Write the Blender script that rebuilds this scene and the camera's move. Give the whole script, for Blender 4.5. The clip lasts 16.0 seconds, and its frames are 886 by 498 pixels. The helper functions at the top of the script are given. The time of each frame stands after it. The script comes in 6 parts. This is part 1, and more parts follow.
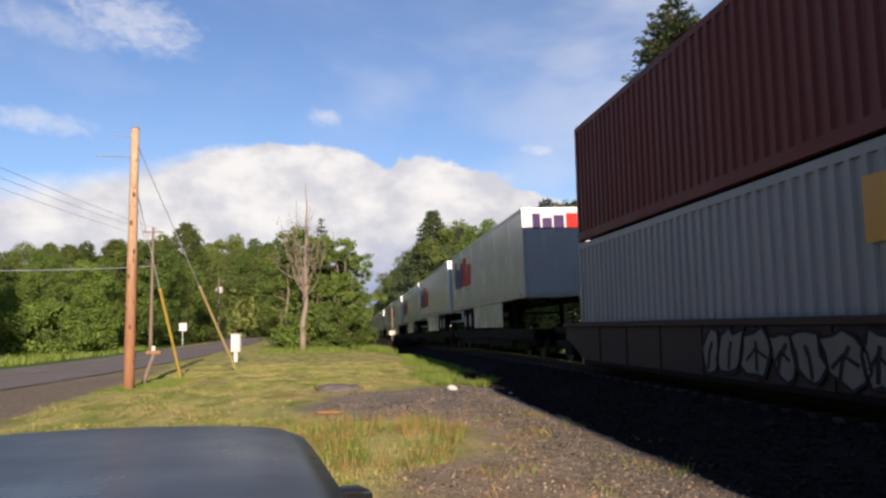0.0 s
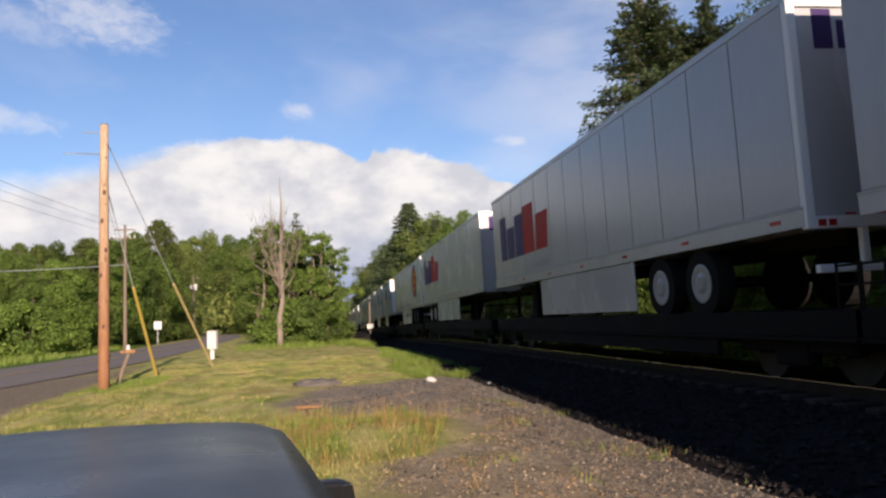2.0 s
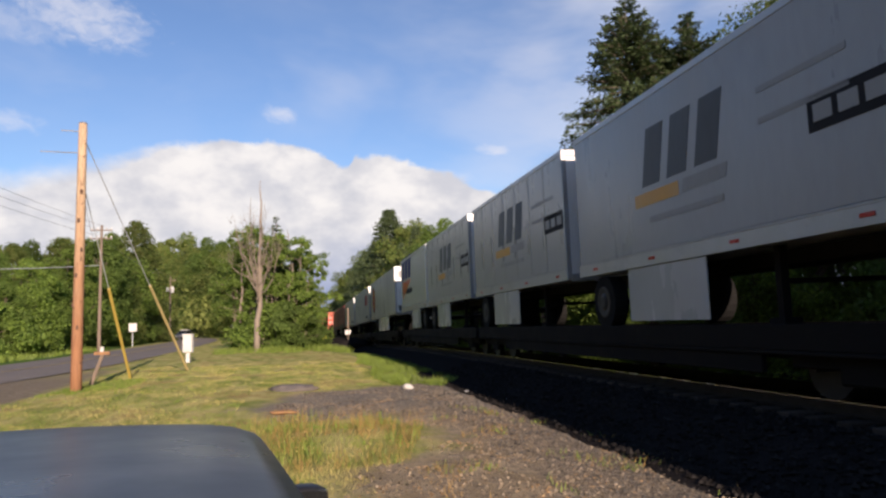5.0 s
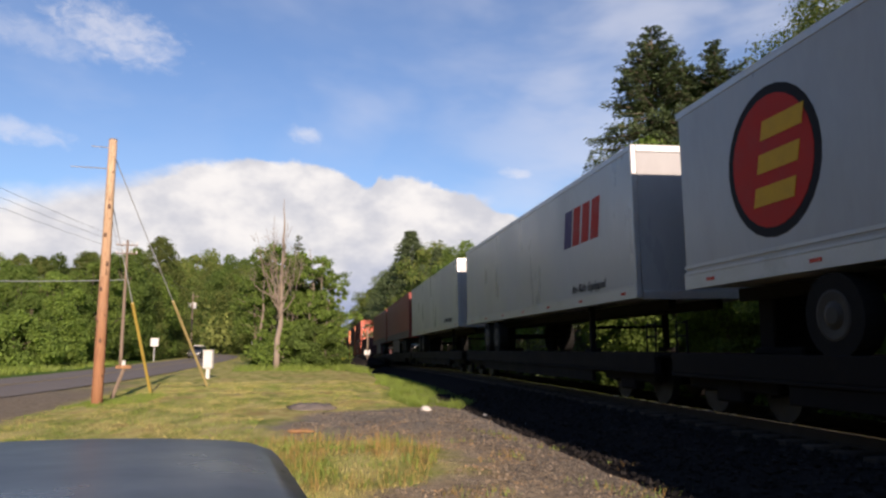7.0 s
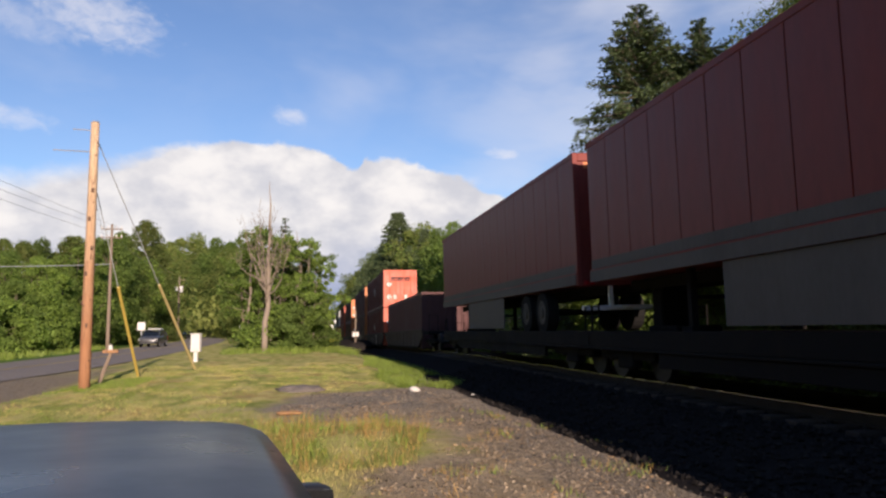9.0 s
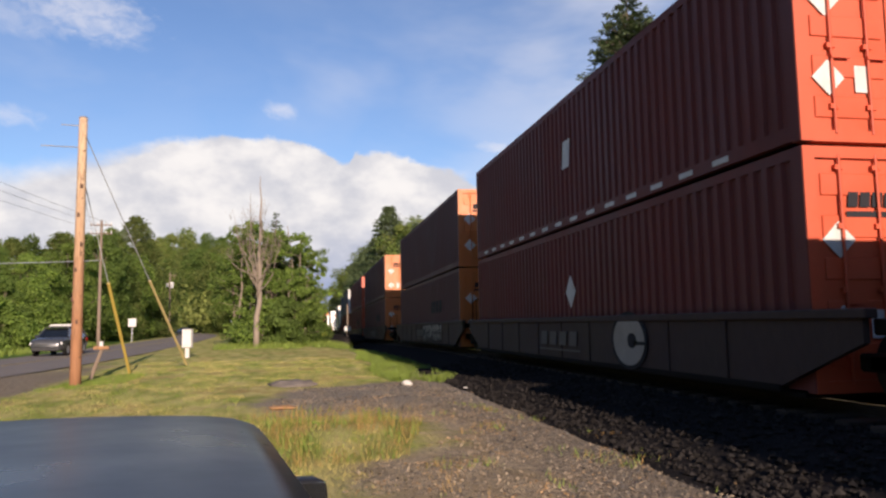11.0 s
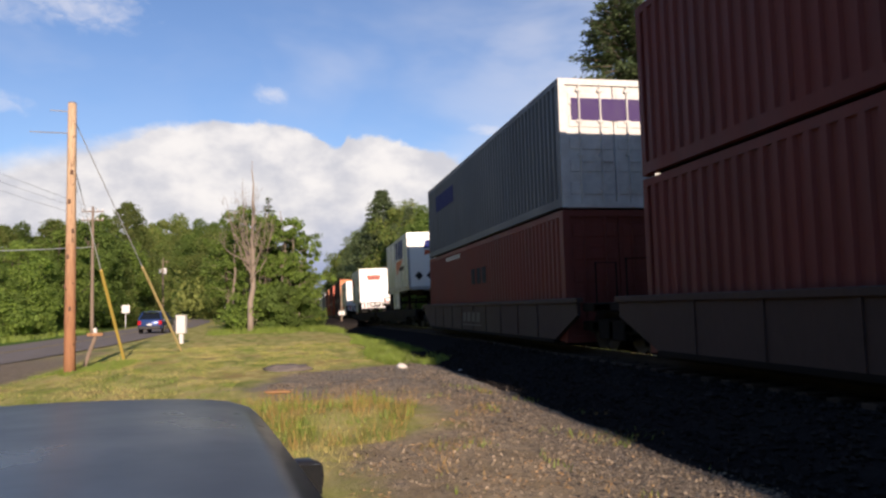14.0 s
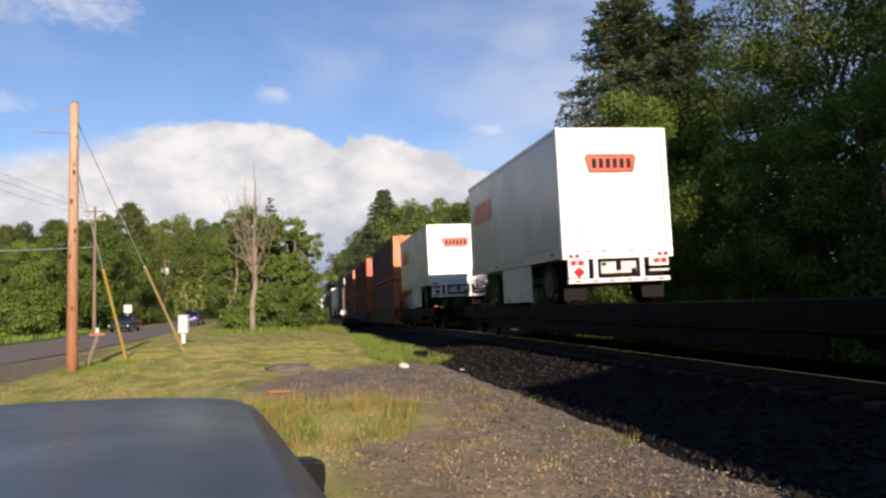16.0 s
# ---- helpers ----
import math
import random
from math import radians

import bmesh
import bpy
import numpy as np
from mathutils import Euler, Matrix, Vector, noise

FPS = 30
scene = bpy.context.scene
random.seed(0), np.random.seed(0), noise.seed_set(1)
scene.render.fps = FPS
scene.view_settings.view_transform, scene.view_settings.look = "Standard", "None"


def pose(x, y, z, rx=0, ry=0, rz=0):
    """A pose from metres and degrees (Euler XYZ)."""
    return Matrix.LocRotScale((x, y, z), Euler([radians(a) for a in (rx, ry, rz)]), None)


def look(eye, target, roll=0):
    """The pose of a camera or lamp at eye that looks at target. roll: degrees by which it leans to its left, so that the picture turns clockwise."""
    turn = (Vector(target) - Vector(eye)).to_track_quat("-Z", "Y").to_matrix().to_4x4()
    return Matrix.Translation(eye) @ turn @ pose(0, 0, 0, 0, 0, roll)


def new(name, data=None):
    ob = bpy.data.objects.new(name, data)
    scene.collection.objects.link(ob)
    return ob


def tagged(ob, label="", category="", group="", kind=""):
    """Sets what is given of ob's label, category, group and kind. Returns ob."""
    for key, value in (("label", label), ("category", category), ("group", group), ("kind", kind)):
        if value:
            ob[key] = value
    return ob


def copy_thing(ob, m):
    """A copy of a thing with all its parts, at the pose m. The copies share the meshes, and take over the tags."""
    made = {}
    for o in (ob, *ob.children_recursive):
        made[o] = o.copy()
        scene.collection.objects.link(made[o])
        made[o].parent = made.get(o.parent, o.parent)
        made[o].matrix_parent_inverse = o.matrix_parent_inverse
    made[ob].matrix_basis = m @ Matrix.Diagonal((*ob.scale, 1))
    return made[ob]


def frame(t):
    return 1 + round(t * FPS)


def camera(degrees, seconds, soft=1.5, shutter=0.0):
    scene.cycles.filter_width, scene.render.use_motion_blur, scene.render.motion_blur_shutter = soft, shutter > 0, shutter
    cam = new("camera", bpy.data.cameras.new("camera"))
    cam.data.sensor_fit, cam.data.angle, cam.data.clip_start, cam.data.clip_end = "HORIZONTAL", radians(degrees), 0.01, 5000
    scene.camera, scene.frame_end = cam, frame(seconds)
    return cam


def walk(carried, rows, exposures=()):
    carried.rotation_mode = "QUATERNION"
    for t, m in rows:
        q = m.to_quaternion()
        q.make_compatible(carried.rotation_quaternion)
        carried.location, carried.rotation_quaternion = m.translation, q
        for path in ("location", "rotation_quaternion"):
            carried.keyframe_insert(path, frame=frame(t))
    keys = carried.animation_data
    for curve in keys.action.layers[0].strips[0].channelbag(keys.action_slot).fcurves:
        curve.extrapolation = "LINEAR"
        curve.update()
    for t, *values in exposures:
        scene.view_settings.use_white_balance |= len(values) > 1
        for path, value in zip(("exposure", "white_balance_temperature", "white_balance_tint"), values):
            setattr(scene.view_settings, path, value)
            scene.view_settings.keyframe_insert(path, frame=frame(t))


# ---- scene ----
# ---- camera: hand-held at the roadside, turning only a little ----
cam = camera(61.5, 16.0, 2.5)


def eye(z, yaw, pitch, roll):
    """The camera over the verge: degrees of yaw to the left, pitch up, lean to its left."""
    y, p = radians(yaw), radians(pitch)
    ahead = Vector((-math.sin(y) * math.cos(p), math.cos(y) * math.cos(p), math.sin(p)))
    at = Vector((0, 0, z))
    return look(at, at + ahead, roll)


PATH = [
    (0.0, eye(1.620, -7.57, 5.96, -1.00)),
    (0.5, eye(1.619, -8.18, 5.94, -0.59)),
    (1.0, eye(1.618, -8.91, 5.54, -1.26)),
    (1.5, eye(1.617, -9.23, 5.35, -1.58)),
    (2.0, eye(1.616, -9.39, 5.30, -2.33)),
    (2.5, eye(1.615, -9.71, 5.16, -2.37)),
    (3.0, eye(1.613, -10.14, 5.14, -2.42)),
    (3.5, eye(1.612, -10.40, 5.07, -1.87)),
    (4.0, eye(1.611, -10.50, 4.91, -1.67)),
    (6.5, eye(1.606, -11.13, 7.63, -0.39)),
    (7.0, eye(1.605, -9.31, 7.55, 0.20)),
    (7.5, eye(1.604, -9.31, 6.86, -0.60)),
    (8.0, eye(1.603, -10.08, 6.20, 0.26)),
    (8.5, eye(1.601, -10.18, 6.16, -0.25)),
    (9.0, eye(1.600, -10.30, 6.10, -0.44)),
    (11.5, eye(1.595, -11.08, 5.35, -0.91)),
    (12.0, eye(1.594, -11.22, 5.06, -0.82)),
    (12.5, eye(1.593, -11.37, 4.86, -1.15)),
    (13.0, eye(1.592, -11.36, 4.60, -1.40)),
    (13.5, eye(1.590, -11.40, 4.31, -1.31)),
    (14.0, eye(1.589, -11.44, 4.32, -1.53)),
    (14.5, eye(1.588, -11.49, 4.19, -2.14)),
    (15.0, eye(1.587, -11.34, 4.19, -2.35)),
    (15.5, eye(1.586, -11.20, 3.97, -1.70)),
    (16.0, eye(1.585, -11.30, 4.30, -1.57)),
]
walk(cam, PATH, exposures=[(0, 0.48, 7000, 24), (8, 0.48, 7000, 24), (16, 0.46, 7000, 24)])

# ---- light: low sun from behind, broken cloud ----
SUN_EL, SUN_AZ = 17.0, 5.7      # degrees; the light runs along the track and a little to the left
sun_data = bpy.data.lights.new("sun", "SUN")
sun_data.energy, sun_data.angle, sun_data.color = 5.0, radians(0.55), (1.0, 0.89, 0.74)
sun = new("sun", sun_data)
_e, _a = radians(SUN_EL), radians(SUN_AZ)
SUN_WAY = Vector((-math.sin(_a) * math.cos(_e), math.cos(_a) * math.cos(_e), -math.sin(_e)))
sun.matrix_world = look((20, -60, 40), Vector((20, -60, 40)) + SUN_WAY)


class Nodes:
    """Short forms for building a node tree."""

    def __init__(self, tree):
        self.tree = tree

    def add(self, kind, **inputs):
        n = self.tree.nodes.new(kind)
        for k, v in inputs.items():
            self.put(n.inputs[int(k[1:]) if k[0] == "i" and k[1:].isdigit() else k.replace("_", " ")], v)
        return n

    def put(self, socket, v):
        if isinstance(v, bpy.types.NodeSocket):
            self.tree.links.new(v, socket)
        else:
            socket.default_value = v

    def math(self, op, a, b=0.0, c=0.0, clamp=False):
        n = self.tree.nodes.new("ShaderNodeMath")
        n.operation, n.use_clamp = op, clamp
        for s, v in zip(n.inputs, (a, b, c)):
            self.put(s, v)
        return n.outputs[0]

    def ramp(self, v, lo, hi, a=0.0, b=1.0, smooth=True):
        n = self.tree.nodes.new("ShaderNodeMapRange")
        n.interpolation_type = "SMOOTHSTEP" if smooth else "LINEAR"
        for s, x in zip(n.inputs, (v, lo, hi, a, b)):
            self.put(s, x)
        return n.outputs[0]

    def noise(self, vector, scale, detail=4.0, rough=0.55, distortion=0.0):
        n = self.tree.nodes.new("ShaderNodeTexNoise")
        if vector is not None:
            self.put(n.inputs["Vector"], vector)
        for k, v in (("Scale", scale), ("Detail", detail), ("Roughness", rough), ("Distortion", distortion)):
            n.inputs[k].default_value = v
        return n.outputs["Fac"]

    def mix(self, f, a, b, mode="MIX"):
        n = self.tree.nodes.new("ShaderNodeMix")
        n.data_type, n.blend_type = "RGBA", mode
        self.put(n.inputs[0], f)
        for s, v in ((n.inputs[6], a), (n.inputs[7], b)):
            self.put(s, (*v, 1.0) if isinstance(v, tuple) and len(v) == 3 else v)
        return n.outputs[2]

    def xyz(self, v):
        n = self.add("ShaderNodeSeparateXYZ", Vector=v)
        return n.outputs

    def vec(self, x, y, z):
        return self.add("ShaderNodeCombineXYZ", i0=x, i1=y, i2=z).outputs[0]


def make_sky():
    world = bpy.data.worlds.new("sky")
    scene.world = world
    world.use_nodes = True
    k = Nodes(world.node_tree)
    world.node_tree.nodes.clear()
    sky = k.add("ShaderNodeTexSky")
    sky.sky_type, sky.sun_disc = "NISHITA", False
    sky.sun_elevation, sky.sun_rotation = radians(SUN_EL), radians(180 - SUN_AZ)
    sky.air_density, sky.dust_density, sky.ozone_density = 1.0, 0.0, 1.6
    d = k.add("ShaderNodeTexCoord").outputs["Generated"]
    x, y, z = k.xyz(d)
    az = k.math("MULTIPLY", k.math("ARCTAN2", x, y), 57.2958)
    el = k.math("MULTIPLY", k.math("ARCSINE", z), 57.2958)
    p = k.vec(az, k.math("MULTIPLY", el, 1.5), 0.0)
    lumps = k.noise(p, 0.16, 6.0, 0.55)
    fine = k.noise(p, 0.55, 5.0, 0.6)
    # a bank of cumulus round the horizon, highest ahead, with a notch in its crest
    crest = k.tree.nodes.new("ShaderNodeFloatCurve")
    pts = crest.mapping.curves[0].points
    ends = [(-60, 7.0), (-30, 10.2), (-23.5, 10.9), (-16.6, 12.0), (-11.3, 13.2), (-8.9, 13.7), (-2.1, 14.1), (1.3, 13.5), (3.7, 12.4), (4.2, 13.3), (8.4, 12.5), (14.9, 10.4), (20.0, 8.6), (34.0, 7.6), (60, 6.0)]
    while len(pts) < len(ends):
        pts.new(0.5, 0.5)
    for q, (u, v) in zip(pts, ends):
        q.location, q.handle_type = ((u + 60) / 120, v / 20), "AUTO_CLAMPED"
    crest.mapping.update()
    k.put(crest.inputs["Value"], k.ramp(az, -60.0, 60.0, smooth=False))
    top = k.math("MULTIPLY", crest.outputs[0], 20.0)
    top = k.math("ADD", top, k.math("MULTIPLY", k.math("SUBTRACT", lumps, 0.5), 1.7))
    top = k.math("ADD", top, k.math("MULTIPLY", k.math("SUBTRACT", fine, 0.5), 1.3))
    edge = k.ramp(az, -24.0, -4.0, 2.6, 0.45)
    bank = k.ramp(k.math("DIVIDE", k.math("SUBTRACT", top, el), edge), 0.0, 1.0)
    # its lower part thins to a grey-blue haze, darkest down the line of the track
    low = k.ramp(k.math("ADD", el, k.math("MULTIPLY", k.math("SUBTRACT", lumps, 0.5), 7.0)), 2.5, 8.0)
    # thin high cloud: soft sheets to the right, a few brushed streaks
    h = k.math("MAXIMUM", z, 0.03)
    q = k.vec(k.math("DIVIDE", x, h), k.math("DIVIDE", k.math("MULTIPLY", y, 0.55), h), 0.0)
    veil = k.noise(q, 0.7, 5.0, 0.52, 0.35)
    soft = k.noise(k.vec(az, k.math("MULTIPLY", el, 2.4), 4.0), 0.085, 4.0, 0.52, 0.15)
    right = k.ramp(az, 2.0, 24.0, 0.12, 1.0)
    wisps = k.math("MULTIPLY", k.ramp(veil, 0.44, 0.78, 0.0, 0.62), k.ramp(el, 55.0, 26.0))
    sheet = k.math("MULTIPLY", k.math("MULTIPLY", k.ramp(soft, 0.36, 0.70, 0.10, 0.52), right), k.ramp(el, 45.0, 24.0))
    wisps = k.math("MAXIMUM", k.math("MULTIPLY", wisps, k.ramp(el, 14.0, 20.0, 0.35, 1.0)), sheet)
    # loose scraps of cloud: bearing, height, half width, half height, strength
    torn = k.math("MULTIPLY", k.math("SUBTRACT", k.noise(p, 0.8, 6.0, 0.62, 0.5), 0.5), 3.4)
    scraps = 0.0
    for ca, ce, wa, we, st in ((-21.6, 14.3, 3.6, 0.8, 0.45), (-1.5, 15.9, 1.2, 0.62, 0.5), (15.0, 13.3, 1.2, 0.42, 0.5), (-15.6, 21.6, 4.4, 1.8, 0.55), (-20.5, 20.6, 4.4, 1.2, 0.3), (11.0, 11.4, 2.0, 0.5, 0.3)):
        da = k.math("DIVIDE", k.math("SUBTRACT", az, ca), wa)
        de = k.math("DIVIDE", k.math("ADD", k.math("SUBTRACT", el, ce), k.math("MULTIPLY", da, 0.35 * we)), we)
        r2 = k.math("ADD", k.math("MULTIPLY", da, da), k.math("MULTIPLY", de, de))
        scraps = k.math("MAXIMUM", scraps, k.ramp(k.math("ADD", r2, torn), 1.7, -0.6, 0.0, st))
    shade = k.ramp(k.noise(p, 0.20, 5.0, 0.55), 0.34, 0.66)
    white = k.mix(shade, (4.9, 5.6, 6.1), (7.3, 7.95, 7.8))
    grey = k.mix(k.ramp(az, -6.0, 4.0), (4.2, 5.1, 6.1), (2.7, 3.6, 5.2))
    cloud = k.mix(low, grey, white)
    blue = k.mix(1.0, sky.outputs[0], (0.70, 0.94, 1.20), "MULTIPLY")
    c = k.mix(wisps, blue, (6.2, 7.0, 7.6))
    c = k.mix(scraps, c, (6.8, 7.5, 7.8))
    c = k.mix(bank, c, cloud)
    bg = k.add("ShaderNodeBackground", Color=c, Strength=0.086)
    out = k.add("ShaderNodeOutputWorld")
    world.node_tree.links.new(bg.outputs[0], out.inputs[0])


make_sky()

# ---- materials ----
def material(name, colour, rough=0.6, metal=0.0, vary=0.15, scale=3.0, grime=0.0, grime_colour=(0.06, 0.05, 0.04), bump=0.0, bump_scale=60.0,
             island=0.0, obj=0.0, stretch=(1, 1, 1), coat=0.0, through_light=0.0, spec=0.5):
    """A procedural surface: broad stains and fine grain over a base colour, in object space."""
    m = bpy.data.materials.new(name)
    m.use_nodes = True
    k = Nodes(m.node_tree)
    m.node_tree.nodes.clear()
    bsdf = k.add("ShaderNodeBsdfPrincipled")
    co = k.add("ShaderNodeTexCoord").outputs["Object"]
    v = k.add("ShaderNodeMapping", Vector=co, Scale=stretch).outputs[0]
    broad = k.noise(v, scale, 5.0, 0.6)
    fine = k.noise(v, scale * 14, 3.0, 0.6)
    f = k.math("ADD", k.math("MULTIPLY", broad, 0.7), k.math("MULTIPLY", fine, 0.3))
    gain = k.ramp(f, 0.25, 0.75, 1 - vary, 1 + vary, smooth=False)
    if island:
        r = k.add("ShaderNodeNewGeometry").outputs["Random Per Island"]
        gain = k.math("MULTIPLY", gain, k.ramp(r, 0, 1, 1 - island, 1 + island, smooth=False))
    if obj:
        r = k.add("ShaderNodeObjectInfo").outputs["Random"]
        gain = k.math("MULTIPLY", gain, k.ramp(r, 0, 1, 1 - obj, 1 + obj, smooth=False))
    c = k.mix(1.0, colour, k.vec(gain, gain, gain), "MULTIPLY")
    if grime:
        g = k.ramp(k.noise(v, scale * 0.6, 8.0, 0.68, 0.4), 0.5, 0.75, 0.0, grime)
        c = k.mix(g, c, grime_colour)
    k.put(bsdf.inputs["Base Color"], c)
    k.put(bsdf.inputs["Roughness"], k.ramp(broad, 0.2, 0.8, max(0.03, rough - 0.12), min(1, rough + 0.12)))
    bsdf.inputs["Metallic"].default_value = metal
    bsdf.inputs["Specular IOR Level"].default_value = spec
    if coat:
        bsdf.inputs["Coat Weight"].default_value = coat
        bsdf.inputs["Coat Roughness"].default_value = 0.04
    if bump:
        b = k.add("ShaderNodeBump", Strength=bump, Distance=0.02, Height=k.noise(co, bump_scale, 4.0, 0.6))
        k.put(bsdf.inputs["Normal"], b.outputs[0])
    out = k.add("ShaderNodeOutputMaterial")
    surface = bsdf.outputs[0]
    if through_light:
        t = k.add("ShaderNodeBsdfTranslucent", Color=k.mix(1.0, c, (1.3, 1.65, 0.6), "MULTIPLY"))
        mixer = k.add("ShaderNodeMixShader", Fac=through_light)
        m.node_tree.links.new(bsdf.outputs[0], mixer.inputs[1])
        m.node_tree.links.new(t.outputs[0], mixer.inputs[2])
        surface = mixer.outputs[0]
    m.node_tree.links.new(surface, out.inputs[0])
    return m


def ground_material():
    """Mown verge, dry patches, gravel by the track, a worn dirt strip by the road."""
    m = bpy.data.materials.new("verge")
    m.use_nodes = True
    k = Nodes(m.node_tree)
    m.node_tree.nodes.clear()
    co = k.add("ShaderNodeNewGeometry").outputs["Position"]
    x, y, _ = k.xyz(co)
    n1, n2 = k.noise(co, 0.35, 5.0, 0.6), k.noise(co, 1.6, 5.0, 0.65)
    n3, n4 = k.noise(co, 9.0, 4.0, 0.7), k.noise(co, 45.0, 4.0, 0.7)
    streak = k.noise(k.add("ShaderNodeMapping", Vector=co, Scale=(0.9, 0.22, 1.0), Rotation=(0, 0, 0.25)).outputs[0], 2.2, 4.0, 0.6)
    green = k.mix(k.ramp(n3, 0.3, 0.7), (0.15, 0.19, 0.032), (0.27, 0.31, 0.06))
    dry = k.mix(k.ramp(n4, 0.3, 0.7), (0.42, 0.36, 0.12), (0.58, 0.51, 0.20))
    tan = k.mix(k.ramp(n3, 0.3, 0.7), (0.29, 0.21, 0.07), (0.40, 0.31, 0.12))
    grass = k.mix(k.ramp(k.math("ADD", streak, k.math("MULTIPLY", k.math("SUBTRACT", n1, 0.5), 0.7)), 0.30, 0.66), green, dry)
    grass = k.mix(k.math("MULTIPLY", k.ramp(n1, 0.5, 0.62), k.ramp(n2, 0.35, 0.6)), grass, tan)
    # stones: light and dark cells
    vor = k.add("ShaderNodeTexVoronoi", Vector=co, Scale=46.0)
    stone = k.mix(k.ramp(k.xyz(vor.outputs["Color"])[0], 0.0, 1.0), (0.09, 0.073, 0.055), (0.35, 0.285, 0.205))
    earth = k.mix(k.ramp(n2, 0.35, 0.65), (0.27, 0.205, 0.12), (0.42, 0.335, 0.22))
    gravel = k.mix(k.ramp(k.math("ADD", n3, k.ramp(x, 2.0, 3.8, 0.0, 0.28)), 0.42, 0.66), earth, stone)
    dark = k.mix(0.5, stone, (0.26, 0.24, 0.20))
    wob = k.math("ADD", k.math("MULTIPLY", k.math("SUBTRACT", n1, 0.5), 4.0), k.math("MULTIPLY", k.math("SUBTRACT", n2, 0.5), 2.2))
    # gravel beside the track: its edge bends out into a patch
    edge = k.math("SUBTRACT", k.ramp(y, 14.0, 20.0, 1.65, 3.1), k.ramp(y, 9.4, 7.6, 0.0, 1.3))
    yw = k.math("ADD", y, k.math("MULTIPLY", wob, 0.9))
    patch = k.math("MULTIPLY", k.ramp(yw, 12.2, 15.0), k.ramp(yw, 21.2, 18.8))
    edge = k.math("SUBTRACT", edge, k.math("MULTIPLY", patch, 3.0))
    is_gravel = k.ramp(k.math("SUBTRACT", k.math("ADD", x, k.math("MULTIPLY", wob, 0.45)), edge), -0.35, 0.5)
    c = k.mix(is_gravel, grass, k.mix(k.math("MULTIPLY", patch, 0.85), gravel, dark))
    # worn shoulder beside the road
    side = k.math("ADD", k.math("SUBTRACT", -6.6, k.math("MULTIPLY", k.math("SUBTRACT", y, 20.0), 0.075)), k.math("MULTIPLY", wob, 0.3))
    worn = k.ramp(k.math("SUBTRACT", side, x), -0.5, 0.5)
    dirt = k.mix(k.ramp(n3, 0.35, 0.65), (0.16, 0.125, 0.085), (0.30, 0.25, 0.18))
    beyond = k.ramp(k.math("SUBTRACT", side, x), 6.0, 7.0)
    worn = k.math("MULTIPLY", worn, k.math("SUBTRACT", 1.0, beyond))
    worn = k.math("MULTIPLY", worn, k.ramp(y, 42.0, 26.0))
    c = k.mix(worn, c, dirt)
    lawn = k.mix(k.ramp(n3, 0.3, 0.7), (0.05, 0.105, 0.012), (0.11, 0.19, 0.025))
    c = k.mix(beyond, c, lawn)
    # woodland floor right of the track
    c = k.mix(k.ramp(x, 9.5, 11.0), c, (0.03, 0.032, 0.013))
    bsdf = k.add("ShaderNodeBsdfPrincipled", Base_Color=c, Roughness=0.95)
    bsdf.inputs["Specular IOR Level"].default_value = 0.15
    h = k.math("ADD", k.math("MULTIPLY", n4, 0.5), n3)
    b = k.add("ShaderNodeBump", Strength=0.8, Distance=0.06, Height=h)
    k.put(bsdf.inputs["Normal"], b.outputs[0])
    out = k.add("ShaderNodeOutputMaterial")
    m.node_tree.links.new(bsdf.outputs[0], out.inputs[0])
    return m


def pole_material():
    """Weathered wood: pale and dry above, red-brown where the foot was treated, dark knots and stains."""
    m = bpy.data.materials.new("treated_pole")
    m.use_nodes = True
    k = Nodes(m.node_tree)
    m.node_tree.nodes.clear()
    co = k.add("ShaderNodeTexCoord").outputs["Object"]
    long = k.add("ShaderNodeMapping", Vector=co, Scale=(6, 6, 0.5)).outputs[0]
    _, _, z = k.xyz(co)
    blot = k.noise(co, 2.2, 4.0, 0.6)
    grain = k.noise(long, 5.0, 5.0, 0.65)
    f = k.ramp(k.math("ADD", z, k.math("MULTIPLY", k.math("SUBTRACT", blot, 0.5), 3.0)), 1.2, 6.4)
    c = k.mix(f, (0.32, 0.148, 0.070), (0.53, 0.375, 0.235))
    c = k.mix(k.ramp(grain, 0.42, 0.72, 0.0, 0.6), c, (0.13, 0.065, 0.036))
    c = k.mix(k.ramp(k.noise(co, 7.0, 2.0, 0.5), 0.66, 0.72, 0.0, 0.75), c, (0.06, 0.032, 0.02))
    bsdf = k.add("ShaderNodeBsdfPrincipled", Base_Color=c, Roughness=0.85)
    k.put(bsdf.inputs["Normal"], k.add("ShaderNodeBump", Strength=0.6, Distance=0.02, Height=grain).outputs[0])
    out = k.add("ShaderNodeOutputMaterial")
    m.node_tree.links.new(bsdf.outputs[0], out.inputs[0])
    return m


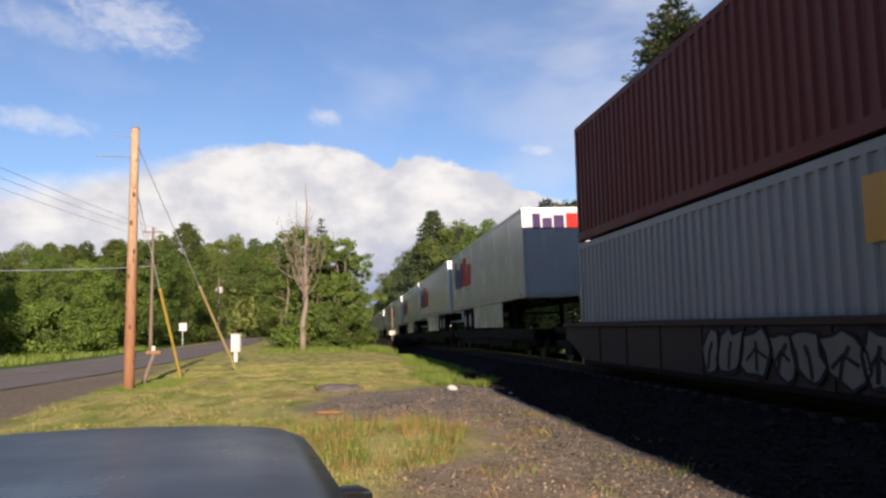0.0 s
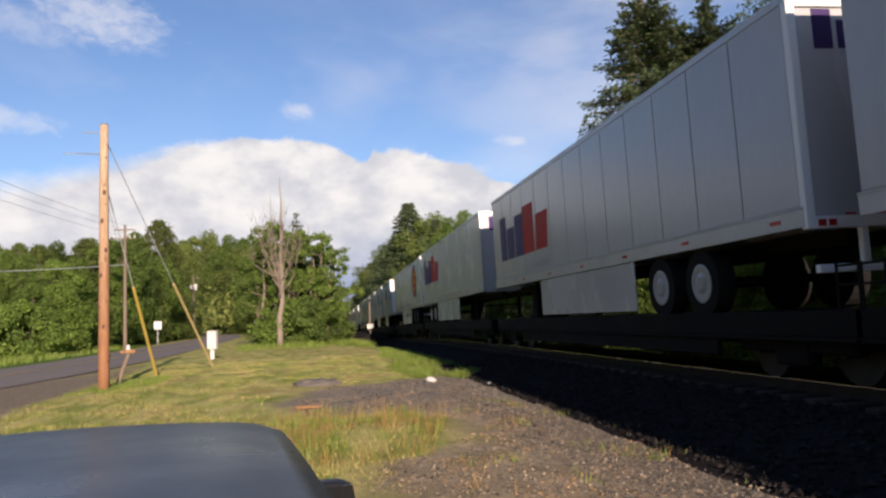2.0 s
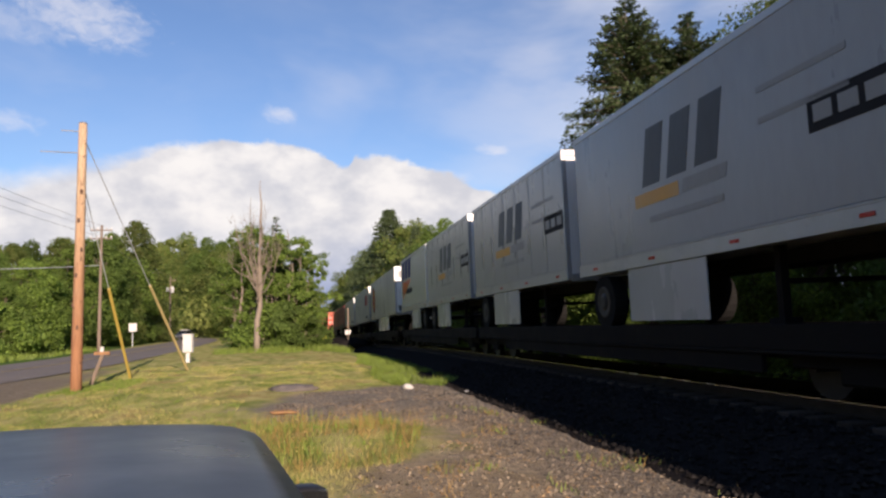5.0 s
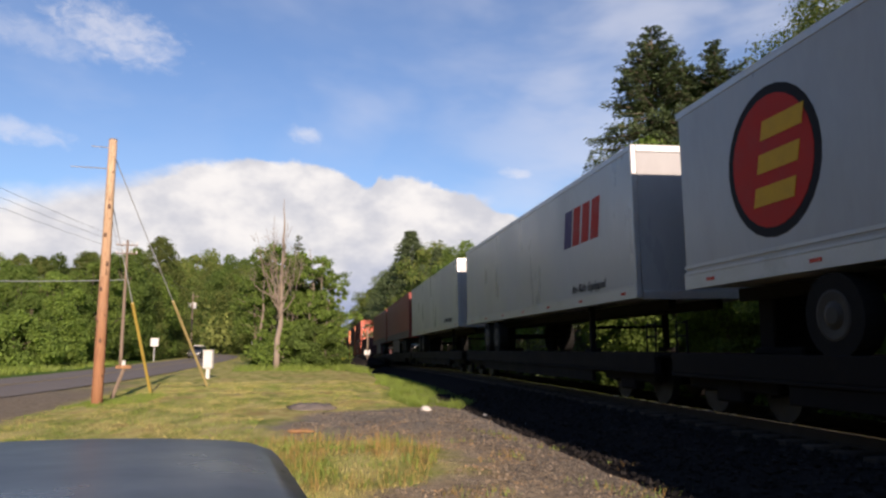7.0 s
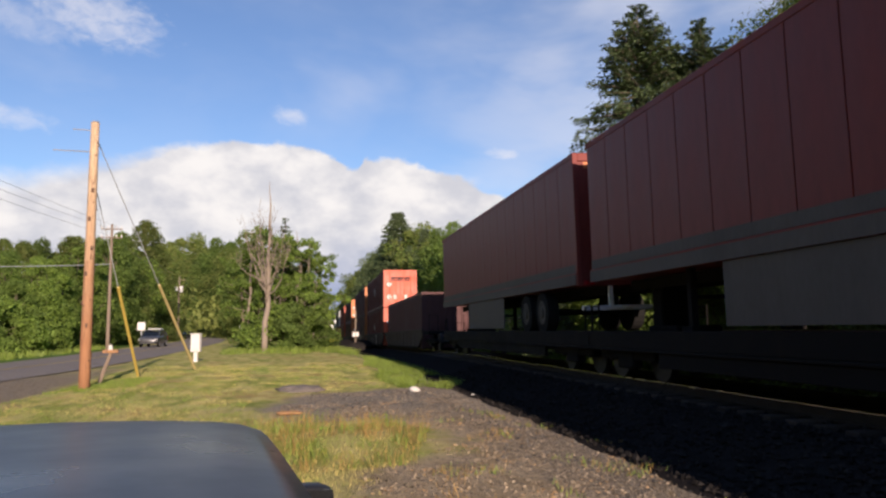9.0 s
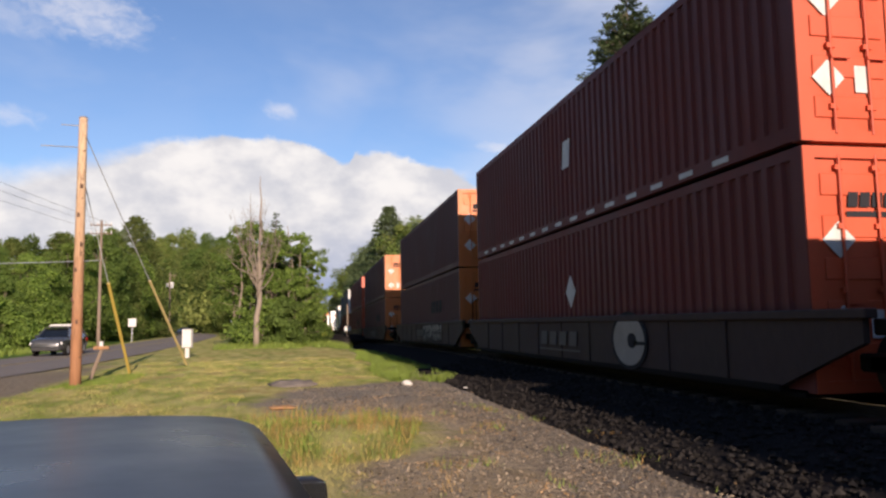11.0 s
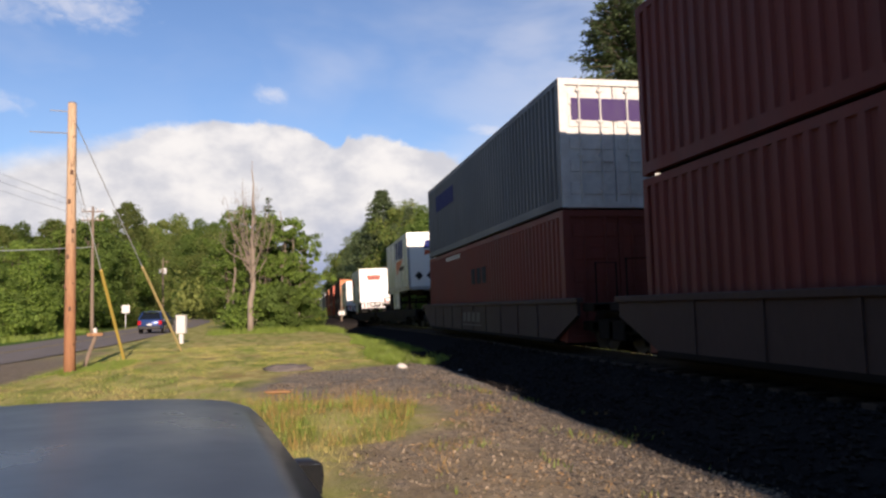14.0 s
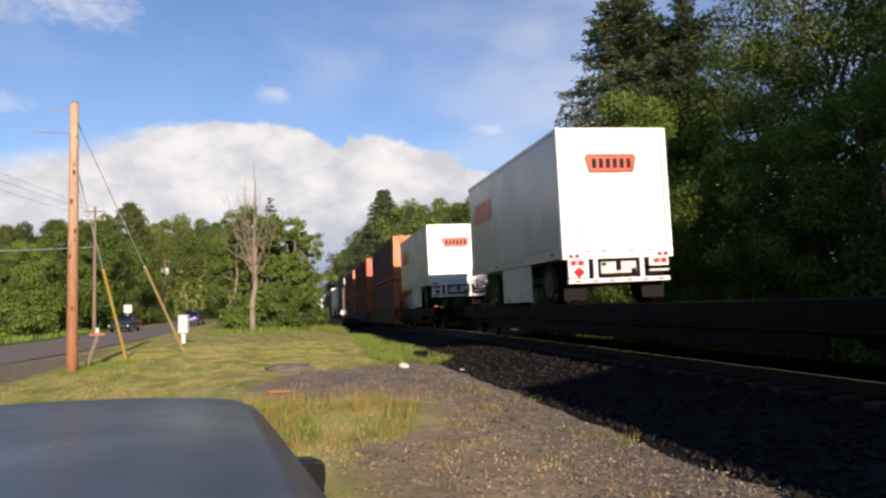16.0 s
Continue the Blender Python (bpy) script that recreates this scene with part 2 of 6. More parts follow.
M = {
    "treated_pole": pole_material(),
    "verge": ground_material(),
    "asphalt": material("asphalt", (0.185, 0.158, 0.135), 0.85, vary=0.22, scale=0.5, grime=0.5, grime_colour=(0.085, 0.078, 0.072), bump=0.5, bump_scale=90),
    "yellow_line": material("yellow_line", (0.36, 0.27, 0.09), 0.8, vary=0.3, scale=2.0, grime=0.6, grime_colour=(0.08, 0.075, 0.06)),
    # far darker than real stone: the train's shade is put into this colour
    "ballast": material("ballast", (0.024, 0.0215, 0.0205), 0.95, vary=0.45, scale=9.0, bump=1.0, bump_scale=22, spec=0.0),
    "stone": material("stone", (0.225, 0.178, 0.125), 0.9, spec=0.15, vary=0.2, scale=6, island=0.75),
    "dark_stone": material("dark_stone", (0.085, 0.078, 0.07), 0.9, spec=0.15, vary=0.2, scale=6, island=0.6),
    "wood_chip": material("wood_chip", (0.30, 0.19, 0.095), 0.85, spec=0.15, vary=0.2, scale=6, island=0.55),
    # loose ballast stones, darkened likewise for the train's shade
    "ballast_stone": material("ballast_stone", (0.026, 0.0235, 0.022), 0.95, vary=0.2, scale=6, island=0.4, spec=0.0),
    "white_rock": material("white_rock", (0.5, 0.48, 0.44), 0.85, vary=0.12, scale=8, bump=0.5, bump_scale=20),
    "rail": material("rail", (0.72, 0.70, 0.68), 0.22, metal=1.0, vary=0.12, scale=2, grime=0.12),
    "rust": material("rust", (0.11, 0.06, 0.04), 0.85, vary=0.35, scale=3, grime=0.4),
    "tie": material("tie", (0.06, 0.045, 0.035), 0.95, vary=0.35, scale=4, bump=0.5, bump_scale=30, obj=0.25, spec=0.1),
    "pole": material("pole", (0.33, 0.175, 0.082), 0.85, vary=0.3, scale=2.5, grime=0.7, grime_colour=(0.12, 0.06, 0.035), bump=0.6, bump_scale=30, stretch=(4, 4, 0.25)),
    "gravel_heap": material("gravel_heap", (0.15, 0.13, 0.115), 0.95, vary=0.4, scale=9, bump=1.0, bump_scale=40),
    "old_pole": material("old_pole", (0.20, 0.15, 0.11), 0.9, vary=0.3, scale=2.5, bump=0.6, bump_scale=30, stretch=(4, 4, 0.25)),
    "yellow_guard": material("yellow_guard", (0.55, 0.39, 0.085), 0.6, vary=0.15, scale=2.0, grime=0.35, grime_colour=(0.35, 0.25, 0.06)),
    "pale_guard": material("pale_guard", (0.56, 0.44, 0.20), 0.65, vary=0.15, scale=2.0, grime=0.35, grime_colour=(0.36, 0.27, 0.12)),
    "wire": material("wire", (0.10, 0.10, 0.10), 0.6),
    "pale_wire": material("pale_wire", (0.42, 0.44, 0.46), 0.5),
    "galvanised": material("galvanised", (0.42, 0.43, 0.44), 0.45, metal=0.7, vary=0.2),
    "white_paint": material("white_paint", (0.58, 0.57, 0.54), 0.55, vary=0.1, scale=2, grime=0.15, grime_colour=(0.4, 0.38, 0.33)),
    "bark": material("bark", (0.11, 0.085, 0.06), 0.95, vary=0.35, scale=5, bump=0.8, bump_scale=18, stretch=(2, 2, 0.4)),
    "dead_wood": material("dead_wood", (0.235, 0.19, 0.145), 0.9, vary=0.3, scale=4, bump=0.5, bump_scale=20, stretch=(2, 2, 0.4)),
    "leaf": material("leaf", (0.105, 0.158, 0.036), 0.75, vary=0.22, scale=0.35, island=0.26, obj=0.34, through_light=0.36, spec=0.25),
    "leaf_light": material("leaf_light", (0.158, 0.228, 0.046), 0.75, vary=0.22, scale=0.35, island=0.26, obj=0.28, through_light=0.38, spec=0.25),
    "leaf_olive": material("leaf_olive", (0.150, 0.172, 0.048), 0.78, vary=0.22, scale=0.35, island=0.30, obj=0.32, through_light=0.32, spec=0.25),
    "needle": material("needle", (0.072, 0.102, 0.042), 0.6, vary=0.25, scale=0.7, island=0.5, obj=0.15, through_light=0.12, spec=0.25),
    "grass_blade": material("grass_blade", (0.16, 0.22, 0.034), 0.6, vary=0.2, scale=0.8, island=0.45, through_light=0.25),
    "dry_blade": material("dry_blade", (0.46, 0.37, 0.13), 0.7, vary=0.2, scale=0.8, island=0.4, through_light=0.2),
    "rusty_blade": material("rusty_blade", (0.33, 0.20, 0.065), 0.75, vary=0.25, scale=0.8, island=0.4, through_light=0.2),
    "yellow_flower": material("yellow_flower", (0.48, 0.42, 0.03), 0.6, vary=0.2, island=0.3, through_light=0.2),
    "black": material("black", (0.018, 0.018, 0.019), 0.6, vary=0.2),
    "underframe": material("underframe", (0.013, 0.0115, 0.011), 0.8, vary=0.35, scale=2.0, grime=0.4, grime_colour=(0.026, 0.019, 0.015), spec=0.06),
    "wheel_steel": material("wheel_steel", (0.022, 0.019, 0.017), 0.65, metal=0.3, vary=0.25),
    "tyre": material("tyre", (0.016, 0.0155, 0.015), 0.9, vary=0.3, spec=0.05),
    "hub": material("hub", (0.30, 0.30, 0.30), 0.4, vary=0.1, scale=5, grime=0.2),
}


# ---- mesh tools ----
def link(name, me, mat, parent=None, label=""):
    ob = new(name, me)
    if mat is not None and not me.materials:
        me.materials.append(mat)
    if parent is not None:
        ob.parent = parent
    if label:
        ob["label"] = label
    return ob


def part(name, bm, mat, parent=None, label="", smooth=False):
    """Links a bmesh as one mesh object."""
    me = bpy.data.meshes.new(name)
    bmesh.ops.recalc_face_normals(bm, faces=bm.faces[:])
    if smooth:
        for f in bm.faces:
            f.smooth = True
    bm.to_mesh(me)
    bm.free()
    return link(name, me, mat, parent, label)


def quads(name, q, mat, parent=None, label=""):
    """One mesh of loose four-cornered pieces; q is an array (n, 4, 3)."""
    n = len(q)
    me = bpy.data.meshes.new(name)
    me.from_pydata(q.reshape(-1, 3).tolist(), [], np.arange(n * 4).reshape(n, 4).tolist())
    return link(name, me, mat, parent, label)


def box(bm, x0, x1, y0, y1, z0, z1, bevel=0.0):
    vs = [bm.verts.new((x, y, z)) for x in (x0, x1) for y in (y0, y1) for z in (z0, z1)]
    fs = [bm.faces.new([vs[i] for i in f]) for f in ((0, 1, 3, 2), (4, 6, 7, 5), (0, 4, 5, 1), (2, 3, 7, 6), (0, 2, 6, 4), (1, 5, 7, 3))]
    if bevel:
        es = list({e for f in fs for e in f.edges})
        bmesh.ops.bevel(bm, geom=es, offset=bevel, segments=1, affect="EDGES")
    return bm


def boxes(*rows, bevel=0.0):
    bm = bmesh.new()
    for r in rows:
        box(bm, *r, bevel=bevel)
    return bm


def tube(bm, points, radii, sides=8, cap=True):
    """A tapered tube through points."""
    rings = []
    pts = [Vector(p) for p in points]
    for i, p in enumerate(pts):
        d = (pts[min(i + 1, len(pts) - 1)] - pts[max(i - 1, 0)]).normalized()
        u = d.orthogonal().normalized() if abs(d.z) < 0.9 else Vector((1, 0, 0)).cross(d).normalized()
        w = d.cross(u)
        rings.append([bm.verts.new(p + float(radii[i]) * (math.cos(a) * u + math.sin(a) * w)) for a in [2 * math.pi * j / sides for j in range(sides)]])
    for a, b in zip(rings, rings[1:]):
        for j in range(sides):
            bm.faces.new((a[j], a[(j + 1) % sides], b[(j + 1) % sides], b[j]))
    if cap:
        bm.faces.new(rings[0][::-1])
        bm.faces.new(rings[-1])
    return bm


def disc(bm, x, y, z, r, depth, sides=20, hole=0.0):
    """A wheel-like solid with its axle along x, from x to x + depth."""
    outer = [[bm.verts.new((x + dx, y + r * math.cos(a), z + r * math.sin(a))) for a in [2 * math.pi * j / sides for j in range(sides)]] for dx in (0, depth)]
    for j in range(sides):
        bm.faces.new((outer[0][j], outer[0][(j + 1) % sides], outer[1][(j + 1) % sides], outer[1][j]))
    bm.faces.new(outer[0][::-1])
    bm.faces.new(outer[1])
    return bm


def empty(name, label, category, group="", kind=""):
    return tagged(new(name), label, category, group, kind)


# ---- ground, road, track ----
TRACK_X, RAIL_Z = 7.06, 0.62
rng = np.random.default_rng(5)


def dip(y):
    """The line falls gently away in the distance."""
    q = min(y, 230.0) - 32
    return -0.014 * (math.sqrt(q * q + 64) + q) / 2


def ground_height(x, y):
    h = 0.05 * math.sin(x * 0.35 + y * 0.11) + 0.04 * math.sin(y * 0.23 - x * 0.6)
    h += 0.10 * noise.noise((x * 0.5, y * 0.5, 0)) if abs(x) < 60 and y < 120 else 0
    road = road_x(y)
    if abs(x - road) < 7:
        h *= max(0.0, (abs(x - road) - 4.0) / 3.0)
    if x > 2.9:
        h *= max(0.0, 1 - (x - 2.9) / 0.75)
    h += max(0.0, (x - 11) * 0.02) if x > 11 else 0
    if 2 < x < 13:
        h += dip(y) * min(1.0, (x - 2) / 2.2) * min(1.0, (13 - x) / 2)
    return h - (0.03 if abs(x - road) < 3.5 else 0)


ROAD = [(-80, -19.5), (0, -15.0), (14, -14.0), (24, -13.2), (31, -12.4), (38, -12.1), (50, -12.3), (62, -12.8), (85, -13.6), (110, -14.9), (130, -16.6), (150, -19.5), (170, -24), (200, -32), (240, -45), (300, -70)]


def road_x(y):
    return float(np.interp(y, [r[0] for r in ROAD], [r[1] for r in ROAD]))


def smooth_road():
    ys = np.arange(-80, 290, 3.0)
    xs = np.array([np.mean([road_x(y + d) for d in np.linspace(-12, 12, 9)]) for y in ys])
    return list(zip(xs, ys))


def make_ground():
    xs = np.concatenate([[-1500, -700, -350, -200], np.arange(-120, -30, 6), np.arange(-30, -8, 1.5), np.arange(-8, 12, 0.5), np.arange(12, 60, 4), [80, 120, 200, 400, 800, 1500]])
    ys = np.concatenate([[-800, -300, -150, -80, -40, -20], np.arange(-10, 40, 0.6), np.arange(40, 130, 3), [140, 170, 210, 260, 350, 500, 800, 1300, 2500]])
    v = [(x, y, ground_height(x, y)) for y in ys for x in xs]
    n = len(xs)
    f = [(j * n + i, j * n + i + 1, (j + 1) * n + i + 1, (j + 1) * n + i) for j in range(len(ys) - 1) for i in range(n - 1)]
    me = bpy.data.meshes.new("ground")
    me.from_pydata(v, [], f)
    me.polygons.foreach_set("use_smooth", [True] * len(f))
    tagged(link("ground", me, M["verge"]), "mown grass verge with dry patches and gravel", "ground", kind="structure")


def strip(name, line, offsets, mat, z):
    """A ribbon along a line of (x, y); offsets are sideways."""
    bm = bmesh.new()
    rows = []
    for i, (x, y) in enumerate(line):
        a, b = line[max(0, i - 1)], line[min(len(line) - 1, i + 1)]
        d = Vector((b[0] - a[0], b[1] - a[1])).normalized()
        rows.append([bm.verts.new((x + d.y * o, y - d.x * o, z + (0.03 * (1 - abs(o) / 3.2)))) for o in offsets])
    for r, s in zip(rows, rows[1:]):
        for j in range(len(offsets) - 1):
            bm.faces.new((r[j], r[j + 1], s[j + 1], s[j]))
    ob = part(name, bm, mat)
    return ob


def make_road():
    line = smooth_road()
    tagged(strip("road", line, (-3.2, -1.6, 0, 1.6, 3.2), M["asphalt"], 0.01), "worn grey two-lane asphalt road", "road", kind="structure")
    for o in (-0.16, 0.06):
        tagged(strip("trim", line, (o, o + 0.1), M["yellow_line"], 0.017), "faded yellow centre line on the road", "road line", kind="structure")


def make_track():
    bm = bmesh.new()
    ys = np.concatenate([np.arange(-60, 60, 0.8), np.arange(60, 400, 8)])
    # the dark toe reaches out over the strip where the train's shadow falls
    prof = [(-3.6, -0.14), (-3.3, 0.012), (-2.8, 0.05), (-2.5, 0.13), (-2.0, 0.30), (-1.6, 0.40), (-0.9, 0.43), (0, 0.44), (0.9, 0.43), (1.6, 0.4), (2.4, 0.2), (3.4, -0.12)]
    rows = [[bm.verts.new((TRACK_X + x + 0.05 * noise.noise((x, y * 0.7, 3)), y, z + dip(y) + (0.05 * noise.noise((x * 3, y * 2, 1)) if 0 < i < 11 else 0))) for i, (x, z) in enumerate(prof)] for y in ys]
    for r, s in zip(rows, rows[1:]):
        for j in range(len(prof) - 1):
            bm.faces.new((r[j], r[j + 1], s[j + 1], s[j]))
    track = empty("track", "single railway track on grey crushed-stone ballast", "railway track", kind="structure")
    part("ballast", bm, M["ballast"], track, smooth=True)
    reach = list(np.arange(-60, 20, 20.0)) + list(np.arange(20, 240, 5.0)) + [400.0]

    def along(bm, x0, x1, z0, z1):
        rings = [[bm.verts.new((x, y, z + dip(y))) for x, z in ((x0, z0), (x1, z0), (x1, z1), (x0, z1))] for y in reach]
        for a, b in zip(rings, rings[1:]):
            for k in range(4):
                bm.faces.new((a[k], a[(k + 1) % 4], b[(k + 1) % 4], b[k]))
        bm.faces.new(rings[0])
        bm.faces.new(rings[-1])

    for sx in (-0.755, 0.755):
        bm = bmesh.new()
        c = TRACK_X + sx
        along(bm, c - 0.037, c + 0.037, RAIL_Z - 0.006, RAIL_Z)
        head = part("rail", bm, M["rail"], track, "steel rail with a shining worn head")
        bm = bmesh.new()
        along(bm, c - 0.036, c + 0.036, RAIL_Z - 0.045, RAIL_Z - 0.006)
        along(bm, c - 0.012, c + 0.012, RAIL_Z - 0.13, RAIL_Z - 0.045)
        along(bm, c - 0.07, c + 0.07, RAIL_Z - 0.15, RAIL_Z - 0.13)
        part("rail_web", bm, M["tie"], head, "rusty rail web and foot")
    bm = boxes((TRACK_X - 1.3, TRACK_X + 1.3, -0.115, 0.115, 0.36, 0.475), bevel=0.01)
    first = part("sleeper", bm, M["tie"], track)
    first.location.y = 1.0
    for i in range(1, 110):
        ob = new("sleeper", first.data)
        ob.parent = track
        ob.location.y = 1.0 + i * 0.52
        ob.location.z = dip(ob.location.y)
    return track


make_ground()
make_road()
make_track()


# ---- trees ----
def leaf_quads(centres, radii, n, size, r, flat=0.0, shell=0.55, droop=0.0):
    """n small leaf pieces in a cloud of lumps, mostly near their skins."""
    k = r.integers(0, len(centres), n)
    d = r.normal(size=(n, 3))
    d /= np.linalg.norm(d, axis=1)[:, None]
    rad = (shell + (1 - shell) * r.random(n)) ** 0.6 * (1 + 0.18 * r.normal(size=n))
    p = centres[k] + d * radii[k][:, None] * rad[:, None] * np.array([1, 1, 0.8])
    nrm = d * 0.8 + r.normal(size=(n, 3)) * 0.7 + np.array([0, 0, 0.5 + flat])
    nrm /= np.linalg.norm(nrm, axis=1)[:, None]
    u = np.cross(nrm, r.normal(size=(n, 3)))
    u /= np.linalg.norm(u, axis=1)[:, None]
    w = np.cross(nrm, u)
    s = size * (0.6 + 0.9 * r.random(n))[:, None]
    u, w = u * s, w * s * 0.62
    return np.stack([p - u, p + w * 0.9 - u * 0.1, p + u, p - w * 0.9 + u * 0.1], 1)


def limb(bm, a, b, r0, r1, r, bend=0.12, sides=6, steps=4):
    a, b = np.array(a, float), np.array(b, float)
    l = np.linalg.norm(b - a)
    pts = [a + (b - a) * t + (r.normal(size=3) * bend * l * 0.5 * math.sin(math.pi * t)) for t in np.linspace(0, 1, steps + 1)]
    tube(bm, pts, list(np.linspace(r0, r1, steps + 1)), sides)


def broadleaf(name, label, seed, h, w, leaves, size, mat, base=0.12, lumps=22, trunk=0.2, mat2=None):
    """A broadleaved tree, h high and w wide, its foot at the origin."""
    r = np.random.default_rng(seed)
    tree = empty(name, label, "tree" if h > 4 else "bush")
    bm = bmesh.new()
    c, rad = [], []
    for i in range(lumps):
        t = base + (0.97 - base) * (i + 0.5) / lumps
        spread = w * 0.5 * (math.sin(math.pi * min(1, (t - base) / (1 - base) * 0.78 + 0.2)) ** 0.75)
        a = 2.4 * i + r.normal() * 0.5
        q = spread * (0.35 + 0.6 * r.random())
        c.append((q * math.cos(a), q * math.sin(a), h * t))
        rad.append(w * (0.09 + 0.11 * r.random()) * (1.15 - 0.45 * t))
    c, rad = np.array(c), np.array(rad)
    top = h * 0.8
    limb(bm, (0, 0, -0.2), (r.normal() * 0.05 * w, r.normal() * 0.05 * w, top), trunk, trunk * 0.25, r, 0.05, 8, 6)
    for p in c[::2]:
        z = max(0.15 * h, p[2] * 0.62)
        limb(bm, (0, 0, z), p, trunk * 0.4, 0.02, r, 0.12, 5, 3)
    part("trunk", bm, M["bark"], tree, smooth=True)
    q = leaf_quads(c, rad, leaves, size, r)
    if mat2 is None:
        quads("crown", q, mat, tree)
    else:
        quads("crown", q[: leaves * 3 // 5], mat, tree)
        quads("crown", q[leaves * 3 // 5:], mat2, tree)
    return tree


def conifer(name, label, seed, h, w, whorls, per, size, mat, bare=0.08, ragged=0.25):
    """A fir with drooping, uneven branches, its foot at the origin."""
    r = np.random.default_rng(seed)
    tree = empty(name, label, "tree")
    bm = bmesh.new()
    limb(bm, (0, 0, -0.2), (0, 0, h), h * 0.017 + 0.05, 0.02, r, 0.01, 8, 8)
    out = []
    for i in range(whorls):
        t = bare + (1 - bare) * (i + r.random() * 0.5) / whorls
        z = h * min(0.995, t)
        reach = w * 0.5 * (1 - t) ** 0.62 * (1 + ragged * r.normal())
        reach = max(0.18, reach)
        m = 5 if t < 0.9 else 3
        for b in range(m):
            if r.random() < 0.1:
                continue
            a = 2 * math.pi * (b + r.random() * 0.8) / m + i
            l = reach * (0.65 + 0.5 * r.random())
            rise = 0.12 if t > 0.75 else -0.14 - 0.15 * r.random()
            end = np.array([l * math.cos(a), l * math.sin(a), z + rise * l])
            start = np.array([0, 0, z])
            if l > 0.7:
                tube(bm, [start, end], [0.03 + 0.012 * l, 0.008], 4)
            n = max(4, int(per * l / (w * 0.5) + 3))
            s = r.random(n) ** 0.75
            side = np.array([-math.sin(a), math.cos(a), 0])
            p = start + (end - start) * s[:, None]
            width = 0.30 * l * (1.05 - s) + 0.05
            off = r.uniform(-1, 1, n) * width
            p = p + side * off[:, None] + r.normal(size=(n, 3)) * np.array([0.05, 0.05, 0.09]) * (0.5 + 0.25 * l)
            d = (end - start) / np.linalg.norm(end - start) * 0.8 + side * np.sign(off)[:, None] * 0.75 + np.array([0, 0, -0.25]) + r.normal(size=(n, 3)) * 0.25
            d /= np.linalg.norm(d, axis=1)[:, None]
            u = d * (size * (0.7 + 0.7 * r.random(n)))[:, None]
            v = np.cross(d, np.array([0, 0, 1]) + r.normal(size=(n, 3)) * 0.7)
            v /= np.linalg.norm(v, axis=1)[:, None]
            v *= (size * 0.30)
            out.append(np.stack([p - u * 0.5, p + v, p + u, p - v], 1))
    part("trunk", bm, M["bark"], tree, smooth=True)
    quads("crown", np.concatenate(out), mat, tree)
    return tree


def cone_tree(name, label, seed, h, w, lumps, leaves, size, mat, mat2, base=0.04, power=0.75, flat=0.55, ragged=0.15):
    """A dense conical tree built of layered clumps, its foot at the origin."""
    r = np.random.default_rng(seed)
    tree = empty(name, label, "tree")
    c, rad = [], []
    for i in range(lumps):
        t = base + (0.985 - base) * ((i + 0.5) / lumps) ** 1.25
        reach = w * 0.5 * (1 - t) ** power * (0.86 + ragged * r.normal())
        a = 2.4 * i + r.normal() * 0.4
        size_here = w * (0.055 + 0.07 * (1 - t)) * (0.8 + 0.5 * r.random())
        q = max(0.0, reach - size_here * 0.7)
        c.append((q * math.cos(a), q * math.sin(a), h * t - 0.12 * q))
        rad.append(size_here)
    bm = bmesh.new()
    limb(bm, (0, 0, -0.2), (0, 0, h * 0.97), h * 0.016 + 0.05, 0.02, r, 0.01, 8, 8)
    for p in c[::3]:
        limb(bm, (0, 0, p[2] + 0.1), p, 0.05, 0.015, r, 0.06, 4, 2)
    part("trunk", bm, M["bark"], tree, smooth=True)
    c, rad = np.array(c), np.array(rad)
    q = leaf_quads(c, rad, leaves, size, r, shell=0.35)
    mid = q.mean(1, keepdims=True)
    k = np.argmin(np.abs(mid[:, 0, 2][:, None] - c[None, :, 2]) + 0.6 * np.linalg.norm(mid[:, :, :2] - c[None, :, :2], axis=2), axis=1)
    q[:, :, 2] += ((c[k, 2] - mid[:, 0, 2]) * (1 - flat))[:, None]
    quads("crown", q[: leaves * 3 // 5], mat, tree)
    quads("crown", q[leaves * 3 // 5:], mat2, tree)
    return tree


def open_tree(name, label, seed, h, w, twigs, leaves, size, mat, mat2, trunks=2):
    """A loose, see-through tree: thin stems, spread branches and small sprays of leaves."""
    r = np.random.default_rng(seed)
    tree = empty(name, label, "tree")
    bm = bmesh.new()
    c, rad = [], []
    for k in range(trunks):
        tip = np.array([r.normal() * w * 0.16, r.normal() * w * 0.16, h * (0.97 - 0.13 * k)])
        foot = np.array([r.normal() * 0.25, r.normal() * 0.25, -0.2])
        limb(bm, foot, tip, 0.014 * h, 0.02, r, 0.04, 6, 6)
        for i in range(twigs):
            t = 0.12 + 0.86 * (i + r.random()) / twigs
            a = r.random() * 6.283
            l = w * 0.5 * (0.35 + 0.75 * r.random()) * math.sin(math.pi * min(1, 0.22 + 0.72 * t)) ** 0.7
            s = foot + (tip - foot) * t
            e = s + np.array([l * math.cos(a), l * math.sin(a), l * (0.45 * r.random() + 0.05)])
            limb(bm, s, e, 0.03, 0.008, r, 0.1, 4, 3)
            for f in (0.55, 0.8, 1.02):
                c.append(s + (e - s) * f + r.normal(size=3) * 0.1)
                rad.append(w * (0.035 + 0.05 * r.random()))
    part("trunk", bm, M["dead_wood"], tree, smooth=True)
    q = leaf_quads(np.array(c), np.array(rad), leaves, size, r, shell=0.1)
    quads("crown", q[: leaves // 2], mat, tree)
    quads("crown", q[leaves // 2:], mat2, tree)
    return tree


